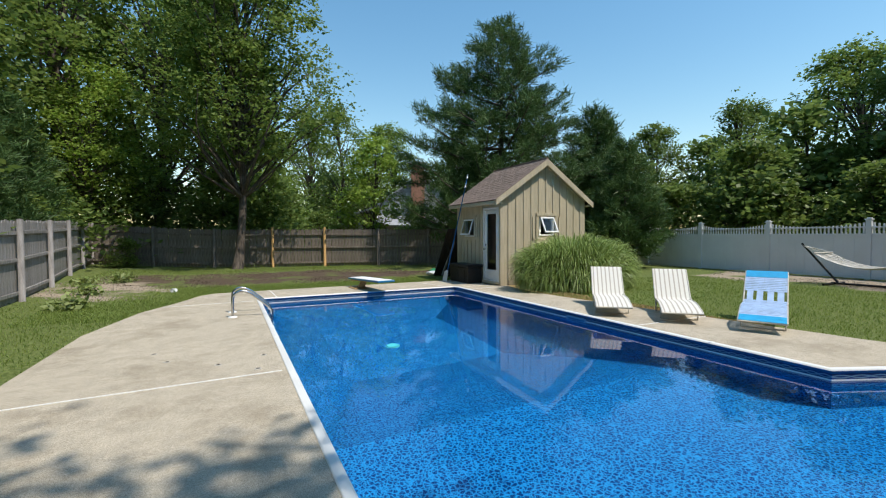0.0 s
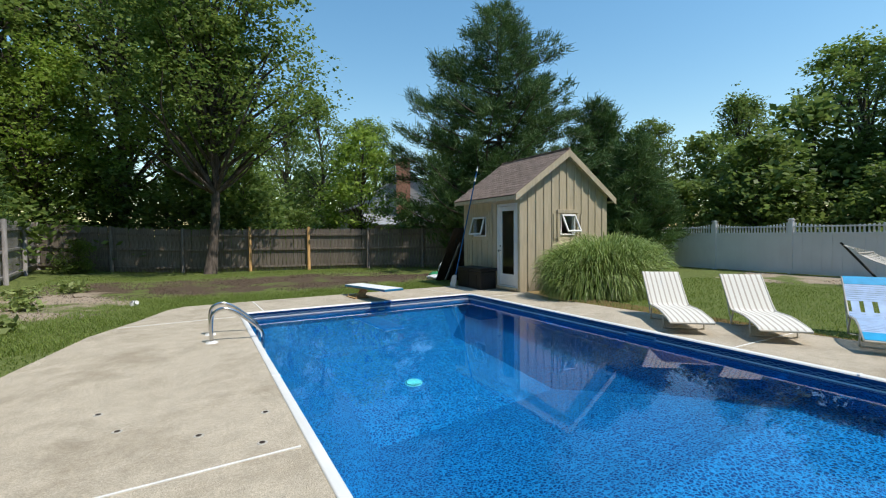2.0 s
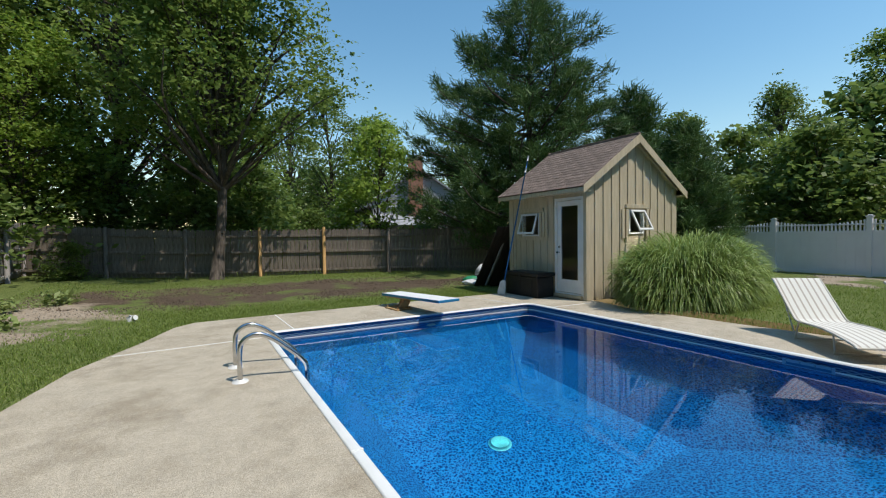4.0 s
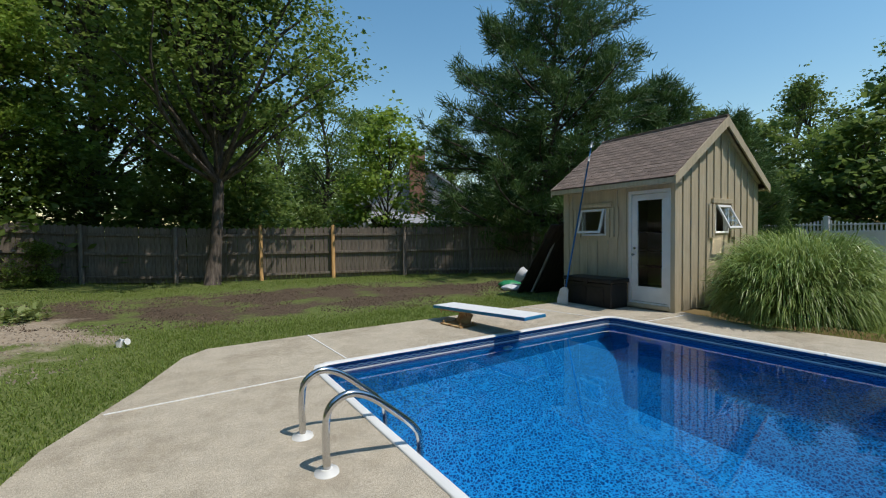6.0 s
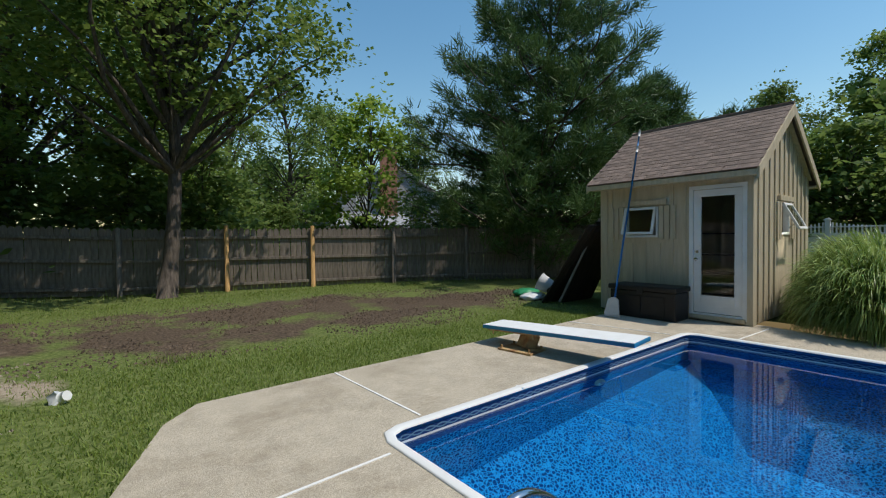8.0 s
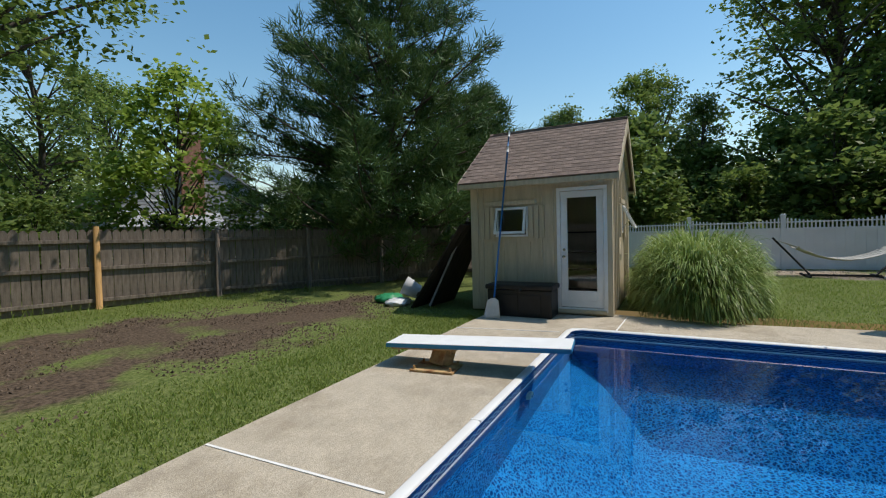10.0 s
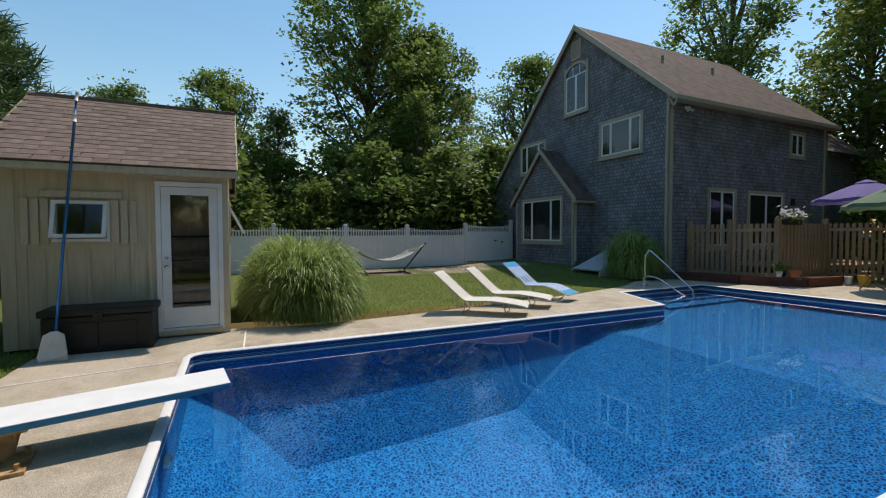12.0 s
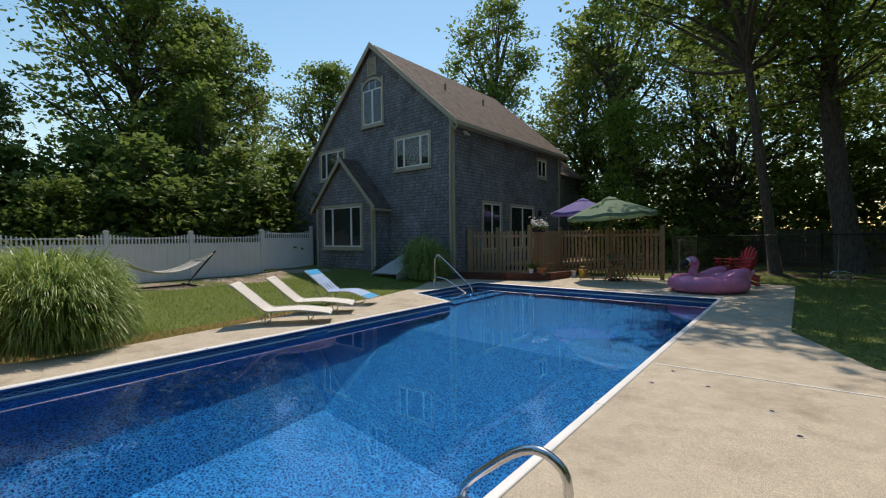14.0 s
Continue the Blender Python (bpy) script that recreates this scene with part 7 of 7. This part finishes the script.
def flamingo(x, y, turn):
    """An inflatable ring float in the shape of a wading bird."""
    pink = mat("pink_vinyl", (0.72, 0.22, 0.40), 0.25, vary=0.12, spec=0.5, bump=0.05)
    f = empty("pool_float", pose(x, y, 0, 0, 0, turn) @ Matrix.Diagonal((1.18, 1.18, 1.12, 1)), "inflated pink bird-shaped ring float on the deck", "pool float")
    bm = bmesh.new()
    n, k = 40, 14
    rings = []
    for i in range(n):
        a = math.tau * i / n
        R = Vector((0.62 * math.cos(a), 0.50 * math.sin(a), 0))
        d = R.normalized()
        r = 0.205 + 0.012 * abs(math.sin(4 * a)) + (0.03 if math.cos(a) < -0.6 else 0)
        rings.append([bm.verts.new(R + d * (r * math.cos(math.tau * j / k)) + Vector((0, 0, 0.20 + 0.95 * r * math.sin(math.tau * j / k)))) for j in range(k)])
    for i in range(n):
        for j in range(k):
            bm.faces.new((rings[i][j], rings[(i + 1) % n][j], rings[(i + 1) % n][(j + 1) % k], rings[i][(j + 1) % k]))
    bmesh.ops.recalc_face_normals(bm, faces=bm.faces)
    for v in bm.verts:
        v.co.z = max(v.co.z, 0.004)
    part("ring", bm, pink, f, smooth=True)
    NX, NY, NZ = -0.58, -0.40, -0.16
    at = lambda px, py, pz: (px + NX, py + NY, pz + NZ)
    pts = bend([at(0.30, 0, 0.42), at(0.56, 0, 0.46), at(0.66, 0, 0.56), at(0.62, 0, 0.72), at(0.60, 0, 0.83), at(0.66, 0, 0.88)], 5)
    nk = part("neck", tube(pts, [0.14 - 0.055 * min(1, i / 14) for i in range(len(pts))], 14), pink, f, smooth=True)
    bm = bmesh.new()
    bmesh.ops.create_uvsphere(bm, u_segments=16, v_segments=10, radius=0.125, matrix=Matrix.Translation(at(0.68, 0, 0.87)) @ Matrix.Diagonal((1.15, 0.85, 0.9, 1)))
    hd = part("head", bm, pink, f, smooth=True)
    part("bill", tube(bend([at(0.78, 0, 0.85), at(0.90, 0, 0.80), at(0.97, 0, 0.70)], 4), [0.07, 0.075, 0.07, 0.07, 0.065, 0.055, 0.045, 0.03, 0.015], 12), BLACK, hd, "black curved bill")
    part("bill_band", tube([at(0.765, 0, 0.858), at(0.80, 0, 0.845)], [0.085, 0.078], 12), WHITE, hd)
    for s in (-1, 1):
        e = part("eye", tube([at(0.70, s * 0.098, 0.90), at(0.70, s * 0.106, 0.902)], [0.036, 0.034], 12), WHITE, hd)
        part("pupil", tube([at(0.705, s * 0.1065, 0.90), at(0.705, s * 0.109, 0.90)], 0.02, 10), BLACK, e)
        bm = bmesh.new()
        bmesh.ops.create_uvsphere(bm, u_segments=16, v_segments=10, radius=1, matrix=Matrix.Translation((-0.35, s * 0.42, 0.34)) @ pose(0, 0, 0, 0, 25, s * 8) @ Matrix.Diagonal((0.42, 0.12, 0.16, 1)))
        part("wing", bm, pink, f, smooth=True)
    for ty, tz, tw in ((-0.16, 0.46, 55), (0.14, 0.42, 40)):
        bm = tube(bend([(-0.55, ty, 0.26), (-0.74, ty, 0.36), (-0.90, ty, tz), (-1.0, ty, tz + 0.09)], 4), [0.17, 0.17, 0.165, 0.16, 0.15, 0.135, 0.115, 0.095, 0.07, 0.05, 0.03, 0.015, 0.004], 14)
        part("tail", bm, pink, f, smooth=True)


flamingo(1.58, -3.42, 42)


def build_small():
    # garden light on the lawn, hose coil and rake by the wire fence
    g = empty("garden_light", pose(-0.75, 12.7, ground_z(-0.75, 12.7)), "small white garden light in the turf", "garden light")
    part("housing", tube([(0, 0, 0), (0, 0, 0.06), (0.02, 0, 0.09)], [0.06, 0.075, 0.05], 12), SCOOP, g)
    part("lens", tube([(0.03, -0.03, 0.06), (0.07, -0.07, 0.08)], [0.05, 0.045], 12), WHITE, g)
    z = ground_z(-0.9, -8)
    c = empty("wire_basket", pose(-1.35, -8.2, z), "small silvery wire basket by the fence", "basket")
    for k in range(6):
        part("wire", tube(bend([(-0.25, -0.15 + 0.06 * k, 0.0), (-0.22, -0.15 + 0.06 * k, 0.3), (0.22, -0.15 + 0.06 * k, 0.3), (0.25, -0.15 + 0.06 * k, 0.0)], 3), 0.006, 5), STEEL, c)
    for zz in (0.08, 0.2):
        part("wire", tube([(-0.24, -0.15, zz), (0.24, -0.15, zz), (0.24, 0.15, zz), (-0.24, 0.15, zz), (-0.24, -0.15, zz)], 0.006, 5), STEEL, c)
    p = part("garden_stake", tube([(-1.3, -8.7, z), (-1.32, -8.72, z + 1.5)], 0.018, 8), FENCE_GREY)
    tagged(p, "thin grey wooden stake by the wire fence", "stake")
    t = empty("spigot_post", pose(3.35, -9.4, ground_z(3.3, -9.4)), "grey standpipe beside the wire fence", "post")
    part("pipe", tube([(0, 0, 0), (0, 0, 1.35)], 0.025, 8), FENCE_GREY, t)
    part("arm", tube([(-0.09, 0, 1.33), (0.09, 0, 1.33)], 0.02, 8), FENCE_GREY, t)


build_small()

# hosta plants in the sandy bed
HOSTA = leaf_mat("hosta_leaf", (0.16, 0.22, 0.05), (0.42, 0.48, 0.20), rough=0.5)
for hx, hy, hs in ((-2.15, 10.3, 1.0), (-2.5, 12.6, 0.9), (-2.3, 15.3, 1.1), (-2.9, 14.2, 0.8)):
    rng_h = np.random.default_rng(int(hy * 7))
    v, q = leaf_cloud(rng_h, [(0, 0, 0.12)], [0.24 * hs], 140, 0.10, flat=0.45, droop=0.2, long=1.3)
    o = part("hosta", fast_mesh("hosta", v, q, HOSTA), None)
    o.location = (hx, hy, ground_z(hx, hy))
    tagged(o, "low variegated hosta plant in the bare bed", "hosta", "hostas in the bed")

# ---- turf blades ----
def turf(name, x0, x1, y0, y1, density, seed, blade, label, keep):
    rng = np.random.default_rng(seed)
    n = int((x1 - x0) * (y1 - y0) * density)
    xs, ys = rng.uniform(x0, x1, n), rng.uniform(y0, y1, n)
    ok = []
    for i in range(n):
        x, y = xs[i], ys[i]
        if inside(x, y, DECK) or not keep(x, y):
            continue
        a, b = bed_wear(x, y)
        p = noise.noise(Vector((x * 0.9, y * 0.9, 3.3))) * 0.5 + 0.5
        if rng.uniform() < 1.75 * max(a, b) + 0.25 * p:
            continue
        ok.append(i)
    xs, ys = xs[ok], ys[ok]
    n = len(xs)
    zs = np.array([ground_z(x, y) for x, y in zip(xs, ys)])
    tall = np.array([0.6 + 0.9 * max(0.0, noise.noise(Vector((x * 1.7, y * 1.7, 9.1)))) for x, y in zip(xs, ys)])
    h = blade * rng.uniform(0.6, 1.3, n) * tall
    a = rng.uniform(0, math.tau, n)
    w = 0.0045 * rng.uniform(0.7, 1.4, n)
    lean = rng.normal(0, 0.5, (n, 2)) * h[:, None]
    base = np.stack([xs, ys, zs], 1)
    side = np.stack([np.cos(a) * w, np.sin(a) * w, np.zeros(n)], 1)
    mid = base + np.stack([lean[:, 0] * 0.4, lean[:, 1] * 0.4, h * 0.6], 1)
    tip = base + np.stack([lean[:, 0], lean[:, 1], h], 1)
    v = np.stack([base - side, base + side, mid + side * 0.7, mid - side * 0.7, tip + side * 0.12, tip - side * 0.12], 1).reshape(-1, 3)
    q = (np.array([[0, 1, 2, 3], [3, 2, 4, 5]])[None] + 6 * np.arange(n)[:, None, None]).reshape(-1, 4)
    ob = part(name, fast_mesh(name, v, q, GRASSBLADE), None)
    tagged(ob, label, "grass", kind="stuff")


turf("lawn_grass", -3.3, 7.2, 3.5, 19.5, 560, 1, 0.055, "thin mown lawn grass with weeds", lambda x, y: y > 11 or x < 0.5)
turf("lawn_grass", 7.0, 17.2, -2.0, 9.5, 620, 2, 0.06, "sunlit mown lawn grass beside the pool", lambda x, y: True)
turf("lawn_grass", -3.2, 3.2, -12.0, 3.5, 350, 3, 0.06, "shaded rough grass by the wire fence", lambda x, y: x < 0 or y < -6.5)
turf("near_lawn_grass", -2.6, 6.6, 8.6, 13.8, 1500, 6, 0.05, "close mown lawn grass by the deck edge", lambda x, y: y > 11 or x < 0.5)
turf("fence_weeds", -4.3, 12, 15.5, 21.5, 60, 4, 0.20, "tall weeds along the wooden fence", lambda x, y: abs(y - (20.9 - 0.28 * x)) < 1.3)
turf("edge_weeds", -2.2, 7.2, 8.0, 12.8, 120, 5, 0.10, "long grass along the deck edge", lambda x, y: inside(x + 0.22, y - 0.15, DECK) or inside(x, y - 0.25, DECK))

# ---- crumbs of earth and bark on the bare beds ----
def crumbs(name, x0, x1, y0, y1, count, seed, material, label, which):
    rng = np.random.default_rng(seed)
    pts = []
    for x, y in zip(rng.uniform(x0, x1, count), rng.uniform(y0, y1, count)):
        w = bed_wear(x, y)[which]
        patch = noise.noise(Vector((x * 0.8, y * 0.8, 1.7)))
        if w > 0.25 and patch > -0.12 and rng.uniform() < w + 0.3 and not inside(x, y, DECK):
            pts.append((x, y, ground_z(x, y)))
    p = np.array(pts)
    n = len(p)
    r = 0.017 * rng.uniform(0.35, 1.5, (n, 1)) ** 1.4
    spin = rng.uniform(0, math.tau, n)
    ring = [np.stack([np.cos(spin + k * 2.09), np.sin(spin + k * 2.09), np.full(n, -0.15)], 1) * r * rng.uniform(0.6, 1.4, (n, 1)) for k in range(3)]
    top = np.stack([rng.normal(0, 0.3, n), rng.normal(0, 0.3, n), rng.uniform(0.5, 1.2, n)], 1) * r
    v = np.stack([p + ring[0], p + ring[1], p + ring[2], p + top], 1).reshape(-1, 3)
    q = (np.array([[0, 1, 3, 3], [1, 2, 3, 3], [2, 0, 3, 3]])[None, :, :3] + 4 * np.arange(n)[:, None, None]).reshape(-1, 3)
    me = bpy.data.meshes.new(name)
    me.from_pydata(v.tolist(), [], q.tolist())
    me.materials.append(material)
    tagged(new(name, me), label, "soil", kind="stuff")


EARTH = leaf_mat("earth_crumb", (0.050, 0.036, 0.026), (0.17, 0.125, 0.088), rough=0.95, through_light=0.0)
SAND = leaf_mat("sand_crumb", (0.20, 0.16, 0.12), (0.42, 0.36, 0.28), rough=0.95, through_light=0.0)
crumbs("earth_crumbs", -3.0, 8.5, 13.0, 18.5, 26000, 21, EARTH, "dark crumbs of tilled earth and bark", 0)
crumbs("sand_crumbs", -4.0, 0.5, 10.5, 16.5, 6000, 22, SAND, "pale gravelly sand of the worn bed", 1)
crumbs("gravel_strip", 14.0, 17.3, -1.5, 9.5, 7000, 23, SAND, "tan bark mulch along the white fence", 1)

# ---- deck joints, coping seams, roof shingles ----
def joint(a, b, w=0.020):
    bm = bmesh.new()
    beam(bm, (*a, 0.001), (*b, 0.001), w, 0.010)
    part("joint_strip", bm, JOINT, deck)


for a, b in [((-1.38, 4.40), (1.03, 4.50)), ((-0.66, 9.92), (1.02, 10.0)), ((1.525, 10.38), (1.476, 11.85)), ((5.84, 10.4), (5.6, 11.9)), ((6.2, 9.68), (7.26, 9.63)), ((6.2, 4.4), (7.85, 4.4))]:
    joint(a, b)
for x0, y0, along in [(XL - 0.027, 6.15, "y"), (XL - 0.027, 1.0, "y"), (XR + 0.027, 7.4, "y"), (XR + 0.027, 3.2, "y"), (2.6, YF + 0.027, "x"), (5.0, YF + 0.027, "x"), (4.0, YN - 0.027, "x")]:
    lo, hi = ((x0 - 0.043, y0 - 0.012, -0.004), (x0 + 0.043, y0 + 0.012, 0.018)) if along == "y" else ((x0 - 0.012, y0 - 0.043, -0.004), (x0 + 0.012, y0 + 0.043, 0.018))
    part("coping_joint", box(lo, hi, 0.006), COPING, pool)


def shingle_roof():
    rng = random.Random(12)
    rise = math.sqrt(1 + shed_slope ** 2)
    run = SMID - SX0 + shed_ov
    ang = math.degrees(math.atan(shed_slope))
    tab = [mesh_of(box((-0.085, -w / 2, 0), (0.105, w / 2, 0.009), 0.0), "shingle", SHINGLE) for w in (0.296, 0.284)]
    rows = int(run * rise / 0.135)
    for sgn in (-1, 1):
        joined = bmesh.new()
        for r in range(rows + 1):
            s = (r + 0.35) * 0.135
            x = SMID + sgn * (run - s / rise) 
            z = SEAVE - shed_slope * (shed_ov - s / rise) + 0.066
            off = (r % 2) * 0.15 + rng.uniform(-0.02, 0.02)
            y = shed_y0 + 0.0 + off - 0.15
            while y < shed_y1 - 0.1:
                yc = min(max(y + 0.15, shed_y0 + 0.13), shed_y1 - 0.13)
                m = pose(x, yc, z + rng.uniform(0, 0.003), 0, 0, 0 if sgn < 0 else 180) @ pose(0, 0, 0, 0, -ang + 2.2, 0)
                if sgn < 0:
                    o = new("shingle", tab[rng.random() < 0.4])
                    o.parent = shed
                    o.matrix_world = m
                else:
                    add_box(joined, (-0.085, -0.147, 0), (0.105, 0.147, 0.009), 0, m)
                y += 0.30
        if sgn > 0:
            tagged(part("shingle_rows", joined, SHINGLE, shed), kind="stuff")


shingle_roof()
